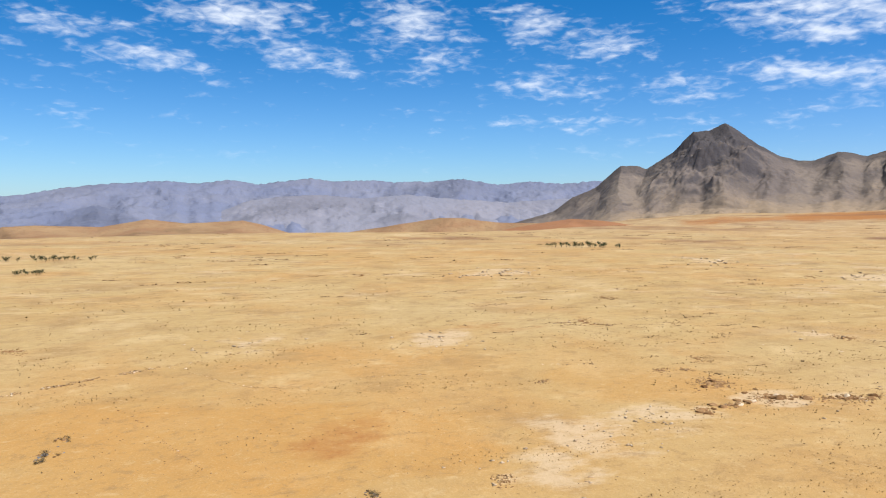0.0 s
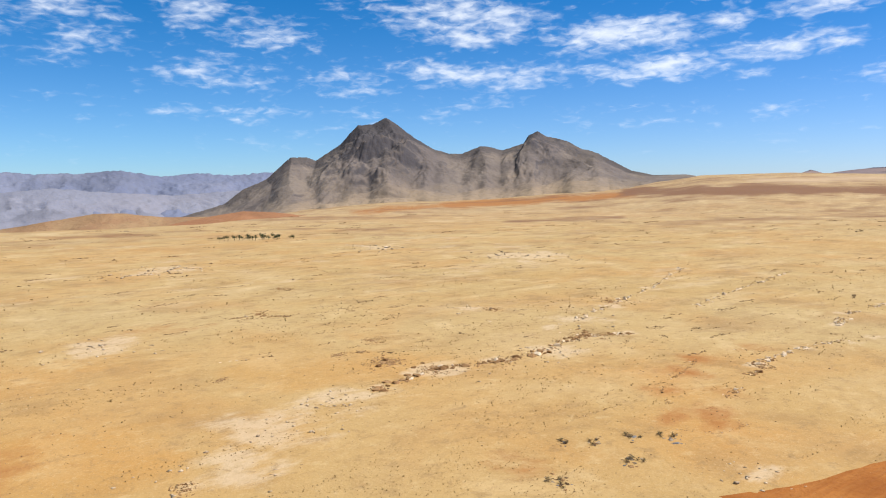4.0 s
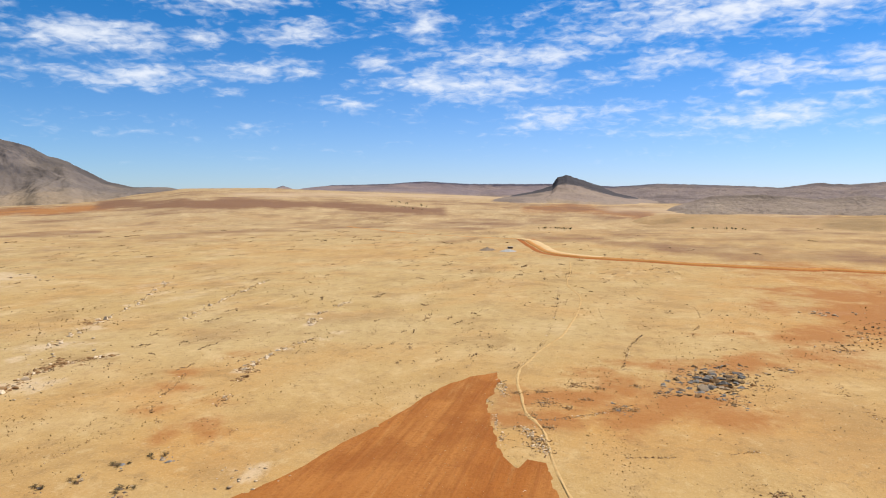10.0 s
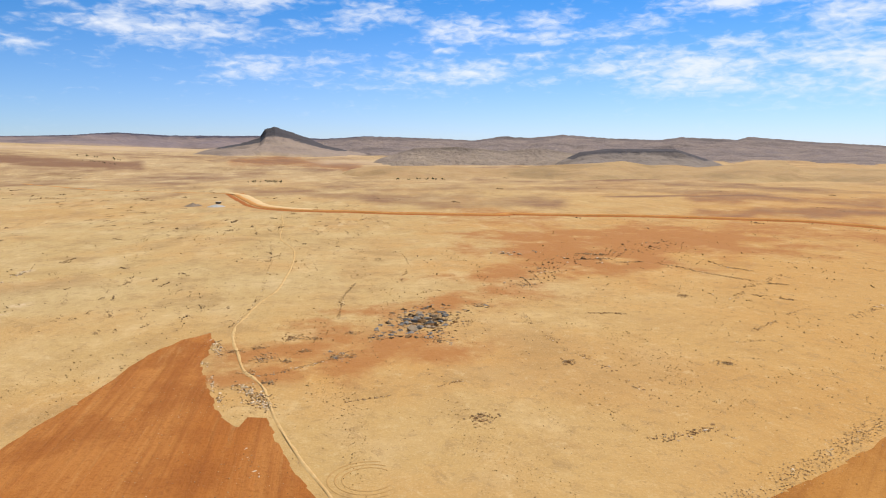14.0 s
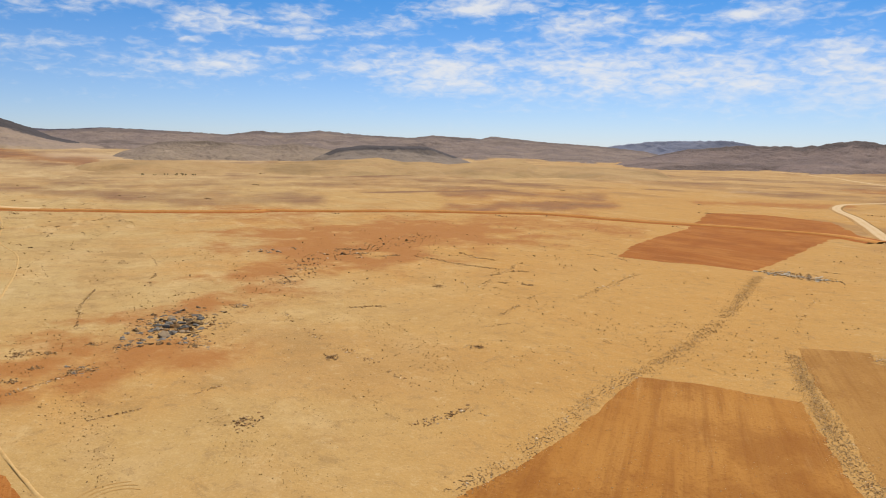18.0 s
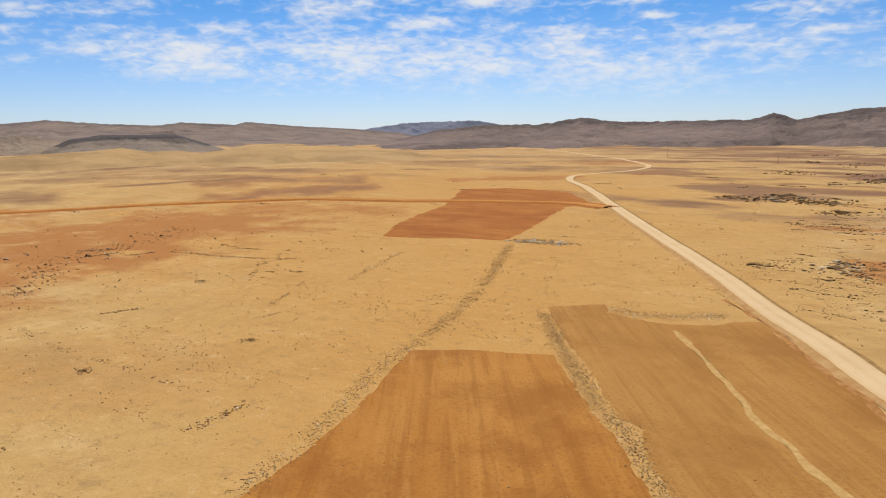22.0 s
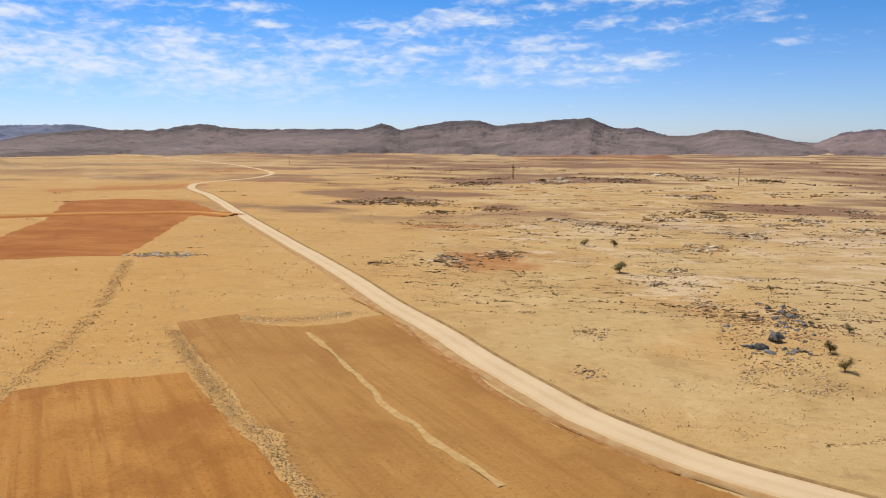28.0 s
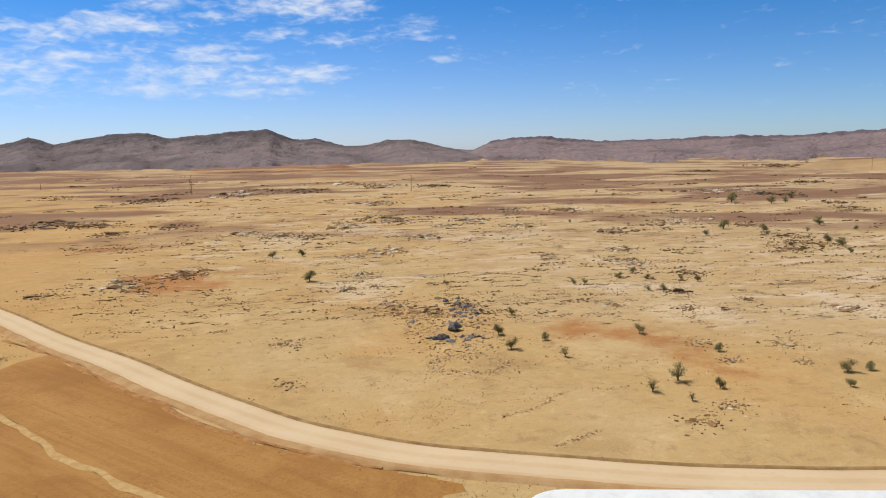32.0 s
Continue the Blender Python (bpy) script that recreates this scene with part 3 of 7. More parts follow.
def fbm(x, y, octaves=4, seed=0, gain=0.5):
    total, amp, norm = 0.0, 1.0, 0.0
    for k in range(octaves):
        total = total + amp * value(np.asarray(x) * 2**k, np.asarray(y) * 2**k, seed + 17 * k)
        norm += amp
        amp *= gain
    return total / norm


def ease(a, b, v):
    t = np.clip((np.asarray(v, float) - a) / (b - a), 0, 1)
    return t * t * (3 - 2 * t)


# far rise or fall of the plain: bearing, where it begins, height it tends to
FAR = [(-260, 1500, 0), (-215, 1000, -6), (-200, 1000, -12), (-185, 1200, -4), (-120, 1300, 4), (-100, 1300, 22), (-85, 1250, 30), (-70, 1200, 48), (-58, 1150, 76), (-52, 1100, 88), (-46, 1100, 84), (-40, 1150, 40),
       (-30, 1250, 0), (-22, 1200, -6), (-14, 1050, -40), (-8, 900, -130), (-3, 860, -170), (30, 830, -170), (60, 1200, -120), (100, 1500, 0)]


def ground_z(x, y):
    x, y = np.asarray(x, float), np.asarray(y, float)
    r = np.hypot(x, y)
    az = np.degrees(np.arctan2(-x, y))
    az = np.where(az > 100, az - 360, az)
    keys = sorted(FAR)
    k = [q[0] for q in keys]
    start, end = np.interp(az, k, [q[1] for q in keys]), np.interp(az, k, [q[2] for q in keys])
    over = np.maximum(r - start, 0)
    fall = end * (1 - np.exp(-over / 900.0))
    z = np.where(end < 0, fall, end * (1 - np.exp(-over / 1000.0)))
    z = z + (fbm(x / 45, y / 45, 3, 5) - 0.5) * 0.5 * ease(30, 120, r) + (fbm(x / 75, y / 38, 4, 15) - 0.5) * (0.7 + 2.2 * ease(-152, -172, az)) * ease(240, 420, r) + (fbm(x / 300, y / 300, 3, 9) - 0.5) * 6.0 * ease(700, 1800, r) + (fbm(x / 110, y / 110, 4, 29) - 0.5) * 4.0 * ease(650, 1100, r)
    return z


def gz(x, y):
    return float(ground_z(x, y))


# ---- meshes ----
def mesh_from(name, verts, faces, material, smooth=True):
    me = bpy.data.meshes.new(name)
    me.from_pydata(verts.tolist() if hasattr(verts, "tolist") else verts, [], faces.tolist() if hasattr(faces, "tolist") else faces)
    me.materials.append(material)
    if smooth:
        me.shade_smooth()
    return me


def grid_mesh(name, pts, material, closed=False, smooth=True, layers=None):
    """A sheet through a rows x columns array of places."""
    rows, cols = pts.shape[:2]
    i = np.arange(rows * cols).reshape(rows, cols)
    if closed:
        i = np.concatenate([i, i[:, :1]], 1)
    quads = np.stack([i[:-1, :-1], i[:-1, 1:], i[1:, 1:], i[1:, :-1]], -1).reshape(-1, 4)
    me = bpy.data.meshes.new(name)
    me.vertices.add(rows * cols)
    me.vertices.foreach_set("co", pts.reshape(-1).astype(np.float32))
    me.loops.add(len(quads) * 4)
    me.loops.foreach_set("vertex_index", quads.reshape(-1).astype(np.int32))
    me.polygons.add(len(quads))
    me.polygons.foreach_set("loop_start", np.arange(0, len(quads) * 4, 4, dtype=np.int32))
    me.update(calc_edges=True)
    me.materials.append(material)
    if smooth:
        me.shade_smooth()
    for key, values in (layers or {}).items():
        a = me.attributes.new(key, "FLOAT", "POINT")
        a.data.foreach_set("value", np.asarray(values, np.float32).reshape(-1))
    return me


def joined(name, shapes, places, sizes, turns, material, tilt=None):
    """Many small copies of a few shapes as one mesh. shapes: (verts, tris) arrays."""
    vs, fs, base = [], [], 0
    for n, (p, s, a) in enumerate(zip(places, sizes, turns)):
        v, f = shapes[n % len(shapes)]
        c, d = math.cos(a), math.sin(a)
        q = v * s
        vs.append(np.stack([q[:, 0] * c - q[:, 1] * d, q[:, 0] * d + q[:, 1] * c, q[:, 2]], 1) + p)
        fs.append(f + base)
        base += len(v)
    v, f = np.concatenate(vs), np.concatenate(fs)
    me = bpy.data.meshes.new(name)
    me.vertices.add(len(v))
    me.vertices.foreach_set("co", v.reshape(-1).astype(np.float32))
    me.loops.add(len(f) * 3)
    me.loops.foreach_set("vertex_index", f.reshape(-1).astype(np.int32))
    me.polygons.add(len(f))
    me.polygons.foreach_set("loop_start", np.arange(0, len(f) * 3, 3, dtype=np.int32))
    me.update(calc_edges=True)
    me.materials.append(material)
    return me


def part(name, data, parent, label="", material=None):
    """Links a mesh, or a bmesh, as one part under a thing or a part."""
    if isinstance(data, bmesh.types.BMesh):
        me = bpy.data.meshes.new(name)
        data.to_mesh(me)
        data.free()
        me.materials.append(material)
        data = me
    ob = new(name, data)
    ob.parent = parent
    if label:
        ob["label"] = label
    return ob


def thing(name, place, label, category, group="", kind=""):
    ob = new(name)
    ob.location = place
    ob.empty_display_size = 0.2
    return tagged(ob, label, category, group, kind)


# ---- ground: one sheet out to the horizon ----
# soil patches: place and radius in metres
ORANGE = [(-27.6, 103.9, 11.25, 0.55), (-4.3, 126, 27.5, 0.55), (-15.1, 169.2, 31.25, 0.55), (-52.9, 130.3, 15, 0.55), (109.5, 114.3, 13.5, 0.85),
    (87.4, 82.3, 13.5, 0.85), (130.8, 113.7, 10, 0.55), (59.5, 88.9, 10, 0.55), (133.9, 23.6, 25.5, 0.85), (127.9, 30, 13.5, 0.85),
    (131.8, 3.9, 21, 0.85), (286.1, -63.1, 67.5, 0.85), (244.4, -34, 37.5, 0.85), (330.4, -83.6, 90, 0.85), (147.3, 6.9, 17.5, 0.55),
    (4.6, -176.1, 17.5, 0.55), (10.6, -141.4, 12.5, 0.55), (39.1, 512.6, 75, 0.55), (622, 791, 112.5, 0.55), (377.5, 903, 100, 0.55),
    (532.8, 217.6, 62.5, 0.55), (367.3, -125.8, 75, 0.85), (140.4, -955.7, 100, 0.55)]
RUSTY = [(-26.3, -151.8, 9, 0.55), (-36.3, -147.8, 9, 0.55), (-42.6, -133.6, 8, 0.55), (-47.4, -126.2, 7, 0.55), (79.8, -217, 17, 1), (89.9, -220.8, 12, 0.8),
    (285.6, -52.4, 40, 1), (321.5, -75.5, 50, 1), (244.2, -30.3, 22, 0.9), (204, -13, 14, 0.8), (343.1, -100.4, 60, 1), (147, 16.2, 14, 0.9),
    (130.2, 23, 14, 0.9), (143.2, 8.9, 14, 0.8), (-4.9, -166.4, 14, 0.22), (618.8, -719.1, 60, 0.8), (123.1, 40.6, 9, 0.9), (141.3, 37.5, 11, 0.9),
    (156, 30.3, 11, 0.8), (176.8, 17.5, 12, 0.8), (190.5, 4.6, 13, 0.8), (231.5, -8.7, 17, 0.9), (279.8, -28.1, 24, 1), (336.6, -28.7, 28, 1)]
RUSTY_WEST = [(111.9, 114.9, 5, 0.8), (98.7, 103.7, 5, 0.8), (96.3, 87.4, 5, 0.7), (93.2, 81.8, 4, 0.7), (107.8, 100.7, 6, 0.5), (55.3, 81.9, 5, 0.55), (52.5, 88.6, 5, 0.5), (143.6, 127.3, 7, 0.5), (124.4, 122.2, 5, 0.6), (90.8, 91.0, 5, 0.5), (-6.7, 123.1, 10, 0.45), (-14.1, 118.1, 10, 0.4), (23.0, 220.3, 12, 0.3)]
PALE = [(28, 117.8, 10, 1), (16.4, 104.1, 9, 1), (5.9, 203.2, 12, 1), (39.3, 126.8, 8, 1), (177.9, 453.4, 25, 1), (25.6, 373.2, 14, 1),
    (-51.5, 196.5, 10, 1), (5.3, 204.4, 14, 1), (40.9, 391.5, 20, 1), (222.8, 344, 28, 1), (82.1, 68.1, 5, 1), (133.8, 172.7, 10, 1),
    (113, 208.8, 9, 1), (70.1, 137.5, 8, 1), (98.1, 144, 8, 1), (40.4, 125.2, 8, 1), (284.4, -22.2, 8, 1), (24.6, -203.1, 20, 1),
    (77.5, -316.4, 26, 1), (-17.1, -312.5, 24, 1), (-50.3, -245.9, 15, 1), (-56.7, -162.4, 14, 1), (-96.4, -171, 22, 1)]
PALE_LEDGES = [(37.8, -341.8, 25, 1), (-235.4, -591.4, 30, 1), (-43.5, -106.2, 6, 0.5), (31.7, -207.5, 13, 1), (622.4, -523.4, 25, 1),
    (50.1, 131.6, 4.5, 0.9), (63.4, 139.1, 4.5, 0.9), (72.4, 141.9, 4.5, 0.9), (82.2, 141.2, 4.5, 0.9), (98.1, 144, 4.5, 0.9),
    (110.9, 152.4, 4.5, 0.9), (119, 153.5, 4.5, 0.9), (130, 150.6, 4.5, 0.9), (130.9, 110.7, 3.5, 0.9), (155.1, 116.4, 3.5, 0.9),
    (172.1, 116.4, 3.5, 0.9), (183.2, 114.8, 3.5, 0.9), (187.5, 130, 4, 0.9), (207.2, 140.4, 4, 0.9), (235.1, 146.2, 4, 0.9), (119.2, 167.9, 5, 0.9),
    (155.4, 190, 5, 0.9), (195.1, 213.2, 5, 0.9), (253.6, 256.2, 5, 0.9)]

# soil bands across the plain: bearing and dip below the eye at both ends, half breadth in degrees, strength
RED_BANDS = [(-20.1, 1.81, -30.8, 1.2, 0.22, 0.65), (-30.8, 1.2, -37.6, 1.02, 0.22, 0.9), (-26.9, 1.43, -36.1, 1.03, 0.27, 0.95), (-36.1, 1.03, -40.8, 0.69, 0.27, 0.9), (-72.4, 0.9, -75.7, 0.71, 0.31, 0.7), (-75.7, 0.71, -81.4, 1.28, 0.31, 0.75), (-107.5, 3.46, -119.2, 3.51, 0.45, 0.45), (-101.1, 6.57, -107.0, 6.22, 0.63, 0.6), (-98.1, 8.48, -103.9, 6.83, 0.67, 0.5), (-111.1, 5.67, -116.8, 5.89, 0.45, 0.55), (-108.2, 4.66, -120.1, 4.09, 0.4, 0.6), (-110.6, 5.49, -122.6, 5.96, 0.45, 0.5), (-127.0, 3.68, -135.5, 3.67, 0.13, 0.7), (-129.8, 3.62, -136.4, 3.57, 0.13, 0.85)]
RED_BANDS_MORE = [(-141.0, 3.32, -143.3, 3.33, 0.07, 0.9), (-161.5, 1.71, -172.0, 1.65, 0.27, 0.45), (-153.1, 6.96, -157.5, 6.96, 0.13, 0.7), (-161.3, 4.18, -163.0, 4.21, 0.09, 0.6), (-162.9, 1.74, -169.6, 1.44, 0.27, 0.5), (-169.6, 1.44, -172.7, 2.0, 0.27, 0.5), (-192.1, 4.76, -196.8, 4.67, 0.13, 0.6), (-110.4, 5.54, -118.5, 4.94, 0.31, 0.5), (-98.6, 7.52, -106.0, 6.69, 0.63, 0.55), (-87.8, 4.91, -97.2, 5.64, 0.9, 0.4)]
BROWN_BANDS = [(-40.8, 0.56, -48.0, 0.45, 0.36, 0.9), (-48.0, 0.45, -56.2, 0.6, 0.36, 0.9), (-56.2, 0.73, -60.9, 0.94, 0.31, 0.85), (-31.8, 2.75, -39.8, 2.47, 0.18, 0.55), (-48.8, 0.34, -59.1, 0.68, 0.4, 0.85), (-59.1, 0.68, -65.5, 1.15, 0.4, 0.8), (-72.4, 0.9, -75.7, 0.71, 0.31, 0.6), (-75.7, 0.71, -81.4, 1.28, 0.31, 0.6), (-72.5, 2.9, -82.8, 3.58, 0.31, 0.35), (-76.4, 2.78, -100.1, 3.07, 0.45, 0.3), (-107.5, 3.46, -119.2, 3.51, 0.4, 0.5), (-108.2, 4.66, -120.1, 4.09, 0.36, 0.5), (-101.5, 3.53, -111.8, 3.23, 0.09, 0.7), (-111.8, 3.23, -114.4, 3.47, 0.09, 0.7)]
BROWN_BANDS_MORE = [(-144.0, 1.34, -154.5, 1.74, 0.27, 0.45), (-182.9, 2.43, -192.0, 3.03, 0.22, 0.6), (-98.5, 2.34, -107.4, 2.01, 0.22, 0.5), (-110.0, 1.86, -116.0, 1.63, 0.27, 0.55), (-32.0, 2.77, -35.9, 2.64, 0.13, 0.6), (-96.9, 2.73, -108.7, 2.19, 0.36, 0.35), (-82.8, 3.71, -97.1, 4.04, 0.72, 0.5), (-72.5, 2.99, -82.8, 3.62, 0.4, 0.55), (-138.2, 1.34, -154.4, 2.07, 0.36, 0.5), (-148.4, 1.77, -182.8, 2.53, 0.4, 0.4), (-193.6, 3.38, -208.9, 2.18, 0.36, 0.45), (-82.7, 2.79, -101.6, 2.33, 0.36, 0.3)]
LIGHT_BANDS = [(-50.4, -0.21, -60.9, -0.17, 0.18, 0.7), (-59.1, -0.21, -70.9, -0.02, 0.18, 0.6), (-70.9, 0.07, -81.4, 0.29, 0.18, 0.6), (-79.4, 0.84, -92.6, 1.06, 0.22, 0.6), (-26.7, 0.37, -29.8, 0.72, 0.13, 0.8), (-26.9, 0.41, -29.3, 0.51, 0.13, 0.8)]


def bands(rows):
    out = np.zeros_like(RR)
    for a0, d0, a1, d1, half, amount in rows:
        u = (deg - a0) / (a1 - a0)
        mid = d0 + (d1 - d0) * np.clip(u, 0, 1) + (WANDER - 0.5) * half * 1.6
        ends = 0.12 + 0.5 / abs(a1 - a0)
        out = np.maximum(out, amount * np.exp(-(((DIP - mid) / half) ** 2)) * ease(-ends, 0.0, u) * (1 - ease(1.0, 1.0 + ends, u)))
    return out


def blobs(x, y, spots, seed):
    out = np.zeros_like(x)
    wx, wy = (fbm(x / 14, y / 14, 4, seed) - 0.5), (fbm(x / 14, y / 14, 4, seed + 3) - 0.5)
    for cx, cy, r, amount in spots:
        sel = np.hypot(x - cx, y - cy) < r * 3
        d = np.hypot(x[sel] - cx + wx[sel] * r * 2.2, y[sel] - cy + wy[sel] * r * 2.2) / r
        out[sel] = np.maximum(out[sel], amount * np.exp(-d * d * 1.1))
    return out


az_all = np.concatenate([np.arange(32, -218, -0.24), np.arange(-218, -328, -2.0)])
r_all = np.concatenate([np.array([0.01, 8, 20, 35, 50, 62]), 70 * (4950 / 70) ** (np.arange(440) / 439.0)])
RR, AA = np.meshgrid(r_all, np.radians(az_all), indexing="ij")
GX, GY = -np.sin(AA) * RR, np.cos(AA) * RR
GZ = ground_z(GX, GY)
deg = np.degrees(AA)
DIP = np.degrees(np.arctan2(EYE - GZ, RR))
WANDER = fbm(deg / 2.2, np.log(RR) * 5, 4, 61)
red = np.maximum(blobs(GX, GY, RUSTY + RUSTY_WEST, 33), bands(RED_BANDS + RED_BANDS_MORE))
peach = np.maximum(blobs(GX, GY, ORANGE, 31), 0.35 * ease(0.5, 0.66, fbm(GX / 120, GY / 60, 4, 71)) * ease(250, 500, RR))
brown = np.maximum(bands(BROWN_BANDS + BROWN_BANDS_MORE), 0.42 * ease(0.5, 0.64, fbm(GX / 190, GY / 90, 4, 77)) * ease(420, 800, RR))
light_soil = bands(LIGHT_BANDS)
pale = blobs(GX, GY, PALE + PALE_LEDGES, 51)
waste = ease(260, 420, RR) * ease(-128, -146, deg)
brown = np.maximum(brown, 0.72 * waste * ease(0.40, 0.58, fbm(GX / 120, GY / 55, 5, 97)))
far = ease(420, 1300, RR)
olive = ease(-172, -190, deg) * ease(120, 190, RR)
ochre = np.maximum(np.exp(-(((deg + 128) / 32) ** 2)) * (1 - 0.5 * ease(450, 1100, RR)), 0.35 * ease(-140, -160, deg) * (0.4 + 0.6 * ease(0.4, 0.6, fbm(GX / 90, GY / 60, 4, 111))))
ochre = np.maximum(ochre, 0.75 * (1 - ease(130, 240, RR)) * ease(-38, -18, deg) * ease(0.36, 0.56, fbm(GX / 40, GY / 30, 4, 117)))
ochre = np.maximum(ochre, 0.3 * (1 - ease(110, 260, RR)))
wander = fbm(GX / 70, GY / 40, 4, 131) - 0.5
stony = ease(0.25, 0.65, ease(-160, -182, deg + wander * 40) * ease(150, 250, RR + wander * 160) * (1 - 0.5 * ease(700, 1200, RR)) * (0.35 + 1.5 * ease(0.4, 0.62, fbm(GX / 55, GY / 22, 4, 137))))
stony = np.maximum(stony, 0.8 * ease(-150, -162, deg) * ease(190, 260, RR) * (1 - 0.6 * ease(600, 1000, RR)))
stony = np.maximum(stony, 0.55 * ease(-62, -40, deg) * ease(180, 320, RR) * ease(0.5, 0.64, fbm(GX / 60, GY / 18, 4, 139)))
streak = np.maximum(ease(-70, -45, deg) * ease(170, 300, RR), ease(-146, -166, deg) * ease(180, 320, RR)) * 0.9
streak = np.maximum(streak, 0.75 * ease(230, 420, RR))
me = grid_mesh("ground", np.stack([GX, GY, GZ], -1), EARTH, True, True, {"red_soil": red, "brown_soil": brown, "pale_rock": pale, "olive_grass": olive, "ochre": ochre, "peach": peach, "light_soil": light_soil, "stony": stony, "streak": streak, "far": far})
tagged(new("ground", me), "dry tan and orange stony plain with sparse dead grass", "ground", kind="structure")


# ---- mountains and hills ----
def ridge(name, crest, base, r_crest, front, back, material, label, spurs=0.35, teeth=4.0, step=0.14, rows=46, seed=0, power=1.25, plate=0.0, foot=0.0, width=0.45, taper=3.0, apron=0.0, ribs=0, crumble=0.0, gullies=0.7):
    """A range along a crest of (bearing, height): slopes fall to the plain before and behind it, cut by spurs and gullies."""
    crest = sorted(crest)
    ends = [base if not callable(base) else gz(*(q * r_crest for q in bearing(c[0]))) for c in (crest[0], crest[-1])]
    crest = [(crest[0][0] - taper, ends[0] - 8), *crest, (crest[-1][0] + taper, ends[1] - 8)]
    a = np.arange(crest[0][0], crest[-1][0], step)
    u = np.concatenate([np.linspace(-1, 0, rows), np.linspace(0, 1, max(6, rows // 4))[1:]])
    U, A = np.meshgrid(u, a, indexing="ij")
    R = r_crest + np.where(U < 0, front * (0.62 + 0.7 * fbm(A * 0.35, 0 * A, 3, seed + 31)), back) * U
    arc = np.radians(A) * r_crest
    off = np.abs(U)
    X, Y = -np.sin(np.radians(A)) * R, np.cos(np.radians(A)) * R
    w = front * width
    wx, wy = (fbm(X / w, Y / w, 3, seed + 1) - 0.5) * w * 0.9, (fbm(X / w, Y / w, 3, seed + 4) - 0.5) * w * 0.9
    top = np.interp(A + np.degrees(wx * np.clip(off * 3, 0, 1) / r_crest), [c[0] for c in crest], [c[1] for c in crest])
    low = base(X, Y) if callable(base) else np.full_like(X, base)
    rise = np.maximum(top - low, 0)
    prof = (1 - off) ** power
    if apron:
        prof = (1 - apron) * np.clip(1 - off / 0.58, 0, 1) ** power + apron * (1 - off) ** 1.3
    if plate:
        # flat top, short cliff, long talus
        prof = np.where(off < plate, 1 - 0.06 * off / plate, np.where(off < plate + 0.05, 0.94 - 0.2 * (off - plate) / 0.05, 0.74 * (np.clip(1 - off, 0, 1) / (0.95 - plate)) ** power))
    # branching spurs and gullies
    along, down = (X + wx) / w, (Y + wy) / w
    folds = 1 - np.abs(2 * fbm(along, down, 4, seed + 2, 0.5) - 1)
    minor = 1 - np.abs(2 * fbm(along * 3.3 + wy / w, down * 3.3, 4, seed + 7, 0.55) - 1)
    cut = (spurs * (1 - folds) * 2.2 + spurs * gullies * (1 - minor)) * np.clip(off * 3.0, 0, 1) * (1 - off) ** 0.5
    up = rise * prof * (1 - np.clip(cut, 0, 0.85))
    up += (fbm(arc / 26, R / 26, 4, seed + 9, 0.6) - 0.5) * teeth * np.clip(rise / 60, 0.03, 1) * (0.35 + 0.65 * (1 - off))
    if gullies < 0.5:
        # broad shoulders that stand out of the slope
        px, py = (X + wx) * 0.8 + (Y + wy) * 0.6, (Y + wy) * 0.8 - (X + wx) * 0.6
        lump = 0.7 * (fbm(px / 260, py / 210, 3, seed + 21, 0.5) - 0.5) + 0.4 * (fbm(px / 110, py / 60, 4, seed + 25, 0.5) - 0.5)
        up += rise * lump * np.clip(off * 4, 0, 1) * (1 - off)
    if crumble:
        broken = 1 - np.abs(2 * fbm((X + wx) / 70, (Y + wy) / 70, 5, seed + 13, 0.6) - 1)
        up -= rise * crumble * (1 - broken) * ease(0.35, 0.75, rise * prof / rise.max()) * np.clip(off * 8, 0, 1)
    if ribs:
        # spurs that fall from the tops towards the plain and to both sides
        rng = random.Random(seed)
        up *= 1 - 0.22 * np.clip(off * 5, 0, 1)
        tops = [q for p, q, n in zip(crest, crest[1:], crest[2:]) if q[1] >= p[1] and q[1] >= n[1]]
        tops += [q for q in crest[2:-2:3] if q not in tops]
        for ta, th in tops:
            for k in range(ribs):
                aim = radians((k + 0.5) / ribs * 150 - 75 + rng.uniform(-14, 14))
                ex, ey = bearing(ta)
                px, py = ex * r_crest, ey * r_crest
                dx, dy = -ex * math.cos(aim) - ey * math.sin(aim), -ey * math.cos(aim) + ex * math.sin(aim)
                h0 = max(th - float(base(px, py) if callable(base) else base), 1.0)
                span = min(front * 0.95, h0 * rng.uniform(2.2, 3.4))
                s = ((X + wx * 0.5 - px) * dx + (Y + wy * 0.5 - py) * dy) / span
                far = np.abs(-(X + wx * 0.5 - px) * dy + (Y + wy * 0.5 - py) * dx)
                fall = h0 * np.clip(1 - np.clip(s, 0, 1), 0, 1) ** 1.15 - far * rng.uniform(0.62, 0.85) - np.where(s < 0, 1e4, 0)
                up = np.maximum(up, np.where(off > 0.004, np.minimum(fall, rise * 1.02), up))
        up -= rise * spurs * 0.35 * (1 - minor) * np.clip(off * 3, 0, 1) * (1 - off)
        broken = 1 - np.abs(2 * fbm((X + wx) / 55, (Y + wy) / 55, 5, seed + 13, 0.62) - 1)
        up -= rise.max() * crumble * (1 - broken) * ease(0.25, 0.7, up / rise.max()) * np.clip(off * 10, 0, 1)
    Z = low + up - 6 * (1 - ease(0, 9, up))
    edge = np.minimum(A - A.min(), A.max() - A)
    Z = np.where((off > 0.985) | (edge < step * 1.5), low - 6, Z)
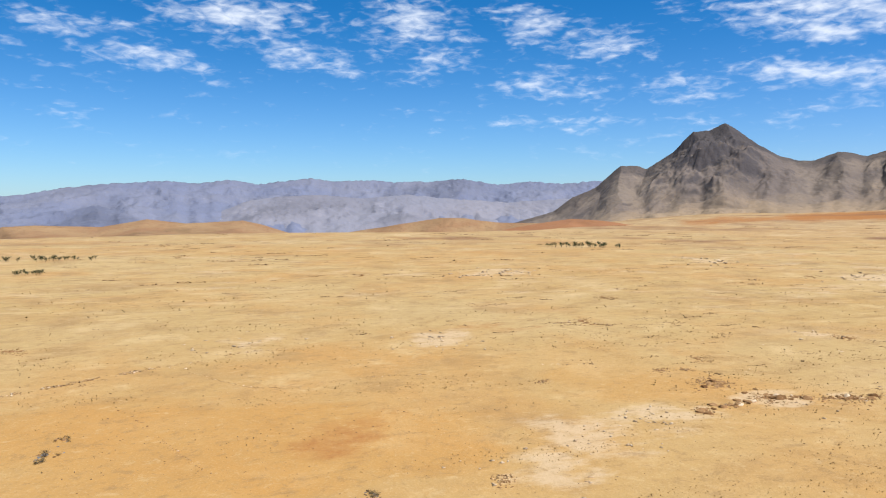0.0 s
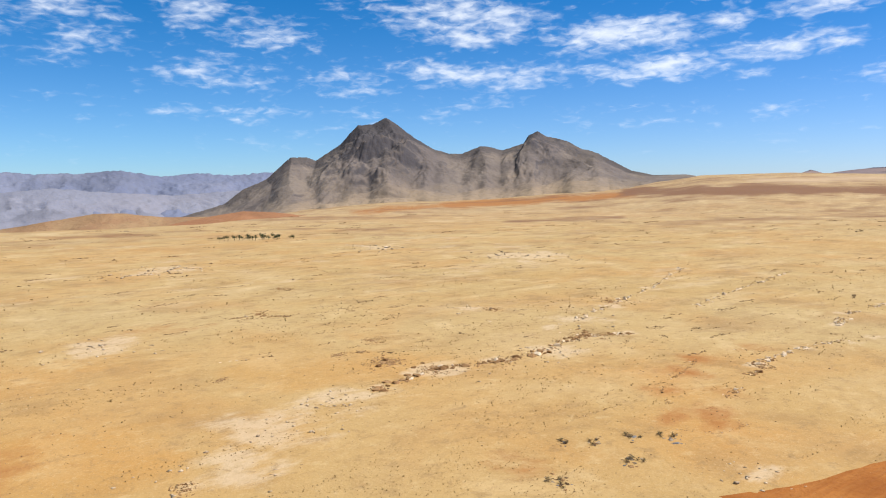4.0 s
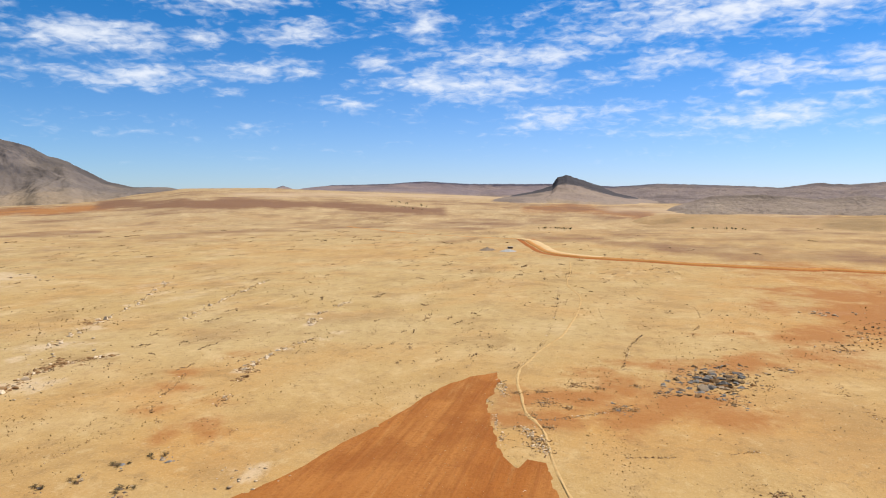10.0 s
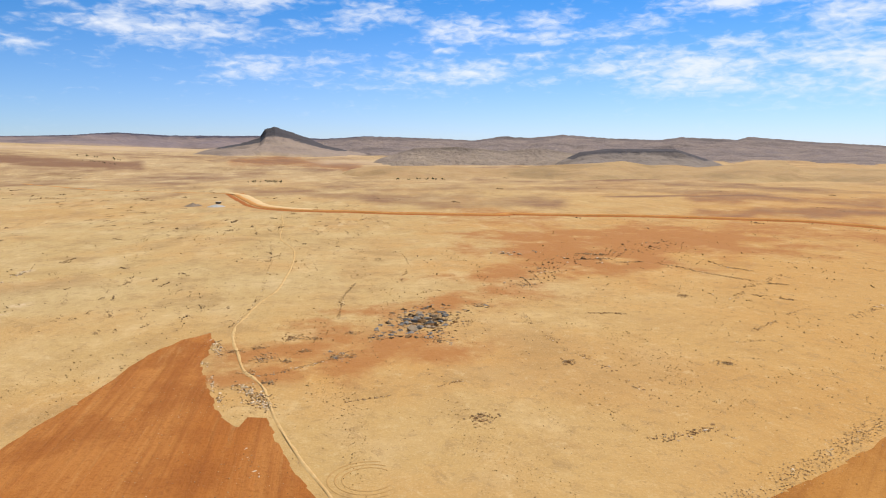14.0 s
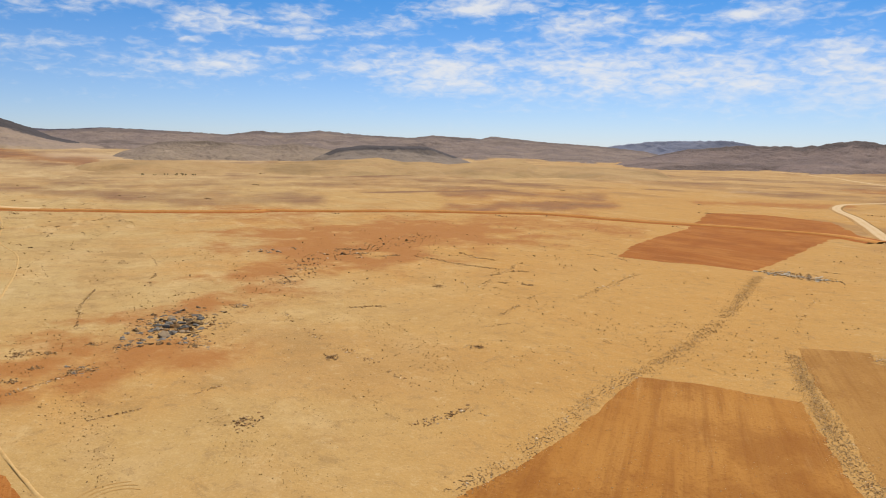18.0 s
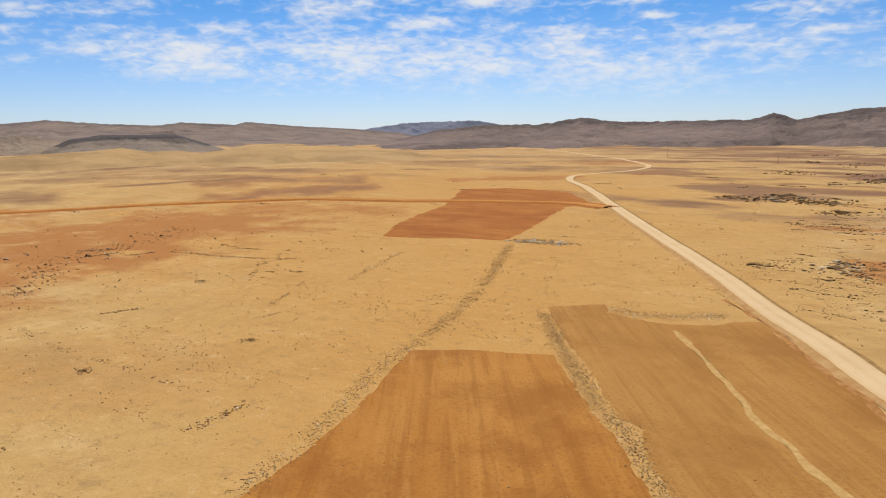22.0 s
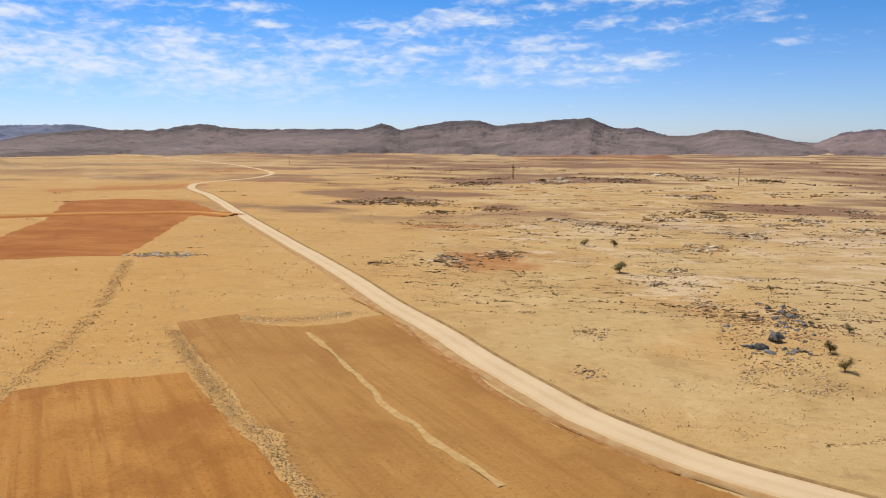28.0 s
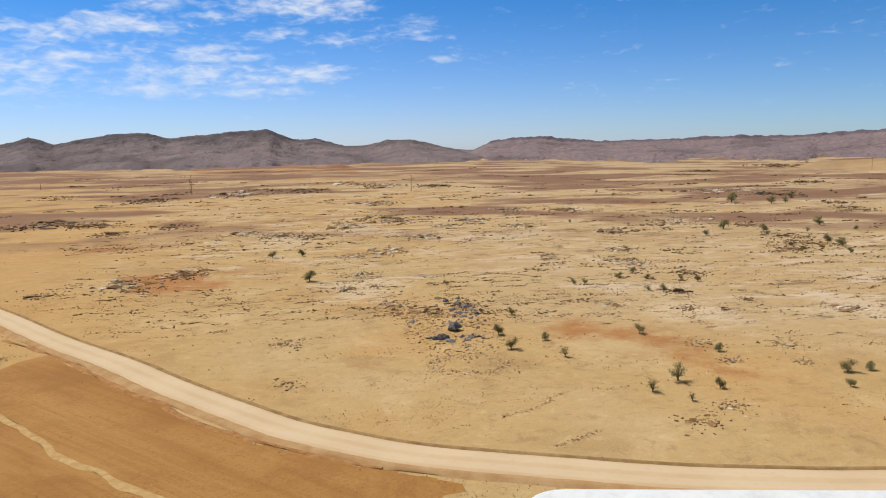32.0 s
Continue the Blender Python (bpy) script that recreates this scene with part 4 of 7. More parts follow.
    layer = np.clip((off - (1 - foot)) / max(foot, 1e-3), 0, 1) if foot else np.zeros_like(off)
    me = grid_mesh(name, np.stack([X, Y, Z], -1), material, False, True, {"foot": layer, "lofty": np.clip(up / max(rise.max(), 1.0), 0, 1), "rim": np.clip(up / np.maximum(rise, 6.0), 0, 1) * ease(8, 20, rise)})
    return tagged(new(name, me), label, "mountain", kind="structure")


# crest lines: bearing in degrees, height in metres
RANGE_CREST = [(30.5, 49), (28.5, 69), (26.4, 101), (23.5, 126), (19.7, 142), (17.7, 125), (15.5, 151), (13.2, 124), (11.5, 142), (9.4, 164),
    (7.6, 143), (4.5, 151), (2.8, 140), (0.1, 143), (-2.6, 161), (-5.2, 125), (-7.9, 142), (-10.5, 127), (-12.7, 144), (-18.9, 137)]
RANGE_LOW = [(19.8, -146), (16.5, -38), (14, 26), (11.5, 48), (8.9, 58), (5.4, 35), (1.9, 58), (-1.7, 34), (-6.1, 14), (-10.5, 34), (-14.8, 40)]
TWIN = [(-9.6, -13), (-11.1, 40), (-12.8, 76), (-14.1, 135), (-14.7, 158), (-15.9, 158), (-16.6, 146), (-17.7, 181), (-18.5, 204), (-19.2, 244), (-19.9, 278), (-21, 281), (-22.1, 306), (-22.8, 284), (-24.2, 232), (-25.8, 184), (-27, 166), (-28, 165), (-29.4, 194), (-30.3, 190), (-31.2, 177), (-32.8, 202), (-33.2, 233), (-33.9, 246), (-34.6, 226), (-36.2, 207), (-37.3, 176), (-38.5, 160), (-39.9, 121), (-41, 92), (-42.7, 74), (-44.9, 75), (-48.3, 53)]
LOW_LEFT = [(30.5, 6), (28.5, 7), (24.3, 4), (21.3, 13), (18.6, 7), (14.5, 10), (12.8, 3), (11.1, -7)]
LOW_MID = [(6.3, -16), (2.8, -5), (-0.8, 7), (-2.6, 6), (-5.2, -1), (-8.8, -2)]
LOW_RIGHT = [(-3.5, -20), (-6.1, -6), (-8.8, 3), (-11, 9), (-14.8, 5), (-18.2, -3), (-20.6, -9)]
BUTTE = [(-52.4, 73), (-52.8, 94), (-53.3, 108), (-53.9, 94), (-54.3, 77)]
PLATEAU_CREST = [(-54, 69), (-55.3, 93), (-57.1, 111), (-61.1, 119), (-64.2, 136), (-67.7, 122), (-72, 121), (-75.3, 124), (-79, 106), (-82.5, 123),
    (-88.3, 108)]
CONE = [(-70.3, 40), (-72.8, 63), (-74.3, 83), (-74.7, 112), (-75.4, 121), (-76.5, 105), (-78.1, 80), (-79.1, 59), (-81.2, 37)]
FAR_BROWN = [(-76.8, 72), (-79, 96), (-82.5, 116), (-88.3, 105), (-90.9, 96), (-93, 119), (-95.2, 110), (-97.7, 127), (-101, 107), (-104.9, 96),
    (-106.4, 112), (-111, 111), (-106.8, 110), (-110.3, 96), (-114.8, 86), (-119.2, 66), (-122.7, 42)]
FAR_VIOLET = [(-117.4, 33), (-120.5, 74), (-123.5, 104), (-128.6, 111), (-130.7, 83)]
MESA_CREST = [(-96.9, 10), (-99, 37), (-101, 44), (-106, 44), (-107.5, 30), (-109.4, 11)]
NEAR_ERODED = [(-82.1, 8), (-86.1, 46), (-89.6, 49), (-93.1, 39), (-96, 47), (-99.4, 27), (-103, 5)]
RIGHT_CHAIN = [(-118.4, -12), (-122.7, 22), (-125.7, 48), (-129.9, 62), (-133.5, 61), (-136.6, 77), (-139.4, 65), (-144.4, 64), (-148.8, 64),
    (-150.3, 82), (-151.8, 62), (-155.8, 90), (-158, 88), (-159.3, 74), (-161.5, 83), (-164.5, 93), (-166.4, 96), (-168.4, 65), (-172.1, 44),
    (-173.7, 43), (-175.6, 61), (-177.5, 57), (-180.5, 31), (-183.4, -3)]
BACK_RANGE = [(-165.8, 43), (-168.3, 78), (-170, 81), (-172.6, 36), (-182.3, 17), (-183.6, 54), (-185, 65), (-187.6, 74), (-189.3, 57), (-191.9, 45),
    (-197.7, 50), (-201.6, 57), (-205.3, 52), (-208.1, 62), (-211, 68), (-215.1, 68)]
NEAR_SLOPE = [(-193.6, -20), (-199.7, -12), (-203.5, -4), (-207.1, 6), (-211.1, 10), (-215.2, 13)]
TAN_ROLLS = [(-81.2, 9), (-83.1, 14), (-88.3, 14), (-92.6, 9), (-96.9, 16), (-100.2, 19), (-102.2, 23), (-106.1, 17), (-108.7, 15), (-111.5, 22),
    (-113.5, 25), (-104.2, 16), (-107.7, 13), (-114.1, 15), (-119.2, 14), (-123.6, 10)]
RED_RISE = [(-164.8, -10), (-166.9, -5), (-169.1, 2), (-171.7, 7), (-173.4, 1), (-176.1, -10), (-178.7, -18)]
SCRUB_RISE = [(-184.1, -10), (-186.7, -7), (-189.3, -5), (-191.9, -2), (-194.4, -3), (-196.9, -4), (-199.3, -8), (-201.7, -10)]

ridge("mountain_far_range", RANGE_CREST, -175, 4650, 1300, 200, RANGE_HAZE, "distant hazy blue-violet mountain range with jagged crest", 0.22, 18, 0.1, 80, 11, 0.9, 0, 0, 0.22, 3.0, 0.0, 0)
ridge("mountain_far_foothills", RANGE_LOW, -180, 4000, 700, 300, FOOTHILL_HAZE, "pale hazy foothills before the far blue range", 0.2, 10, 0.12, 60, 23, 0.9, 0, 0, 0.25, 3.0, 0.0, 0)
ridge("mountain_twin_peaks", TWIN, ground_z, 2800, 640, 500, MOUNTAIN, "dark rocky twin-peaked mountain with crags and scree slopes", 0.05, 7, 0.05, 170, 37, 1.1, 0.0, 0.72, 0.4, 6.0, 0.5, 0, 0.1, 0.1)
ridge("hill_left_knolls", LOW_LEFT, ground_z, 1000, 220, 200, KNOLL, "low brown earth knolls at the plain's edge", 0.15, 2, 0.12, 24, 41, 1.1, 0, 0.3)
ridge("hill_middle_knolls", LOW_MID, ground_z, 1200, 200, 200, KNOLL, "low tan knolls before the mountains", 0.15, 2, 0.12, 24, 43, 1.1, 0, 0.3)
ridge("hill_red_knoll", LOW_RIGHT, ground_z, 1080, 230, 200, REDKNOLL, "low rounded red-brown earth hill", 0.12, 1.5, 0.12, 24, 47, 1.1, 0, 0.3)
ridge("peak_far_blue", [(-60.6, 78), (-61.3, 112), (-62.2, 134), (-62.9, 116), (-63.6, 122), (-64.4, 92)], ground_z, 4850, 200, 80, PEAK_HAZE, "pale haze-blue peak far behind the plateau", 0.2, 6, 0.05, 20, 57)
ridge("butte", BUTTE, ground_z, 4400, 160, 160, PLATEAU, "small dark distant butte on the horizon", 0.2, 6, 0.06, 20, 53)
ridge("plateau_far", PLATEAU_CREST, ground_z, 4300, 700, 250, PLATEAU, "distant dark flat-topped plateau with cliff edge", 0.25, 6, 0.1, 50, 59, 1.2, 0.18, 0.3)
ridge("hill_crag_cone", CONE, ground_z, 2600, 600, 300, CRAGCONE, "conical hill capped by a dark rock crag", 0.35, 7, 0.05, 46, 61, 1.3, 0, 0.3)
ridge("hills_far_brown", FAR_BROWN, ground_z, 4100, 2100, 400, MESA, "long far brown eroded hills", 0.3, 9, 0.1, 80, 67, 1.0, 0, 0.3, 0.12, 3.0, 0.4, 0)
ridge("hills_far_violet", FAR_VIOLET, ground_z, 4600, 500, 200, RANGE_HAZE, "far violet hazy hills on the horizon", 0.4, 12, 0.1, 40, 71)
ridge("mesa_dark", MESA_CREST, ground_z, 1600, 300, 300, MESATOP, "long low mesa with dark shaded cliff", 0.3, 4, 0.07, 70, 73, 1.2, 0.12, 0.55, 0.3, 6.0)
ridge("hills_eroded", NEAR_ERODED, ground_z, 1800, 480, 300, ERODED, "pale brown eroded badland hills", 0.35, 5, 0.07, 70, 79, 1.1, 0, 0.6, 0.2, 3.0, 0.2, 3, 0.2)
ridge("hills_brown_chain", RIGHT_CHAIN, ground_z, 2250, 950, 400, HILLS, "chain of dark brown rounded stony hills", 0.3, 9, 0.08, 90, 83, 1.0, 0, 0.35, 0.2, 3.0, 0.25, 3, 0.14)
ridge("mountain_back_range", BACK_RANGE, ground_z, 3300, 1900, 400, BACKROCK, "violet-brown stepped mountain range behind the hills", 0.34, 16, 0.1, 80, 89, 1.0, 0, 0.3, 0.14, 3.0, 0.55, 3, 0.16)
ridge("hill_tan_rolls", TAN_ROLLS, ground_z, 1250, 330, 200, SLOPE, "low rolling tan stony hills before the mesas", 0.25, 2, 0.1, 40, 103, 1.2, 0, 0.5)
ridge("hill_red_rise", RED_RISE, ground_z, 1500, 420, 200, REDKNOLL, "low red-brown earth rise before the dark hills", 0.3, 3, 0.1, 40, 107, 1.2, 0, 0.15, 0.3)
ridge("hill_scrub_rise", SCRUB_RISE, ground_z, 1000, 200, 200, SLOPE, "low scrubby brown rise", 0.3, 3, 0.1, 34, 109, 1.2, 0, 0.4, 0.3)
ridge("hill_right_slope", NEAR_SLOPE, ground_z, 1200, 380, 500, SLOPE, "gentle tan stony hillside", 0.2, 3, 0.12, 30, 97, 1.3, 0, 0.3)


# ---- fields, roads and paths laid on the plain ----
from mathutils.geometry import delaunay_2d_cdt


def inside(px, py, poly):
    hit = np.zeros(len(px), bool)
    for (ax, ay), (bx, by) in zip(poly, poly[1:] + poly[:1]):
        c = (ay > py) != (by > py)
        hit ^= c & (px < (bx - ax) * (py - ay) / (by - ay + 1e-12) + ax)
    return hit


def dense(line, step, closed=False):
    pts = list(line) + ([line[0]] if closed else [])
    out = []
    for (ax, ay), (bx, by) in zip(pts, pts[1:]):
        n = max(1, int(math.hypot(bx - ax, by - ay) / step))
        out += [(ax + (bx - ax) * k / n, ay + (by - ay) * k / n) for k in range(n)]
    return out if closed else out + [pts[-1]]


def smoothed(line, step):
    """A rounded course through the given places."""
    p = np.array(line, float)
    p = np.concatenate([[2 * p[0] - p[1]], p, [2 * p[-1] - p[-2]]])
    out = []
    for k in range(1, len(p) - 2):
        n = max(2, int(np.linalg.norm(p[k + 1] - p[k]) / step))
        for t in np.arange(n) / n:
            out.append(0.5 * (2 * p[k] + (p[k + 1] - p[k - 1]) * t + (2 * p[k - 1] - 5 * p[k] + 4 * p[k + 1] - p[k + 2]) * t * t + (3 * p[k] - p[k - 1] - 3 * p[k + 1] + p[k + 2]) * t**3))
    out.append(p[-2])
    return np.array(out)


def field(name, outline, material, label, step=2.5, ragged=0.5, lift=0.07):
    edge = np.array(dense(outline, step, True))
    edge = edge + np.stack([fbm(edge[:, 0] / 3, edge[:, 1] / 3, 3, 3) - 0.5, fbm(edge[:, 0] / 3, edge[:, 1] / 3, 3, 8) - 0.5], 1) * ragged * 2
    gx, gy = np.meshgrid(np.arange(edge[:, 0].min(), edge[:, 0].max(), step), np.arange(edge[:, 1].min(), edge[:, 1].max(), step))
    gx, gy = gx.ravel(), gy.ravel()
    ok = inside(gx, gy, [tuple(e) for e in edge])
    d = np.array([np.hypot(edge[:, 0] - x, edge[:, 1] - y).min() if k else 0 for x, y, k in zip(gx, gy, ok)])
    ok &= d > step * 0.45
    pts = [Vector(e) for e in edge] + [Vector(e) for e in zip(gx[ok], gy[ok])]
    loop = [(k, (k + 1) % len(edge)) for k in range(len(edge))]
    v, _, f, *_ = delaunay_2d_cdt(pts, loop, [list(range(len(edge)))], 1, 1e-4)
    v = np.array([tuple(q) for q in v])
    rim = np.array([np.hypot(edge[:, 0] - x, edge[:, 1] - y).min() < 0.05 for x, y in v])
    z = ground_z(v[:, 0], v[:, 1]) + np.where(rim, -0.02, lift + (fbm(v[:, 0] / 2, v[:, 1] / 2, 2, 4) - 0.5) * 0.08)
    me = mesh_from(name, np.c_[v, z], f, material)
    return tagged(new(name, me), label, "field", "ploughed fields", "structure")


def ribbon(name, line, width, material, parent=None, label="", category="road", step=3.0, section=None, ragged=0.25, lift=0.05, side=0.0):
    """A strip along a course with a cross-section of (share of the half width, height)."""
    c = smoothed(line, step)
    d = np.gradient(c, axis=0)
    d /= np.linalg.norm(d, axis=1)[:, None] + 1e-9
    n = np.stack([d[:, 1], -d[:, 0]], 1)
    section = section or [(-1, -0.03), (-0.85, 0.03), (-0.5, 0.02), (0, 0.05), (0.5, 0.02), (0.85, 0.03), (1, -0.03)]
    rows = []
    for s, h in section:
        wob = (fbm(c[:, 0] / 4 + s * 7, c[:, 1] / 4, 3, 12) - 0.5) * 2 * ragged if abs(s) > 0.8 else 0
        p = c + n * ((s * width / 2 + side + wob))[:, None] if np.ndim(wob) else c + n * (s * width / 2 + side)
        rows.append(np.c_[p, ground_z(p[:, 0], p[:, 1]) + lift + h])
    pts = np.stack(rows, 1)
    rut = np.tile([1.0 if 0.3 < abs(s) < 0.7 else 0.0 for s, _ in section], (len(c), 1))
    me = grid_mesh(name, pts, material, layers={"rut": rut})
    ob = new(name, me)
    if parent:
        ob.parent = parent
        if label:
            ob["label"] = label
        return ob
    return tagged(ob, label, category, kind="structure")


RED_WEDGE = [(70.6, 65.1), (76.2, 63.9), (84.7, 62.4), (98.4, 62.6), (113.8, 61.6), (136.8, 62.6), (148.2, 59.9), (155.1, 55.9), (146.5, 51.9),
    (137.8, 49.8), (131.8, 49.8), (122.1, 45.2), (112.7, 40.4), (103.9, 36), (100.1, 33.2), (104.2, 32.7), (103.7, 29.3), (97.9, 26.4), (91.1, 23.5),
    (84.5, 20.1), (78.6, 16.2), (73.2, 13.2)]
BROWN_NEAR = [(71, -18.1), (75.9, -26.6), (80.7, -35.5), (87.5, -45.2), (96.3, -55.8), (102.9, -63), (109.8, -71.5), (104, -79.6), (95.7, -86.3), (91, -90.8),
    (83.7, -86), (75.4, -80.8), (67.5, -75.5), (61.1, -72.1), (55.9, -68.6), (50.1, -64.8), (45, -61.4), (38.5, -57)]
BROWN_ROADSIDE = [(118.4, -114.7), (111.1, -127.2), (105, -121.8), (98.3, -122), (90.6, -123.9), (84.9, -130.1), (83.8, -135.8), (79.9, -140.1), (66.3, -127.8), (53.5, -116.0), (44.8, -110.2), (44.7, -108.7), (36.2, -101.1), (25.4, -94.2), (16.4, -89.3), (8.6, -85.7), (1.5, -83.0), (-4.9, -80.5), (0.4, -78.3), (6.4, -66.5), (30.6, -55.3), (37.1, -58.7), (45.2, -63.2), (54.6, -70.1), (59.3, -75.1), (65.1, -76.7), (73.5, -83.1), (85.4, -91.4), (101, -101.6)]
RED_FAR = [(242.3, -144.4), (270.7, -169.8), (296, -198.4), (324.1, -235.3), (410.6, -314.1), (390.9, -344.5), (340.5, -350.2), (278.2, -306.6),
    (268.2, -276.6), (235.4, -227.2), (209.1, -189.7), (200.3, -174.2), (216.5, -165.5), (227.5, -152.9)]
field("field_red_triangle", RED_WEDGE, FIELD_RED, "freshly ploughed deep red wedge-shaped field")
field("field_brown_near", BROWN_NEAR, FIELD_BROWN, "ploughed orange-brown field with furrow streaks")
field("field_brown_roadside", BROWN_ROADSIDE, FIELD_DUN, "ploughed brown field beside the dirt road")
field("field_red_far", RED_FAR, FIELD_RED, "far ploughed red field crossed by a track", 6.0, 1.2)

ROAD_LINE = [(-72.5, -79.8), (-50.7, -79.8), (-40, -80.5), (-27.2, -82), (-14.1, -84.9), (-0.2, -88.2), (7.3, -90.6), (15.3, -94.6), (24.3, -99.8),
    (34.9, -108.1), (47.8, -118.9), (64.3, -133.8), (83.8, -149.9), (119, -181.7), (177.9, -231.5), (263.8, -305.1), (359.3, -387.4),
    (419.2, -433.7), (453, -470.9), (465.6, -499.3), (467.1, -526.6), (474, -575.2), (494.7, -625.2), (524.5, -666), (591.6, -731.4),
    (664.3, -795.1), (783.4, -885), (991, -1015), (1235.9, -1121.5)]
ribbon("road", ROAD_LINE, 6.2, ROAD, None, "pale graded dirt road winding across the plain", "road", 2.5,
       [(-1, -0.02), (-0.9, 0.08), (-0.66, 0.10), (-0.5, 0.07), (-0.33, 0.11), (0, 0.15), (0.33, 0.11), (0.5, 0.07), (0.66, 0.10), (0.9, 0.08), (1, -0.02)], 0.2, 0.06)
ribbon("road_verge_field_side", ROAD_LINE[:19], 2.6, VERGE, None, "reddish graded earth bank along the road", "road verge", 2.0,
       [(-1, -0.05), (-0.75, 0.06), (-0.35, 0.3), (0.05, 0.4), (0.45, 0.1), (1, -0.04)], 0.9, 0.03, -3.9)
ribbon("road_verge_plain_side", ROAD_LINE[:19], 1.3, BERM, None, "low reddish earth berm along the road", "road verge", 2.0,
       [(-1, -0.04), (-0.5, 0.2), (0.0, 0.32), (0.5, 0.15), (1, -0.05)], 0.35, 0.03, 3.4)
BANK_LINE = [(96.3, -151.7), (79.9, -140.1), (66.3, -127.8), (53.5, -116.0), (44.8, -110.2), (44.7, -108.7), (36.2, -101.1), (25.4, -94.2), (16.4, -89.3), (8.6, -85.7)]
ribbon("eroded_field_bank", BANK_LINE, 1.1, BANKSOIL, None, "ragged red-brown eroded bank between field and road", "earth bank", 0.7, [(-1, -0.06), (-0.6, 0.06), (0.0, 0.14), (0.5, 0.1), (1, -0.06)], 0.85, 0.06)
TRACK_LINE = [(666.4, 212.5), (580.3, 175.6), (508.7, 141.5), (483.6, 114.7), (474.1, 81.8), (465, 50.5), (456, -21.4), (462.1, -27.4), (452.7, -75.7),
    (442.7, -126.6), (417, -193.4), (388.1, -218.3), (358.1, -239.6), (333.2, -261.3), (307.4, -279.4), (281.4, -294), (253, -289.6)]
ribbon("red_track", TRACK_LINE, 6.0, TRACKSOIL, None, "orange earth vehicle track across the plain", "track", 6.0, [(-1, -0.1), (-0.8, 0.5), (0, 0.75), (0.8, 0.5), (1, -0.1)], 0.5, 0.15)
BEND_LINE = [(667.9, 218.7), (636.7, 195.4), (577.3, 169.3), (517.7, 142.5), (491.3, 120.2), (480.7, 99.3)]
for name, side in (("red_track_bank_near", 6.2), ("red_track_bank_far", -6.2)):
    ribbon(name, TRACK_LINE, 5.6, REDBANK, None, "dark red earth bank beside the track", "track bank", 6.0, [(-1, -0.2), (-0.4, 0.3), (0.2, 0.4), (1, -0.2)], 1.2, 0.05, side)
ribbon("track_bend", BEND_LINE, 7.0, BENDSOIL, None, "pale sandy bend of the vehicle track", "track", 5.0, [(-1, -0.2), (-0.7, 0.1), (0, 0.2), (0.7, 0.1), (1, -0.2)], 0.8, 0.95)
ribbon("red_track_far", [(862, 533), (736.6, 384.8), (689.6, 289.2), (666.4, 212.5)], 4.0, TRACKSOIL, None, "thin orange track toward the mesas", "track", 8.0, None, 0.6, 0.15)
ribbon("footpath", [(444.9, 112.9), (392.2, 99), (327.3, 83.9), (289, 69), (251.9, 60.7), (223, 56.2), (204.1, 53.8), (184.2, 53.6), (170.8, 52.7), (159.2, 51.9),
    (149.1, 49.1), (136.2, 44), (127, 40.1), (121.6, 36.3), (116.2, 33.3), (105.7, 29.1), (96.9, 25.1), (89.5, 21.3), (81.7, 16.8), (76.4, 13.8)], 0.58, PATHSOIL, None, "narrow pale trodden footpath", "path", 1.5, [(-1, -0.07), (-0.7, 0.0), (0, 0.012), (0.7, 0.0), (1, -0.07)], 0.42, 0.07)
for k, size in enumerate((3.2, 4.1, 5.0)):
    turn = [radians(a) for a in range(-40 + 15 * k, 250 - 10 * k, 15)]
    ribbon("tyre_track", [(83.8 + math.cos(a) * size, 11.5 + math.sin(a) * size) for a in turn], 0.3, TYRESOIL, None, "curved tyre track pressed into dry soil", "track", 0.6, [(-1, -0.03), (-0.5, 0.0), (0, 0.01), (0.5, 0.0), (1, -0.03)], 0.08, 0.04)
ribbon("grass_strip_long", [(86.7, -120.2), (71.4, -108.1), (60.3, -98.8), (51.9, -90.7), (45.3, -86.6), (38.7, -81.5), (32.4, -77.5), (26.9, -73.9)], 1.15, STRIP, None, "pale unploughed grass strip between fields", "grass strip", 1.0, [(-1, -0.03), (-0.7, 0.02), (0, 0.06), (0.7, 0.02), (1, -0.03)], 0.6, 0.1)


# ---- rocks ----
def hull_rock(seed, flat=0.7, count=15):
    rng = random.Random(seed)
    bm = bmesh.new()
    for _ in range(count):
        v = Vector((rng.gauss(0, 1), rng.gauss(0, 1), rng.gauss(0, 1))).normalized() * rng.uniform(0.75, 1.0)
        bm.verts.new((v.x * 0.62, v.y * 0.45, (v.z * 0.56 + 0.24) * flat))
    out = bmesh.ops.convex_hull(bm, input=bm.verts)
    bmesh.ops.delete(bm, geom=[g for g in out["geom_interior"] if isinstance(g, bmesh.types.BMVert)], context="VERTS")
    return bm


def rock_data(name, seed, material, flat):
    bm = hull_rock(seed, flat)
    me = bpy.data.meshes.new(name)
    bm.to_mesh(me)
    bm.free()
    me.materials.append(material)
    return me


def rock_arrays(seed, flat, count=9):
    bm = hull_rock(seed, flat, count)
    bmesh.ops.triangulate(bm, faces=bm.faces)
    bm.verts.index_update()
    v, f = np.array([tuple(q.co) for q in bm.verts]), np.array([[q.index for q in p.verts] for p in bm.faces])
    bm.free()
    return v, f


STONES = {key: [rock_data("stone", 40 * n + k, m, 0.4 + 0.08 * (k % 5)) for k in range(8)] for n, (key, m) in enumerate((("brown", ROCK_BROWN), ("grey", ROCK_GREY), ("pale", ROCK_PALE), ("dark", ROCK_DARK), ("blue", BLUEROCK), ("ash", ROCK_ASH)))}
SLABS = [rock_arrays(540 + k, 0.28 + 0.05 * k) for k in range(6)]
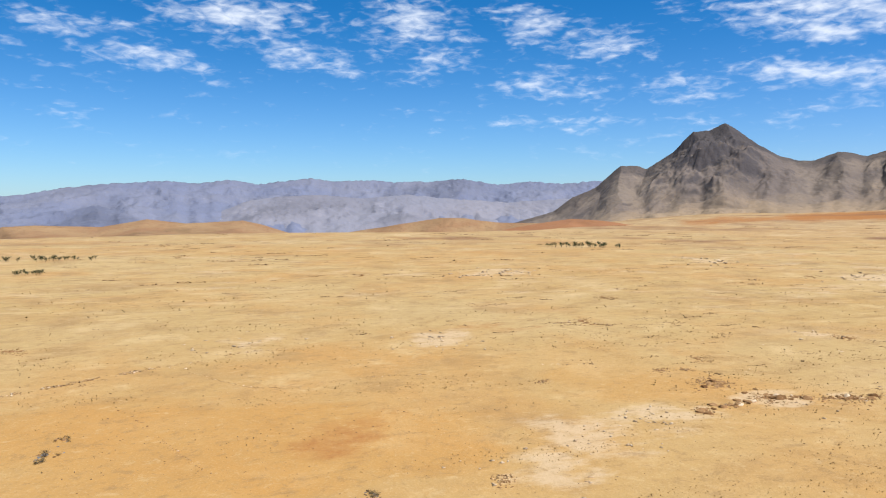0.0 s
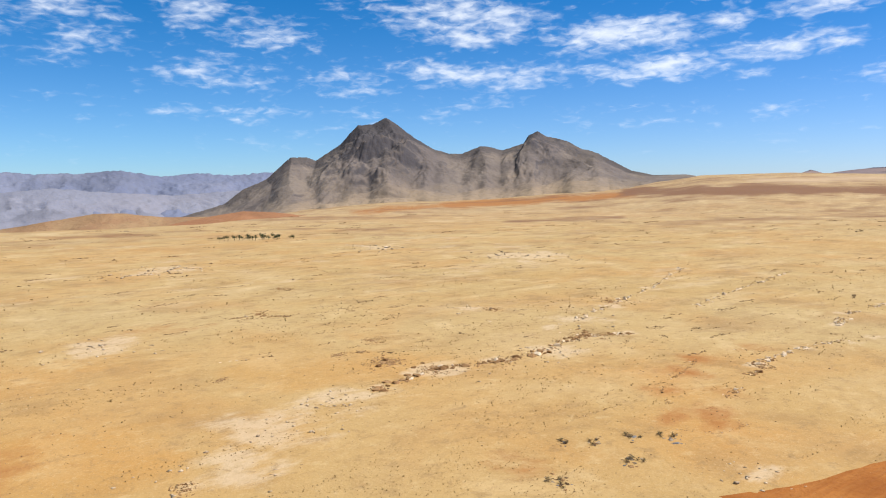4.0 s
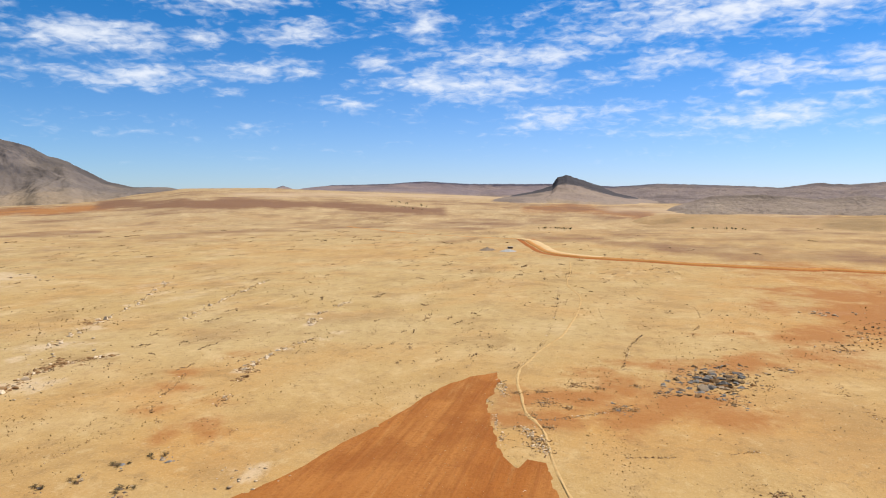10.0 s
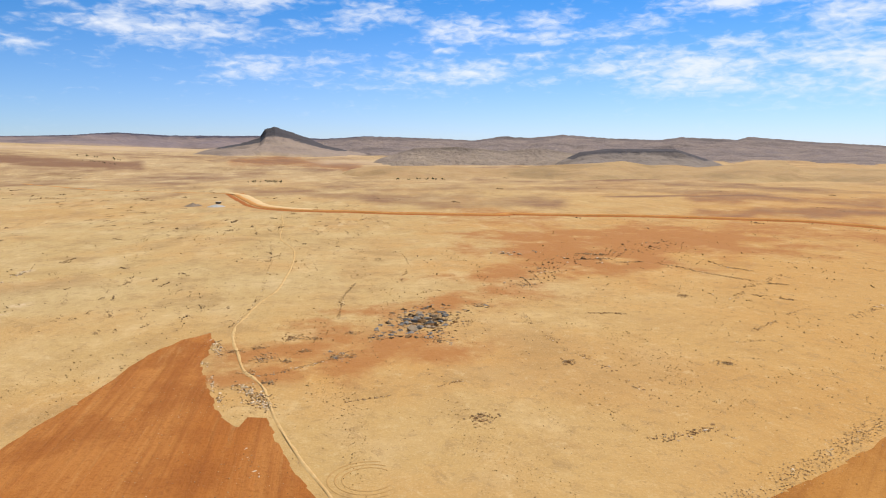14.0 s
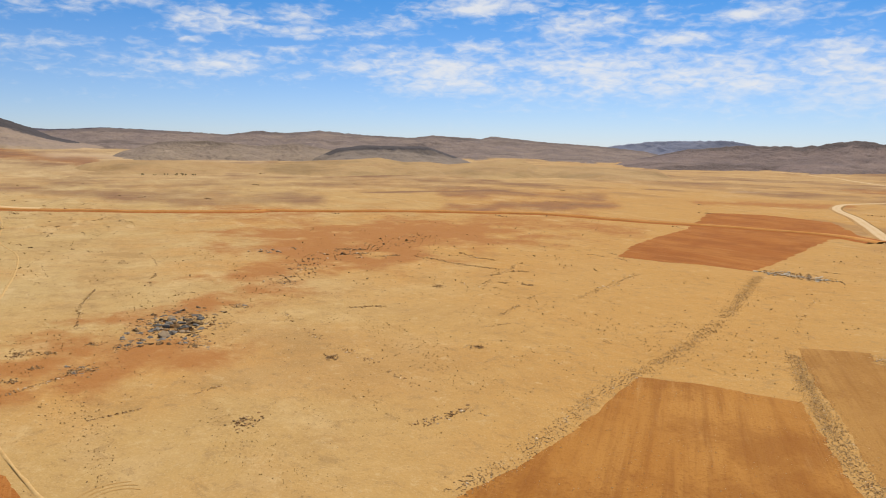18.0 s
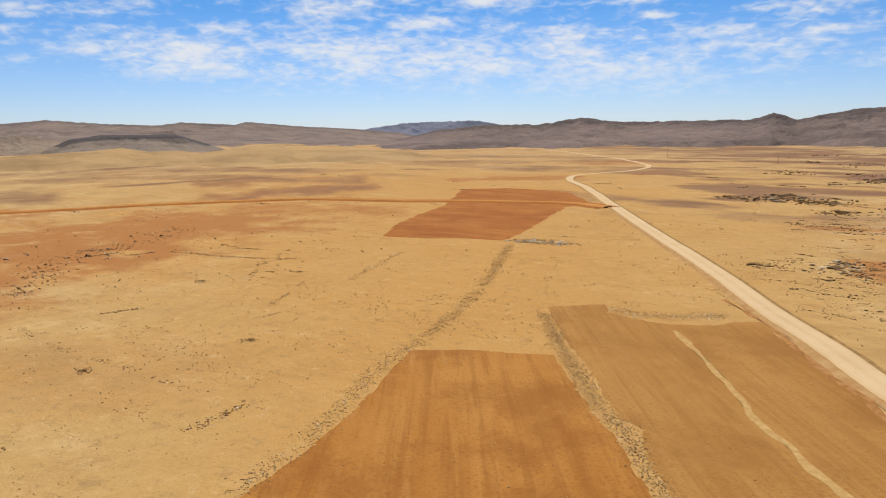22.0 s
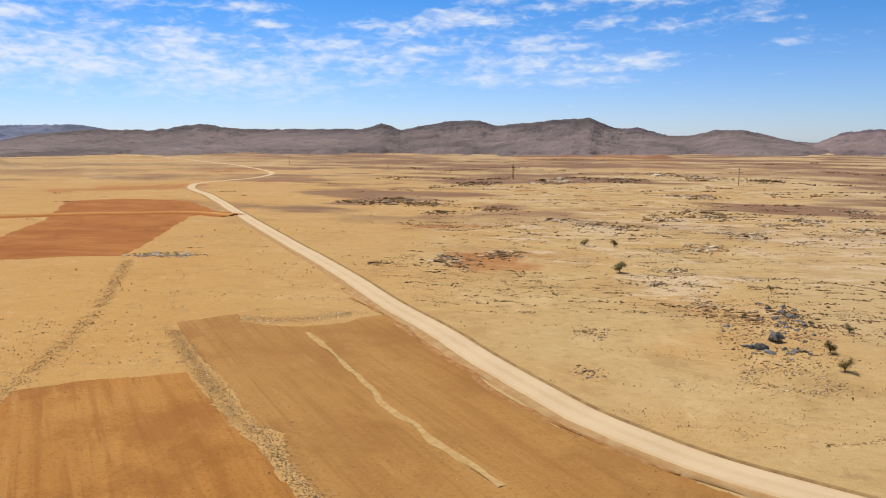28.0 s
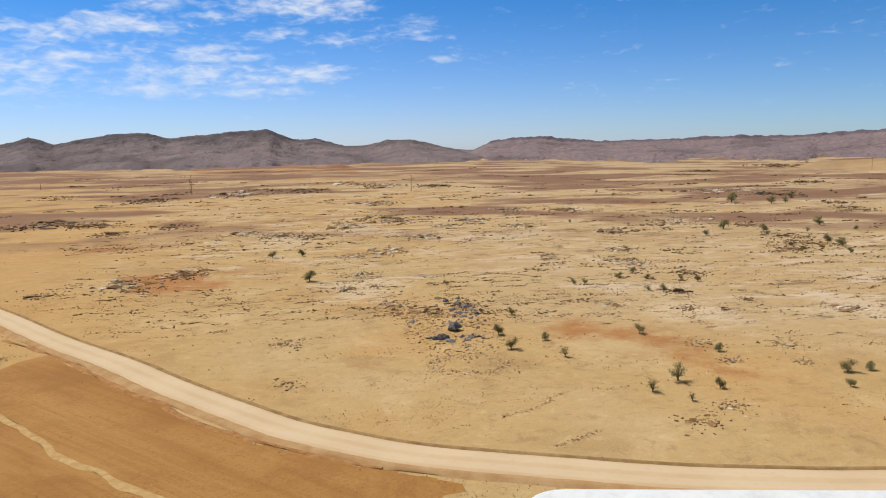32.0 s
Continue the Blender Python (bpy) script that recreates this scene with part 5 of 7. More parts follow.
PEBBLES = [rock_arrays(500 + k, 0.34 + 0.06 * k) for k in range(6)]


def stone(parent, kind, x, y, size, rng, sink=0.12, name="stone", flat=1.0):
    ob = new(name, rng.choice(STONES[kind]))
    ob.parent = parent
    px, py, pz = parent.location
    ob.location = (x - px, y - py, gz(x, y) - pz - sink * size)
    ob.rotation_euler = (rng.uniform(-0.25, 0.25), rng.uniform(-0.25, 0.25), rng.uniform(0, 6.28))
    ob.scale = (size * rng.uniform(0.8, 1.3), size * rng.uniform(0.8, 1.3), size * flat * rng.uniform(0.7, 1.2))
    return ob


def stone_row(line, width, count, low, high, kind, label, extra=0, seed=0):
    """A tumbled line of field stones along a course; extra: rubble too small to pick apart."""
    rng = random.Random(seed + 900)
    c = smoothed(line, 1.0)
    head = thing("stone_row", (c[0][0], c[0][1], gz(*c[0])), label, "stone row", "stone rows on the plain")
    for _ in range(count):
        p = c[rng.randrange(len(c))]
        gap = float(value(p[0] / 6, p[1] / 6, seed))
        if gap < (0.12 if width > 2.5 else 0.34):
            continue
        x, y = p[0] + rng.gauss(0, width / 3), p[1] + rng.gauss(0, width / 3)
        stone(head, kind if rng.random() < 0.8 else "pale", x, y, low + (high - low) * rng.random() ** 2.2, rng)
    if extra:
        spots = [c[rng.randrange(len(c))] + (rng.gauss(0, width / 2.4), rng.gauss(0, width / 2.4)) for _ in range(int(extra * 1.5))]
        spots = [p for p in spots if float(value(p[0] / 6, p[1] / 6, seed)) > (0.12 if width > 2.5 else 0.38)]
        me = joined("rubble", PEBBLES, [(x - head.location.x, y - head.location.y, gz(x, y) - head.location.z) for x, y in spots],
                    [rng.uniform(low * 0.5, low * 1.6) for _ in spots], [rng.uniform(0, 6.28) for _ in spots], RUBBLE)
        tagged(part("rubble", me, head), kind="stuff")
    return head


def outcrop(x, y, radius, kind, seed, label, count=None, top=None, flat=0.8, name="rock_outcrop", rubble=0):
    """A cluster of boulders, largest at its heart, with smaller stones about it."""
    rng = random.Random(seed + 3000)
    head = thing(name, (x, y, gz(x, y)), label, "rocks", "rock outcrops on the plain")
    count = count or int(min(54, 12 + radius * 3.2))
    top = top or min(4.2, 0.9 + radius * (0.46 if kind == "brown" else 0.26))
    a0 = rng.uniform(-0.3, 0.3) + math.atan2(y, x)
    for k in range(count):
        a, d = rng.uniform(0, 6.28), radius * math.sqrt(rng.random()) * (0.5 if k < count // 3 else 1.0)
        ox, oy = math.cos(a) * d * 1.9, math.sin(a) * d
        ox, oy = ox * math.cos(a0) - oy * math.sin(a0), ox * math.sin(a0) + oy * math.cos(a0)
        size = top * (0.45 + 0.55 * rng.random()) * (1.0 if k < count // 3 else 0.55)
        stone(head, rng.choice(("pale", "pale", "grey", "brown")) if kind == "pale" else (rng.choice(("blue", "dark", "grey")) if kind == "grey" else kind) if rng.random() < 0.85 else "brown", x + ox, y + oy, size, rng, 0.2, "boulder", flat)
    if rubble:
        spots = [(rng.gauss(0, radius * 0.55), rng.gauss(0, radius * 0.5)) for _ in range(rubble)]
        me = joined("rubble", PEBBLES, [(ox, oy, gz(x + ox, y + oy) - head.location.z) for ox, oy in spots], [rng.uniform(0.2, 0.55) for _ in spots], [rng.uniform(0, 6.28) for _ in spots], RUBBLE)
        tagged(part("rubble", me, head), kind="stuff")
    return head


# rows of stones, walls fallen to rubble
stone_row([(50.1, 131.6), (63.4, 139.1), (72.4, 141.9), (82.2, 141.2), (98.1, 144), (110.9, 152.4), (119, 153.5), (130, 150.6)], 2.8, 200, 0.45, 2.6, "brown", "long low broken ledge of pale and brown rock", 260, 0)
stone_row([(107.4, 95.5), (119.6, 102.4), (131.2, 108.7), (138.5, 111.8)], 2.0, 60, 0.4, 1.5, "brown", "short tumbled stone row", 60, 1)
stone_row([(130.9, 110.7), (155.1, 116.4), (172.1, 116.4), (183.2, 114.8)], 2.0, 80, 0.5, 1.6, "pale", "broken line of pale stones", 60, 2)
stone_row([(187.5, 130), (207.2, 140.4), (235.1, 146.2)], 2.4, 80, 0.6, 1.9, "pale", "pale broken stone ledge", 60, 3)
stone_row([(119.2, 167.9), (155.4, 190), (195.1, 213.2), (253.6, 256.2)], 2.6, 90, 0.6, 2.2, "pale", "pale rock line crossing the plain", 70, 4)
stone_row([(177.4, 172.8), (216.2, 191.2), (286.1, 221.6)], 2.6, 80, 0.6, 2.0, "pale", "pale rock line crossing the plain", 60, 5)
stone_row([(99.2, 105.3), (108.4, 112.3), (126.2, 122.6)], 0.7, 40, 0.15, 0.4, "brown", "thin dark line of small stones in orange soil", 60, 6)
stone_row([(84.6, 86.8), (91.6, 81.5), (103.5, 84.9)], 0.9, 36, 0.15, 0.5, "brown", "thin dark line of small stones", 40, 7)
stone_row([(147.4, 52.4), (136.7, 47.8)], 1.6, 40, 0.3, 0.8, "pale", "heap of pale stones at the field's tip", 60, 8)
stone_row([(131.8, 49.1), (117, 42.1), (108.8, 38), (100.1, 33.2), (84, 25.5)], 1.0, 110, 0.25, 0.65, "pale", "pale fieldstone wall along the red field", 160, 9)
stone_row([(118.8, 38.6), (113.3, 33.9), (107.6, 30.5)], 2.2, 90, 0.3, 0.8, "pale", "wide heap of pale fieldstones by the footpath", 160, 10)
stone_row([(123.9, 36.5), (127.9, 30), (133.4, 25.7), (138, 21.8)], 0.8, 64, 0.25, 0.7, "grey", "line of grey stones through orange soil", 60, 11)
stone_row([(111, 18.8), (114, 12.2)], 0.6, 30, 0.2, 0.5, "brown", "short line of dark stones", 40, 12)
stone_row([(116.7, 7.3), (122.1, 0.7)], 1.0, 26, 0.2, 0.5, "brown", "short loose line of dark stones", 50, 13)
stone_row([(169.4, 30), (193.1, 32.8), (214.5, 32.5)], 0.9, 36, 0.25, 0.6, "brown", "crooked dark stone line", 50, 14)
stone_row([(175.6, -14), (154.3, -18.3), (139.7, -23), (129.3, -27.3), (117.5, -30.3), (110, -32.6), (106.3, -34.7)], 2.2, 80, 0.25, 0.7, "brown", "long loose diagonal line of brown stones", 180, 15)
stone_row([(97.4, -26.7), (98.8, -30.2), (101.6, -36.4)], 1.8, 50, 0.25, 0.7, "brown", "low tumbled dark stone wall", 70, 16)
stone_row([(99.2, -37.6), (95.1, -41)], 0.5, 24, 0.15, 0.4, "brown", "thin line of dark stones", 30, 17)
stone_row([(148.9, -52.1), (152.1, -65.7)], 0.9, 36, 0.2, 0.5, "brown", "low row of brown stones", 60, 18)
stone_row([(160.3, -65.4), (171.4, -75.7), (181.2, -84.5)], 1.3, 46, 0.25, 0.6, "brown", "loose band of brown stones", 90, 19)
stone_row([(258.3, -71), (240, -79.4), (226.4, -89.3)], 2.2, 46, 0.4, 1.0, "brown", "old low terrace wall of brown stones", 110, 20)
stone_row([(237.1, -103.3), (221.9, -92.6), (215.4, -86.9)], 1.8, 20, 0.35, 0.9, "brown", "curved old terrace wall", 50, 21)
stone_row([(252, -90.9), (242.1, -97.4), (234, -103.1)], 2.0, 30, 0.4, 1.0, "brown", "old low terrace wall of brown stones", 70, 22)
stone_row([(220.8, -90.1), (218.6, -97.4)], 1.8, 20, 0.4, 0.9, "brown", "short stretch of fallen terrace wall", 40, 23)
stone_row([(201.3, -81.5), (193.9, -89.4)], 1.8, 26, 0.4, 0.9, "brown", "short stretch of fallen terrace wall", 50, 24)
stone_row([(203.6, -69), (197.1, -74.4), (217, -85.7), (226.6, -92.9)], 1.8, 30, 0.35, 0.8, "brown", "curved old terrace wall", 70, 25)
stone_row([(176.9, -31.8), (176.2, -39.1)], 1.4, 26, 0.3, 0.8, "brown", "short low row of brown stones", 60, 26)
stone_row([(282.2, -44.5), (278.1, -55.4)], 2.6, 26, 0.5, 1.3, "brown", "broken dark stone line in red soil", 50, 27)
stone_row([(266.2, -42), (271.2, -61.5)], 1.8, 44, 0.5, 1.4, "brown", "dark stone line in red soil", 60, 28)
stone_row([(76.5, -26.3), (82.7, -36.4), (95.3, -51.2), (103.2, -60.4), (112.5, -73.9), (119.7, -85.7), (130.5, -100), (147, -120.2), (174.3, -149.5), (193.1, -169.6)], 2.8, 230, 0.2, 0.55, "brown", "broad rubble band along the ploughed field", 2900, 29)
stone_row([(112.7, -109.2), (95.1, -96.1), (81.4, -86.5), (68.3, -77.2), (61.7, -74.3), (56.1, -70.5), (49.9, -66.1), (44.9, -62.8), (38.6, -59.2), (33.0, -56.5)], 2.55, 200, 0.18, 0.42, "brown", "rubble band between two ploughed fields", 3400, 30)
stone_row([(106.9, -124.5), (100.9, -125.2), (94.5, -129), (87.5, -138.3)], 4.6, 150, 0.2, 0.7, "pale", "heaped fieldstones at the head of the field", 800, 31)
stone_row([(173.9, -92.8), (203.9, -130)], 2.4, 50, 0.3, 0.8, "brown", "faint line of brown stones", 150, 32)
stone_row([(275.8, -130), (236.8, -143.5)], 1.6, 40, 0.3, 0.8, "brown", "low wall line beside the far red field", 80, 33)
stone_row([(198.3, -178.4), (191, -183.1), (181, -184.8)], 7.0, 110, 0.6, 1.9, "ash", "band of blue-grey stones beside the far field", 220, 34)
stone_row([(120.1, -117.2), (136.7, -132.9), (159.2, -160.1)], 0.8, 30, 0.2, 0.5, "brown", "faint line of small stones", 60, 35)
stone_row([(175.1, -186), (178.1, -216)], 0.9, 30, 0.25, 0.6, "brown", "short line of brown stones", 40, 36)
stone_row([(-0.7, -98.5), (-8.7, -103.2), (-13.3, -106), (-17.5, -111.9)], 0.9, 60, 0.2, 0.5, "brown", "curved line of dark stones near the road", 120, 37)
stone_row([(-12.1, -90.5), (-16.2, -93.1), (-20.6, -96.2)], 0.7, 40, 0.2, 0.45, "brown", "short line of dark stones near the road", 70, 38)
stone_row([(-7.4, -88.1), (-14.6, -87.8), (-27.1, -85.1)], 0.6, 44, 0.15, 0.4, "brown", "stones pushed up along the road verge", 90, 39)
stone_row([(106.7, -160), (92.7, -151.4), (76.8, -139.8), (61.7, -126.3), (47.5, -113.1), (38, -101.9), (28.5, -95), (19.9, -89.5), (13.2, -84.1)], 1.0, 90, 0.2, 0.55, "brown", "stones and clods along the eroded field bank", 200, 40)
stone_row([(-76.5, 151.1), (-70.7, 159.6), (-66.3, 167.5), (-57.2, 176), (-47.7, 187.6), (-27.6, 191.5)], 1.6, 40, 0.25, 0.8, "brown", "long dark line of stones and dry weeds", 160, 41)
stone_row([(-67.2, 143.6), (-54.4, 130.3), (-42.3, 115), (-30.8, 100.8)], 0.9, 40, 0.2, 0.5, "brown", "faint diagonal line of stones", 70, 42)
stone_row([(255.9, -42.2), (260.2, -59.1), (261.7, -64.6)], 1.2, 40, 0.5, 1.2, "brown", "dark line of stones in red soil", 80, 43)
stone_row([(86.7, -120.2), (71.4, -108.1), (60.3, -98.8), (51.9, -90.7), (45.3, -86.6), (38.7, -81.5), (32.4, -77.5), (26.9, -73.9)], 1.3, 60, 0.14, 0.34, "pale", "strip of pale field stones and dry grass", 1500, 44)
stone_row([(61.1, -76.6), (59, -81.6), (55, -85.4), (52.2, -89.7)], 0.7, 40, 0.1, 0.28, "pale", "thin line of pale stones across the field", 160, 45)
stone_row([(38.9, -69.1), (35.6, -71.3), (32.2, -73.4)], 0.6, 30, 0.1, 0.24, "pale", "short thin line of pale stones across the field", 120, 46)
stone_row([(212.8, 59.9), (251.5, 68.5), (316.6, 85.4)], 0.8, 40, 0.25, 0.5, "brown", "dark stone line beside the footpath", 50, 47)

stone_row([(-86.7, 145.4), (-82.9, 149.9), (-77.8, 154.9), (-72.6, 160.9), (-65.4, 168.5)], 1.4, 90, 0.35, 0.95, "dark", "dark weedy line of stones across the pale plain", 260, 48)
stone_row([(-54.8, 164.4), (-37.4, 151.1), (-24.8, 154.6), (-13.0, 159.8), (-0.4, 161.3)], 0.9, 50, 0.25, 0.6, "brown", "faint crooked line of small stones", 120, 49)
stone_row([(40.2, 228.9), (48.7, 230.1), (56.6, 223.9)], 1.2, 40, 0.6, 1.3, "dark", "short dark cut bank with stones", 90, 50)
stone_row([(52.9, 93.5), (62.8, 95.2), (73.2, 98.3), (87.6, 101.4)], 0.8, 50, 0.2, 0.5, "brown", "thin line of small brown stones in sand", 110, 51)
stone_row([(123.8, 119.8), (113.4, 113.4), (100.2, 105.8), (94.0, 97.8)], 0.9, 50, 0.25, 0.6, "dark", "curved thin line of dark stones", 90, 52)
stone_row([(295.4, 79.6), (213.3, 59.8), (172.7, 53.5), (157.4, 53.5)], 0.9, 60, 0.3, 0.7, "dark", "dark crooked line of stones beside the footpath", 120, 53)
stone_row([(215.1, 32.8), (193.7, 33.0), (178.1, 30.8), (168.6, 30.2)], 0.8, 46, 0.3, 0.7, "dark", "short crooked dark line of stones", 90, 54)
stone_row([(285.4, 24.7), (247.5, 18.8), (226.1, 19.4), (204.2, 17.6)], 0.8, 40, 0.3, 0.7, "brown", "faint upright line of stones on the plain", 80, 55)
stone_row([(123.4, 35.9), (127.9, 31.2), (133.0, 26.4), (136.3, 21.9)], 1.0, 50, 0.25, 0.65, "brown", "line of dark and pale stones in rust soil", 90, 56)
stone_row([(257.1, -29.9), (275.5, -48.6), (294.3, -69.2), (318.6, -88.8)], 14.0, 46, 0.7, 1.9, "dark", "loose band of dark stones in rust soil", 90, 57)
stone_row([(218.3, -15.5), (223.1, -21.8), (246.3, -30.6)], 9.0, 30, 0.6, 1.5, "dark", "dark stones scattered along rust soil", 60, 58)

# rock clusters: place and radius
BEDS_PALE = [(181.7, -624.4, 20.3), (108.4, -790.8, 24.9), (66, -743.2, 21), (96.5, -339.7, 8.3), (78, -330.5, 9), (50.6, -363.2, 10.3),
    (29.9, -392.8, 13.5), (21.5, -322.1, 5), (9, -320.3, 6), (1.5, -360.1, 7.3), (97.4, -214.2, 9.2), (35.6, -262.5, 5.8), (27.3, -223.3, 6),
    (28.8, -201.9, 3.8), (14.4, -180.1, 4), (-210.7, -576.7, 16.3), (-113, -358.7, 10), (-131.2, -372.2, 6.8), (-34.6, -356.6, 9.5),
    (-13.9, -384.9, 12), (-64.7, -270, 6.5), (-60.7, -238.7, 6.5), (-67.3, -168.5, 3.1), (-41.5, -175.5, 3.4), (-94.7, -168.1, 5.1),
    (-38, -441, 10.4), (52.1, -514.2, 16.2), (22.6, -275.4, 8.6), (8.9, -314.7, 8.4)]
BEDS_DARK = [(222.9, -397.2, 14.9), (199, -393.2, 10.3), (162.7, -349.7, 8.4), (145, -381.4, 9.6), (238.9, -581, 16.7), (132.2, -679.7, 19.5),
    (15.6, -716.1, 16.8), (84.2, -230.1, 7.7), (114.2, -199.2, 4.3), (5.2, -171.2, 3.7), (-277.4, -853.5, 14), (-237.6, -523, 15.3),
    (-71.1, -434, 8.9), (-141.3, -299.9, 7.8), (-137.4, -277.5, 8.7), (-125.5, -260.7, 6.8), (-141.2, -341, 6.9), (-74.2, -217.8, 5.4),
    (-57.4, -170.5, 3.1), (-4.4, -176.6, 4.7), (-242.8, -453.8, 9.7), (-231.8, -411.1, 9.6), (-555.1, -1167.3, 40.4), (243.6, -386.4, 9.3),
    (221.8, -405.5, 9.4), (190.1, -389.8, 9.5)]
BEDS_WHITE = [(-240, -582.4, 12.8)]
BEDS_BLOCK = [(-335.6, -673.1, 15.3), (-332, -934.7, 15.5), (-75.5, -322, 6.2), (-61.7, -190.5, 3.8), (-75.8, -179.2, 2.7)]
RIGHT_OUT = [(*q, k) for k, beds in (('p', BEDS_PALE), ('d', BEDS_DARK), ('w', BEDS_WHITE), ('D', BEDS_BLOCK)) for q in beds]
GREY_PILES = [(33.6, -144.5, 4.5), (28, -118.7, 2.6), (-50.7, -139.9, 3.6), (-51.3, -128.4, 2.4), (-66.5, -140.1, 5), (-64.5, -126.9, 2),
    (150.6, 5.7, 3.6), (151.4, 18.6, 2.4), (184.7, -4.6, 2.6), (214.7, -18.2, 3.6), (134.6, 38.4, 2.6), (137, 24.1, 3)]
BROWN_PILES = [(11.3, -170.5, 7), (-36.1, -99.7, 3.6), (150.1, 36.3, 2.5), (105, -3.2, 2.2), (134.5, -20, 1.4), (134.5, -49.8, 1.8),
    (199.2, -61.2, 1.8), (61.8, 152.8, 4), (66.4, 141.3, 4), (84.4, 140, 4), (119.9, 154.7, 4.4), (131.8, 108.4, 2.6), (162.5, 195.6, 5),
    (49, 230.7, 5), (192, 360.9, 5), (70.2, 286.6, 4), (60, 151.1, 4), (67.1, 176.6, 3.2), (53.5, 165, 2.6), (59.4, 164.9, 1.4), (10.2, 100, 1.8),
    (24.3, 155.2, 1.4), (-108.7, 186.8, 4.4), (118.2, 202.5, 3.4), (-35.8, 372, 4)]
PALE_PILES = [(-43.1, -105.1, 3.6), (111.9, 33.6, 2.6), (182.8, 468.7, 18)]
SCRUB_SPOTS = [(55.8, 77.9, 2.6), (69.1, 78.6, 2.2), (81.2, 82.7, 2.2), (76.1, 86.6, 1.6), (69.3, 87.2, 1.8), (65.2, 90, 1.2), (-60, 110.8, 3.4),
    (-61.1, 118.1, 2.2), (-7.9, 95.4, 1.4)]
GREY_FLAT = (168.0, 9.0, 9)
BOULDER_HILL = (-1.3, -147.4)
RING = (-3.7, -128.7)
BOULDERS = [(-1.4, -153.8, 4.2), (1.2, -146.6, 2.7), (4.0, -147.4, 2.0), (2.9, -146.6, 1.7), (-2.7, -148.3, 1.7), (-4.5, -147.4, 2.0), (-0.2, -144.9, 2.2), (-6.5, -148.2, 1.3), (6.0, -143.9, 0.9), (-2.1, -179.7, 2.7), (-4.2, -176.4, 2.3), (-5.7, -173.2, 2.1), (-2.7, -170.2, 2.0), (-5.0, -184.0, 1.8), (-0.8, -173.3, 1.7), (-6.6, -169.1, 1.7), (0.6, -182.9, 1.6), (-3.3, -166.2, 1.7), (-5.2, -164.2, 1.4), (-8.0, -172.1, 1.2), (2.8, -187.3, 1.6), (3.8, -170.2, 1.2), (5.3, -173.3, 1.2), (1.9, -171.3, 1.4), (-9.5, -176.2, 1.2), (-1.4, -166.2, 1.4), (-4.0, -170.2, 1.4), (-2.6, -186.2, 1.6), (1.8, -144.9, 1.2), (-3.6, -145.7, 1.2)]

LABELS = {"grey": ("dark grey boulder pile on tan ground", "blue-grey boulder cluster with small stones"),
          "brown": ("brown weathered rock cluster on dry ground", "low heap of brown stones"),
          "pale": ("pale flat rock ledges breaking the soil", "pale weathered rock slabs with dark gaps")}
for kind, spots in (("grey", GREY_PILES), ("brown", BROWN_PILES), ("pale", PALE_PILES)):
    for n, (x, y, r) in enumerate(spots):
        outcrop(x, y, r, kind, int(x * 7 + y * 3), LABELS[kind][r > 4], flat=0.45 if kind == "pale" else 0.8, rubble=int(30 + r * 14) if math.hypot(x, y) < 330 else 0)


def slab_outcrop(x, y, half, kind, seed):
    """Tilted rock beds breaking the soil along the strike, split into slabs and blocks with rubble between."""
    rng = random.Random(seed + 7000)
    label = {"p": "broad pale weathered rock beds breaking the soil", "w": "bare whitish rock slab on the hillside", "d": "dark weathered rock beds and blocks on dry ground", "D": "single dark blocky rock outcrop"}[kind]
    head = thing("rock_outcrop", (x, y, gz(x, y)), label, "rocks", "rock outcrops on the rise")
    way = radians(rng.gauss(6, 10))
    beds = max(2, int(1 + half * 0.28)) if kind != "D" else 2
    count = 26 if kind in "pd" else 9
    for k in range(count):
        t, bed = rng.gauss(0, 0.45), rng.randrange(beds)
        across = (bed - (beds - 1) / 2) * half * 0.6 + rng.gauss(0, half * 0.22)
        ox, oy = math.cos(way) * t * half - math.sin(way) * across, math.sin(way) * t * half + math.cos(way) * across
        tone = {"p": rng.choice(("pale", "pale", "pale", "brown", "brown", "dark")), "w": "pale", "d": rng.choice(("dark", "dark", "grey", "brown", "brown")), "D": "dark"}[kind]
        size = half * (0.12 + 0.3 * rng.random() ** 1.7) * (1.5 if kind in "Dw" else 1.0)
        ob = stone(head, tone, x + ox, y + oy, size, rng, 0.1, "boulder", 0.8 if kind != "D" else 1.0)
        ob.rotation_euler = (rng.uniform(-0.15, 0.15), rng.uniform(-0.15, 0.15), way + rng.gauss(0, 0.25))
        ob.scale = (ob.scale[0] * rng.uniform(1.0, 1.5), ob.scale[1], ob.scale[2])
    spots = [(rng.gauss(0, half * 0.62), rng.gauss(0, half * 0.8)) for _ in range(130)]
    me = joined("rubble", PEBBLES, [(ox, oy, gz(x + ox, y + oy) - head.location.z) for ox, oy in spots], [half * (0.04 + 0.13 * rng.random() ** 1.6) for _ in spots], [way + rng.gauss(0, 0.6) for _ in spots], PALESTONE if kind in "pw" else RUBBLEDARK)
    tagged(part("rubble", me, head), kind="stuff")


for n, (x, y, half, kind) in enumerate(RIGHT_OUT):
    slab_outcrop(x, y, half, kind, n)
gx, gy, _ = GREY_FLAT
outcrop(gx, gy, 10.5, "grey", 71, "wide field of blue-grey boulders in orange soil", 190, 3.6, 0.95, "boulder_field", 900)
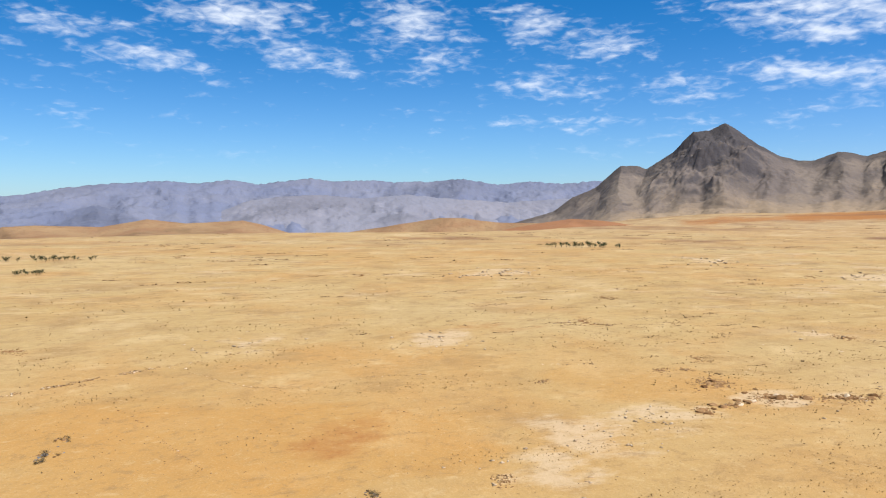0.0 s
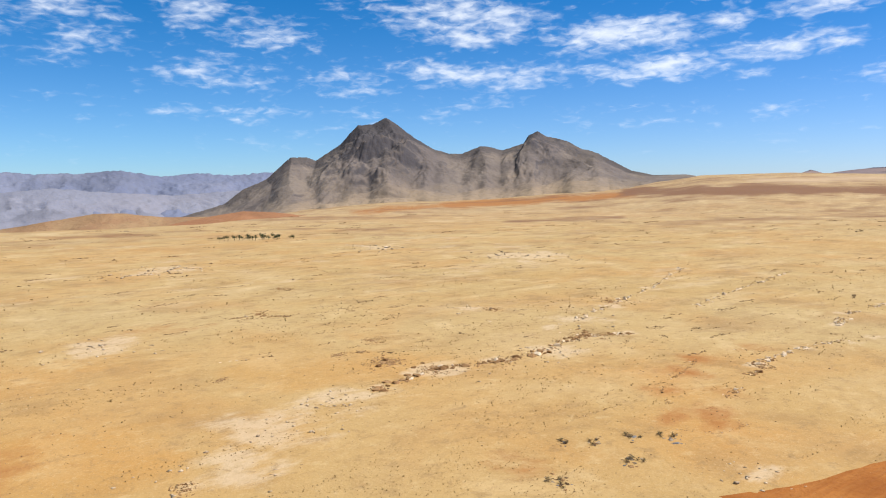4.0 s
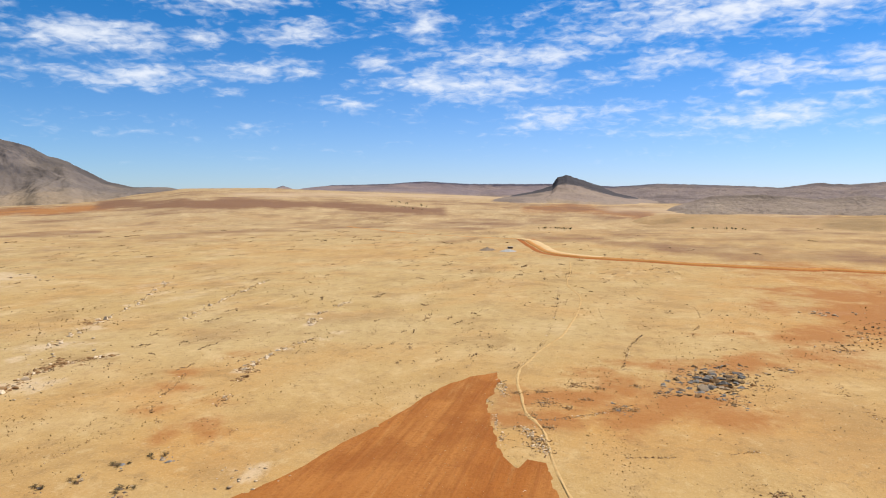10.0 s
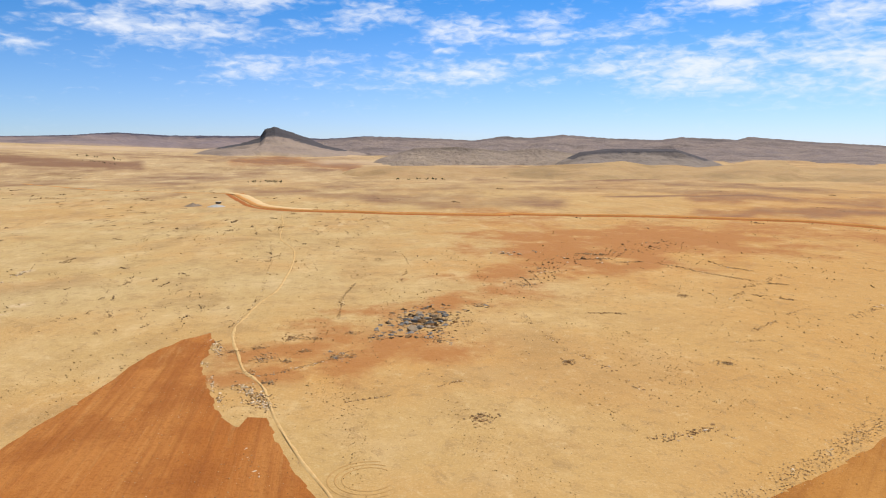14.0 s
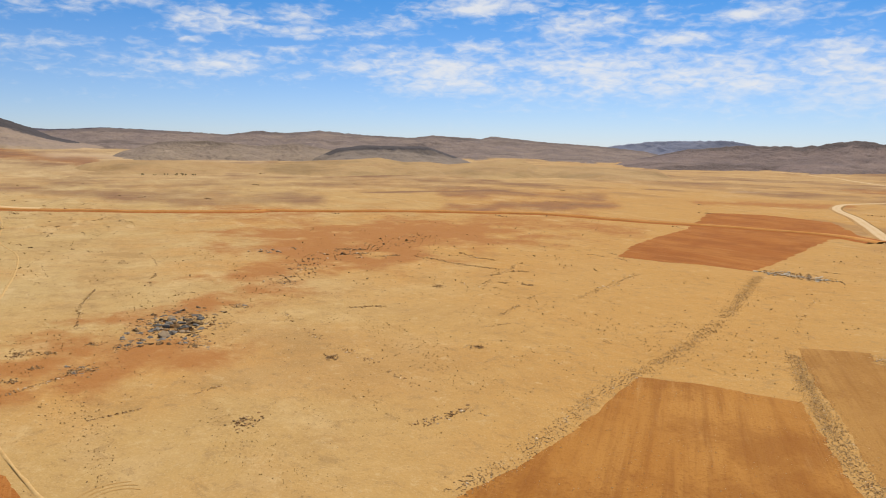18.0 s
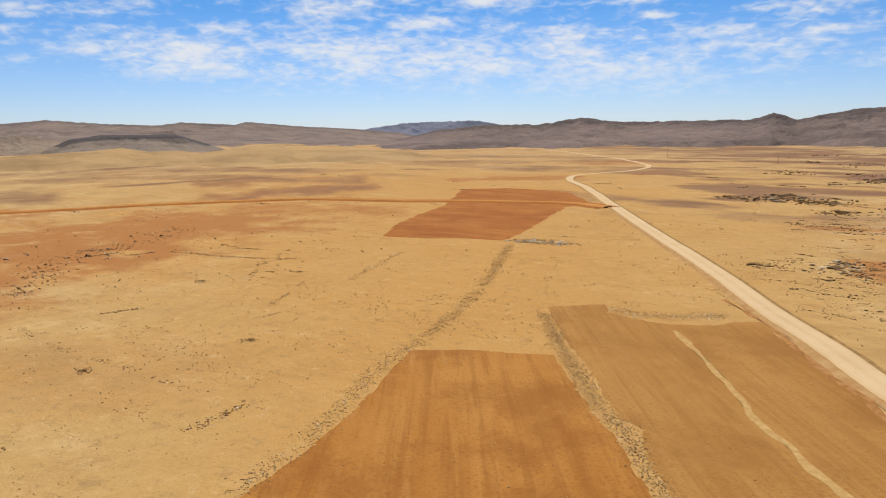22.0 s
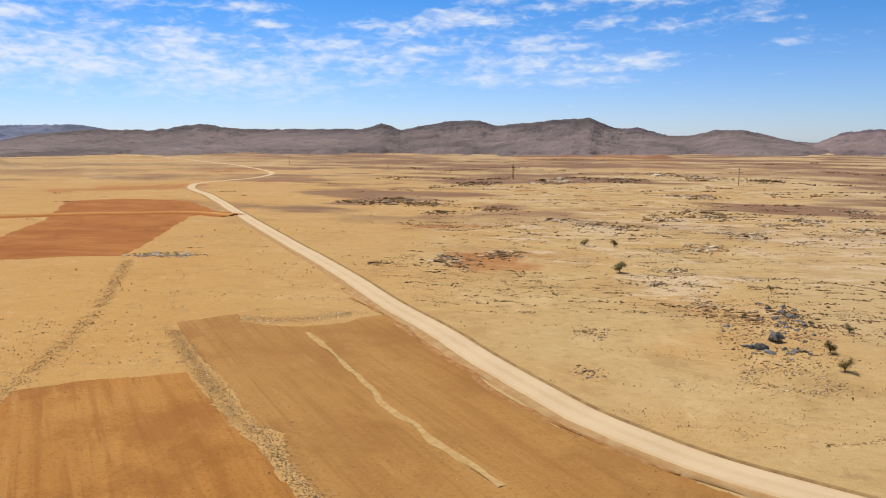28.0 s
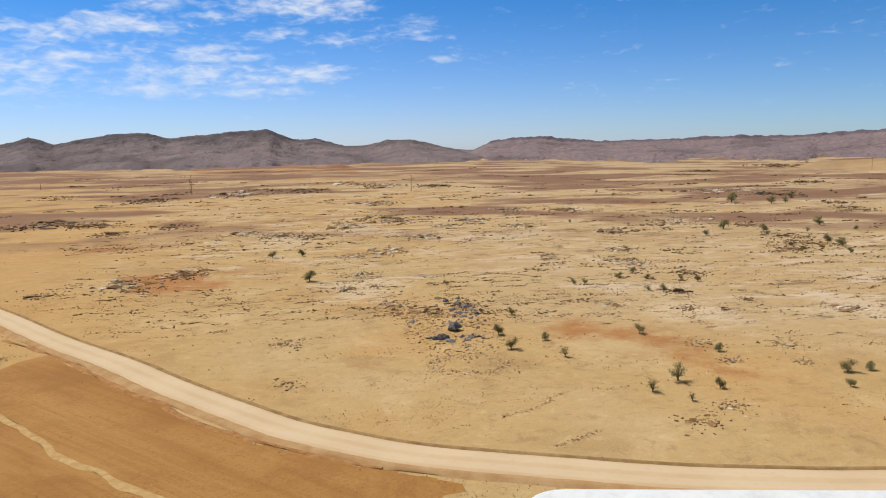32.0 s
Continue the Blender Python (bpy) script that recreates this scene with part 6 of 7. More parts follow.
for n, (x, y) in enumerate([(139.5, 45.6), (142.2, 41.6), (133.1, 34.1), (140.1, 31.9), (135.9, 25.2), (125.5, 38.8), (120.3, 33.6), (154.8, 24.6), (149.7, 31.3)]):
    outcrop(x, y, 1.5, "brown", 4400 + n, "small dark stones in rust-coloured soil", 13, 0.75, 0.8, rubble=40)
# the boulder hill with its stone ring
bx, by = BOULDER_HILL
hill_top = thing("boulder_hill", (bx, by, gz(bx, by)), "stony knoll of dark grey boulders with shrubs", "rocks")
rng = random.Random(77)
for x, y, size in BOULDERS:
    stone(hill_top, "blue" if size > 1.2 or rng.random() < 0.5 else "dark", x, y, size, rng, 0.12, "boulder", 1.15)
for k in range(110):
    a, d = rng.uniform(0, 6.28), 5.5 * math.sqrt(rng.random())
    hx, hy = ((bx - 1.0, by + 3.0), (bx - 2.5, by - 15.0), (bx + 7.0, by - 13.0))[(0, 1, 1, 2)[k % 4]]
    stone(hill_top, rng.choice(("grey", "dark", "blue", "brown")), hx + math.cos(a) * d, hy + math.sin(a) * d * 1.5, rng.uniform(0.7, 1.9) * rng.uniform(0.45, 1), rng, 0.15, "boulder")
spots = []
for _ in range(800):
    a, d = rng.uniform(0, 6.28), 13 * math.sqrt(rng.random())
    spots.append((bx + math.cos(a) * d * 0.85, by - 8 + math.sin(a) * d * 2.0))
me = joined("rubble", PEBBLES, [(x - bx, y - by, gz(x, y) - hill_top.location.z) for x, y in spots], [rng.uniform(0.18, 0.6) for _ in spots], [rng.uniform(0, 6.28) for _ in spots], RUBBLE)
tagged(part("rubble", me, hill_top), kind="stuff")
rx, ry = RING
ring = thing("stone_ring", (rx, ry, gz(rx, ry)), "low circular ring of rubble round bare soil", "stone ring")
for _ in range(130):
    a = rng.uniform(0, 6.28)
    d = rng.gauss(1, 0.13)
    stone(ring, rng.choice(("brown", "grey", "pale")), rx + math.cos(a) * 6.6 * d, ry + math.sin(a) * 5.4 * d, rng.uniform(0.22, 0.6), rng)
spots = [(math.cos(a) * 6.6 * d, math.sin(a) * 5.4 * d) for a, d in ((rng.uniform(0, 6.28), rng.gauss(1.05, 0.2)) for _ in range(420))]
me = joined("rubble", PEBBLES, [(x, y, gz(rx + x, ry + y) - ring.location.z) for x, y in spots], [rng.uniform(0.15, 0.4) for _ in spots], [rng.uniform(0, 6.28) for _ in spots], RUBBLE)
tagged(part("rubble", me, ring), kind="stuff")


# ---- scatter over the whole plain: loose stones, dry tufts, low scrub ----
KEEP_OFF = [RED_WEDGE, BROWN_NEAR, BROWN_ROADSIDE, RED_FAR]
road_course = smoothed(ROAD_LINE[:22], 3.0)


def tuft_arrays(seed, blades=6):
    rng = random.Random(seed)
    v, f = [], []
    for k in range(blades):
        a, w, h, lean = rng.uniform(0, 6.28), rng.uniform(0.25, 0.5), rng.uniform(0.35, 0.8), rng.uniform(0.2, 0.7)
        c, s = math.cos(a), math.sin(a)
        b = len(v)
        v += [(-s * w / 2 - c * 0.1, c * w / 2 - s * 0.1, -0.03), (s * w / 2 - c * 0.1, -c * w / 2 - s * 0.1, -0.03), (c * lean, s * lean, h * 0.7), (c * lean * 0.5 + s * 0.2, s * lean * 0.5 - c * 0.2, h)]
        f += [(b, b + 1, b + 2), (b, b + 2, b + 3)]
    return np.array(v), np.array(f)


def sow(count, seed, az_from, az_to, dip_from, dip_to, clump, streak):
    """Places over a sector of the plain, thicker in noise-shaped patches and streaks."""
    rng = np.random.default_rng(seed)
    az, dip = np.radians(rng.uniform(az_to, az_from, count)), np.radians(dip_from + (dip_to - dip_from) * rng.random(count))
    r = EYE / np.tan(dip)
    x, y = -np.sin(az) * r, np.cos(az) * r
    d = 0.3 * fbm(x / 40, y / 40, 4, seed) + 0.7 * fbm((x * 0.97 + y * 0.24) / 48, (y * 0.97 - x * 0.24) / 8, 4, seed + 5)
    ok = d + rng.uniform(-streak, streak, count) > clump
    for poly in KEEP_OFF:
        ok &= ~inside(x, y, poly)
    near = np.full(count, 1e9)
    for px, py in road_course:
        near = np.minimum(near, (x - px) ** 2 + (y - py) ** 2)
    ok &= near > 16
    x, y = x[ok], y[ok]
    return x, y, ground_z(x, y), np.hypot(x, y), rng


TUFTS = [tuft_arrays(k) for k in range(8)]
x, y, z, r, rng = sow(90000, 201, 30, -216, 5.0, 27.5, 0.59, 0.04)
me = joined("dry_grass_tufts", TUFTS, np.stack([x, y, z], 1), (0.1 + 0.42 * rng.random(len(x)) ** 3) * np.clip(r / 200, 0.4, 1.4), rng.uniform(0, 6.28, len(x)), TUFT)
tagged(new("dry_grass_tufts", me), "sparse dry brown grass tufts over the plain", "grass", kind="stuff")
x, y, z, r, rng = sow(44000, 301, 30, -216, 5.5, 27.5, 0.62, 0.03)
me = joined("loose_stones", PEBBLES, np.stack([x, y, z], 1), (0.08 + 0.36 * rng.random(len(x)) ** 3) * np.clip(r / 190, 0.45, 1.6), rng.uniform(0, 6.28, len(x)), RUBBLE)
tagged(new("loose_stones", me), "loose brown and pale stones scattered on the plain", "stones", kind="stuff")
x, y, z, r, rng = sow(9000, 601, 30, -150, 5.0, 24, 0.5, 0.2)
me = joined("small_dark_stones", PEBBLES, np.stack([x, y, z], 1), (0.12 + 0.4 * rng.random(len(x)) ** 2.5) * np.clip(r / 170, 0.6, 1.5), rng.uniform(0, 6.28, len(x)), BEDROCK)
tagged(new("small_dark_stones", me), "small dark stones strewn thinly over the sand", "stones", kind="stuff")
x, y, z, r, rng = sow(10000, 501, 30, -216, 4.0, 19, 0.64, 0.025)
me = joined("low_scrub", TUFTS, np.stack([x, y, z], 1), rng.uniform(0.15, 0.45, len(x)) * np.clip(r / 180, 0.8, 1.6), rng.uniform(0, 6.28, len(x)), SCRUB)
tagged(new("low_scrub", me), "low dark thorn scrub dotted over the plain", "scrub", kind="stuff")


def rock_beds(name, count, az_from, az_to, dip_from, dip_to, seed, label, bar=0.5, big=1.0, lone=0.0):
    """Low broken rock beds along the strike: short tight bands of blocks with rubble, one joined mesh."""
    rng = random.Random(seed)
    spots, sizes, turns = [], [], []
    made = 0
    while made < count:
        az, r = radians(rng.uniform(az_to, az_from)), EYE / math.tan(radians(rng.uniform(dip_from, dip_to)))
        cx, cy = -math.sin(az) * r, math.cos(az) * r
        if float(fbm((cx * 0.97 + cy * 0.24) / 120, (cy * 0.97 - cx * 0.24) / 45, 4, seed)) < bar + rng.uniform(-0.03, 0.03):
            continue
        if any(inside(np.array([cx]), np.array([cy]), q)[0] for q in KEEP_OFF) or np.hypot(road_course[:, 0] - cx, road_course[:, 1] - cy).min() < 9:
            continue
        made += 1
        grow = min(2.0, max(0.75, r / 260)) * big
        way, span, deep = radians(rng.gauss(12, 14)), rng.uniform(1.0, 5.5) ** 1.15 * grow, rng.uniform(0.3, 1.3) * grow
        top = rng.uniform(0.45, 1.35) ** 1.3 * grow
        for k in range(rng.randint(8, 16) + int(span * 3.2 / grow)):
            t, w = rng.uniform(-1, 1) * span, rng.gauss(0, deep)
            x, y = cx + math.cos(way) * t - math.sin(way) * w, cy + math.sin(way) * t + math.cos(way) * w
            spots.append((x, y))
            sizes.append(top * (0.22 + 0.78 * rng.random() ** 2.2))
            turns.append(way + rng.gauss(0, 0.4))
    p = np.array(spots)
    near = np.full(len(p), 1e9)
    for px, py in road_course:
        near = np.minimum(near, np.hypot(p[:, 0] - px, p[:, 1] - py))
    clear = near > 4.5
    p, sizes, turns = p[clear], np.array(sizes)[clear], np.array(turns)[clear]
    me = joined(name, PEBBLES, np.c_[p, ground_z(p[:, 0], p[:, 1]) - 0.03], sizes, turns, BEDROCK)
    tagged(new(name, me), label, "stones", kind="stuff")


rock_beds("broken_rock_beds", 620, -150, -215, 3.0, 13.5, 911, "broken brown rock beds over the stony rise", 0.49)
rock_beds("broken_rock_beds", 1900, -152, -215, 3.0, 14, 961, "small brown stones in bands over the stony rise", 0.44, 0.55)
rock_beds("broken_rock_beds", 170, -150, -215, 1.7, 3.4, 921, "far brown rock beds below the hills", 0.47, 1.3)
rock_beds("broken_rock_beds", 330, 28, -72, 3.0, 13, 931, "thin broken rock beds over the pale plain", 0.52, 0.75)
rock_beds("broken_rock_beds", 480, 28, -84, 2.4, 6.5, 945, "small dark stones in thin bands over the pale plain", 0.46, 0.5)
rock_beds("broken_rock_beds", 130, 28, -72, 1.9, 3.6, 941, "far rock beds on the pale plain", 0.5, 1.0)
rock_beds("broken_rock_beds", 90, -72, -150, 1.9, 9, 951, "scattered low rock beds on ochre ground", 0.5, 0.7)
rock_beds("broken_rock_beds", 70, -72, -150, 4, 16, 971, "few small stones on ochre ground", 0.5, 0.38)


for name, poly, count, seed in (("field_clods", KEEP_OFF[0], 900, 1), ("field_clods", KEEP_OFF[1], 1300, 2), ("field_clods", KEEP_OFF[2], 1500, 3)):
    rng = np.random.default_rng(seed)
    q = np.array(poly)
    x, y = rng.uniform(q[:, 0].min(), q[:, 0].max(), count * 3), rng.uniform(q[:, 1].min(), q[:, 1].max(), count * 3)
    ok = inside(x, y, poly) & (fbm(x / 9, y / 9, 4, seed) > 0.5)
    x, y = x[ok], y[ok]
    me = joined(name, PEBBLES, np.stack([x, y, ground_z(x, y) + 0.06], 1), 0.07 + 0.22 * rng.random(len(x)) ** 3, rng.uniform(0, 6.28, len(x)), RUBBLE)
    tagged(new(name, me), "pale stones and clods scattered on the ploughed soil", "stones", kind="stuff")
spots, rng = [], np.random.default_rng(701)
for cx, cy, size, _ in PALE:
    n = int(24 + size * 4)
    spots.append(np.stack([cx + rng.normal(0, size * 0.6, n), cy + rng.normal(0, size * 0.6, n), np.full(n, math.hypot(cx, cy))], 1))
spots = np.concatenate(spots)
keep = fbm(spots[:, 0] / 7, spots[:, 1] / 5, 3, 83) > 0.48
spots = spots[keep]
me = joined("bare_rock_slabs", SLABS, np.c_[spots[:, :2], ground_z(spots[:, 0], spots[:, 1]) - 0.04], (0.2 + 1.1 * rng.random(len(spots)) ** 2.5) * np.clip(spots[:, 2] / 170, 0.8, 2.4), rng.normal(0.2, 0.7, len(spots)), PALESTONE)
tagged(new("bare_rock_slabs", me), "flat pale rock slabs bared by wind on the plain", "stones", kind="stuff")


# ---- ledges: short broken rock steps on the far plain ----
rng = random.Random(808)
made = 0
while made < 70:
    east = made < 24
    az = radians(rng.uniform(-214, -158) if east else rng.uniform(-60, 26))
    r = EYE / math.tan(radians(rng.uniform(3.0, 10.5) if east else rng.uniform(4.5, 13)))
    lx, ly = -math.sin(az) * r, math.cos(az) * r
    if float(fbm(lx / 60, ly / 60, 3, 7)) < 0.48:
        continue
    made += 1
    kind = rng.choice(("brown", "grey", "pale") if east else ("brown", "pale", "pale"))
    head = thing("rock_ledge", (lx, ly, gz(lx, ly)), {"brown": "short broken ledge of brown rock", "grey": "short dark grey rock ledge", "pale": "short pale rock ledge"}[kind], "rocks", "rock ledges")
    way = radians(rng.gauss(14, 14))
    span = rng.uniform(2.5, 7.5) * max(1, r / 260)
    for k in range(rng.randint(8, 14)):
        t = rng.uniform(-span, span)
        stone(head, kind, lx + math.cos(way) * t + rng.gauss(0, 0.5), ly + math.sin(way) * t + rng.gauss(0, 0.5), rng.uniform(0.5, 1.7) * max(1, r / 280), rng, 0.25, "stone", 0.55)


# ---- trees and shrubs ----
def tube(bm, path, radii, sides=6):
    rings = []
    for k, (p, r) in enumerate(zip(path, radii)):
        d = (Vector(path[min(k + 1, len(path) - 1)]) - Vector(path[max(k - 1, 0)])).normalized()
        a = d.orthogonal().normalized()
        b = d.cross(a)
        rings.append([bm.verts.new(Vector(p) + (a * math.cos(t) + b * math.sin(t)) * r) for t in (6.2832 * q / sides for q in range(sides))])
    for lo, hi in zip(rings, rings[1:]):
        for q in range(sides):
            bm.faces.new((lo[q], lo[(q + 1) % sides], hi[(q + 1) % sides], hi[q]))
    bm.faces.new(rings[-1])
    return bm


def leaf_cloud(seed, hubs, count, size):
    """Many small bent leaves gathered round the twig ends."""
    rng = random.Random(seed)
    v, f = [], []
    for _ in range(count):
        c, spread = rng.choice(hubs)
        p = Vector(c) + Vector((rng.gauss(0, spread), rng.gauss(0, spread), rng.gauss(0, spread * 0.7)))
        a = Vector((rng.gauss(0, 1), rng.gauss(0, 1), rng.gauss(0, 0.6))).normalized() * size * rng.uniform(0.6, 1.4)
        b = a.orthogonal().normalized() * size * rng.uniform(0.3, 0.6)
        n = len(v)
        v += [tuple(p - a), tuple(p + b), tuple(p + a), tuple(p - b + Vector((0, 0, size * 0.3)))]
        f += [(n, n + 1, n + 2), (n, n + 2, n + 3)]
    return np.array(v), np.array(f)


def tree(name, seed, spread, leaves, size, label, category, leaf, bare=0.0):
    """A small many-stemmed dryland tree one metre high; copies are scaled."""
    rng = random.Random(seed)
    head = thing(name, (0, 0, -500), label, category, "trees and shrubs on the plain")
    fork = Vector((rng.uniform(-0.03, 0.03), rng.uniform(-0.03, 0.03), 0.12))
    part("trunk", tube(bmesh.new(), [(0, 0, -0.05), fork * 0.5, fork], [0.05, 0.04, 0.034]), head, "", BARK)
    hubs = []
    for k in range(rng.randint(7, 9)):
        a = 6.28 * k / 8 + rng.uniform(-0.4, 0.4)
        d, h = rng.uniform(0.12, 0.42) * spread, rng.uniform(0.3, 0.84)
        tip = Vector((math.cos(a) * d, math.sin(a) * d, h))
        mid = fork.lerp(tip, 0.5) + Vector((0, 0, 0.05))
        part("limb", tube(bmesh.new(), [fork, mid, tip], [0.026, 0.018, 0.007], 5), head, "", BARK)
        hubs += [(tip, 0.095 * spread), (fork.lerp(tip, 0.66) + Vector((rng.gauss(0, 0.08), rng.gauss(0, 0.08), 0.02)), 0.09 * spread)]
    v, f = leaf_cloud(seed, hubs, leaves, size)
    part("crown", mesh_from("crown", v, f, leaf, False), head)
    return head


MODELS = [tree("dryland_tree", 1, 1.0, 1900, 0.034, "small grey-green dryland tree with open crown", "tree", LEAF),
          tree("dryland_tree", 2, 1.15, 1700, 0.035, "small grey-green dryland tree with wide crown", "tree", LEAF),
          tree("dryland_tree", 3, 0.95, 800, 0.032, "sparse grey-green dryland tree showing bare limbs", "tree", LEAF),
          tree("thorn_shrub", 4, 1.35, 520, 0.045, "low dark grey thorn shrub", "shrub", SCRUB)]


def plant(model, x, y, high, rng, wide=1.0):
    return copy_thing(MODELS[model], Matrix.LocRotScale((x, y, gz(x, y)), Euler((0, 0, rng.uniform(0, 6.28))), (high * wide * rng.uniform(0.9, 1.2), high * wide * rng.uniform(0.9, 1.2), high)))


# tree places and heights
TREES = [(41.6, -214.3, 5.2), (64.4, -263.2, 3.9), (53.9, -266.1, 3.9), (-12.3, -138.2, 3.6), (-10.6, -149.5, 3.6), (-15, -167.3, 2.7),
    (-21.9, -132.3, 3.3), (-40.3, -148.4, 3.2), (-32.7, -112.2, 3.5), (-38.5, -117.5, 4.9), (-44.1, -113.5, 2.8), (-37.6, -107.8, 2.1),
    (-51.6, -134.2, 2.6), (-39.3, -203.8, 2.3), (-36, -203.3, 2.6), (-50.8, -211.6, 2.8), (-57.1, -219.6, 2.9), (-58.5, -209, 2.4),
    (-58, -190.8, 3.2), (-54.5, -192.7, 1.9), (-71.7, -204.2, 2.8), (-68.1, -208.1, 2.1), (-124.9, -325, 6.6), (-110.7, -306.4, 3.6),
    (-138.6, -314.3, 5.4), (-172.4, -333.3, 5.9), (-184.6, -467.7, 9.9), (-202.3, -450, 7), (-213.9, -456.2, 5.5), (-231.4, -485.7, 6.7)]
TREES_FAR = [(-146.6, -276.3, 4.9), (-146.9, -266.8, 4.8), (-141, -250.4, 3.2), (-127.1, -256.3, 3.2), (-128.4, -267.7, 2.8), (-68.7, -120.7, 3.2),
    (-73, -121.4, 2.5), (-65.1, -113.2, 2.1), (-19.8, -144.4, 2.6), (0.4, -205.9, 2)]
rng = random.Random(5)
for _ in range(16):
    az, far_off = radians(rng.uniform(-214, -186)), rng.uniform(210, 620)
    x, y = -math.sin(az) * far_off, math.cos(az) * far_off
    if float(fbm(x / 80, y / 80, 3, 19)) > 0.45:
        plant(rng.choice((0, 1, 2)), x, y, rng.uniform(1.6, 3.4), rng, 1.1)
for n, (x, y, h) in enumerate(TREES + TREES_FAR):
    plant(2 if n in (6, 8, 9, 11) else n % 2, x, y, h * 0.74, rng, 1.0)
for x, y, r in SCRUB_SPOTS:
    for k in range(2 + int(r)):
        plant(3, x + rng.gauss(0, r * 0.4), y + rng.gauss(0, r * 0.5), rng.uniform(0.5, 1.0) * (0.5 + r * 0.14), rng, 1.5)
    outcrop(x, y, r * 0.8, "grey", int(x * 5 + y), "small dark stone heap under dry shrubs", 16, 1.5, 0.95)
for m in MODELS:
    for o in (m, *m.children_recursive):
        bpy.data.objects.remove(o)


def far_trees(a, b, count, seed, low, high, label):
    rng = random.Random(seed)
    shapes = []
    for k in range(4):
        hubs = [((rng.gauss(0, 0.18), rng.gauss(0, 0.18), rng.uniform(0.45, 0.85)), 0.15) for _ in range(5)]
        shapes.append(leaf_cloud(seed + k, hubs, 110, 0.09))
    for _ in range(count):
        t = rng.random()
        x, y = a[0] + (b[0] - a[0]) * t + rng.gauss(0, 4), a[1] + (b[1] - a[1]) * t + rng.gauss(0, 4)
        h = rng.uniform(low, high) * 0.62
        head = thing("far_tree", (x, y, gz(x, y)), label, "tree", "far tree rows")
        v, f = rng.choice(shapes)
        part("crown", mesh_from("crown", v * h, f, PALMLEAF, False), head)
        part("trunk", tube(bmesh.new(), [(0, 0, -0.3), (0.05 * h, 0, 0.3 * h), (0.02 * h, 0, 0.6 * h)], [0.05 * h, 0.035 * h, 0.02 * h], 5), head, "", BARK)


far_trees((100.4, 588.2), (149.8, 573.3), 26, 0, 4, 8, 'dark green far tree in a row')
far_trees((-270.7, 457.3), (-210.4, 472.3), 26, 1, 3, 6, 'dark green far tree in a row')
far_trees((-223.3, 376.7), (-202.7, 381.7), 12, 2, 3, 5, 'dark green far tree in a row')
far_trees((890.7, 262.9), (885.5, 220.0), 14, 3, 4, 7, 'dark green far tree in a row')
far_trees((1516.2, 805.0), (1407.9, 672.4), 10, 4, 5, 9, 'dark green far tree in a row')
far_trees((1024.7, 94.7), (1013.6, 26.7), 16, 5, 3, 6, 'dark green far tree in a row')
far_trees((1359.5, 722.2), (1282.4, 612.7), 10, 6, 4, 7, 'dark green far tree in a row')


# ---- power poles, hut, gravel heaps ----
def power_pole(x, y, high, seed):
    rng = random.Random(seed)
    head = thing("power_pole", (x, y, gz(x, y)), "thin weathered wooden power pole with crossarm", "power pole", "power line")
    part("post", tube(bmesh.new(), [(0, 0, -0.5), (0, 0, high * 0.5), (0, 0, high)], [0.24, 0.20, 0.15], 8), head, "", WOOD)
    arm = part("crossarm", tube(bmesh.new(), [(-1.3, 0, high * 0.93), (0, 0.12, high * 0.93), (1.3, 0, high * 0.93)], [0.10, 0.11, 0.10], 6), head, "", WOOD)
    for dx in (-1.15, 0.0, 1.15):
        part("insulator", tube(bmesh.new(), [(dx, 0, high * 0.93 + 0.08), (dx, 0, high * 0.93 + 0.25), (dx, 0, high * 0.93 + 0.42)], [0.05, 0.11, 0.05], 6), arm, "pale ceramic insulator", PLASTER)
    head.rotation_euler = (0, 0, rng.uniform(0, 3))


power_pole(437.7, -781.3, 9.3, 0)
power_pole(242.8, -687.2, 13.5, 1)
power_pole(31.0, -649.3, 14.5, 2)
power_pole(-531.4, -908.2, 18.0, 3)
power_pole(225.8, -642.6, 18.0, 4)
power_pole(678.4, -905.6, 16.8, 5)


def box(size, bevel, centre=(0, 0, 0)):
    bm = bmesh.new()
    bmesh.ops.create_cube(bm, size=1.0)
    for v in bm.verts:
        v.co = Vector((v.co.x * size[0] + centre[0], v.co.y * size[1] + centre[1], v.co.z * size[2] + centre[2]))
    bmesh.ops.bevel(bm, geom=[e for e in bm.edges if abs(e.verts[0].co.z - e.verts[1].co.z) < 0.01], offset=bevel, segments=4, affect="EDGES")
    return bm


hut = thing("hut", (542.3, 185.6, gz(542.3, 185.6)), "small dark stone hut with a pale flat roof", "hut")
part("wall", box((2.4, 3.6, 1.5), 0.08, (0, 0, 0.65)), hut, "", DARKWALL)
part("roof", box((2.9, 4.2, 0.22), 0.06, (0, 0, 1.5)), hut, "pale flat roof", PLASTER)


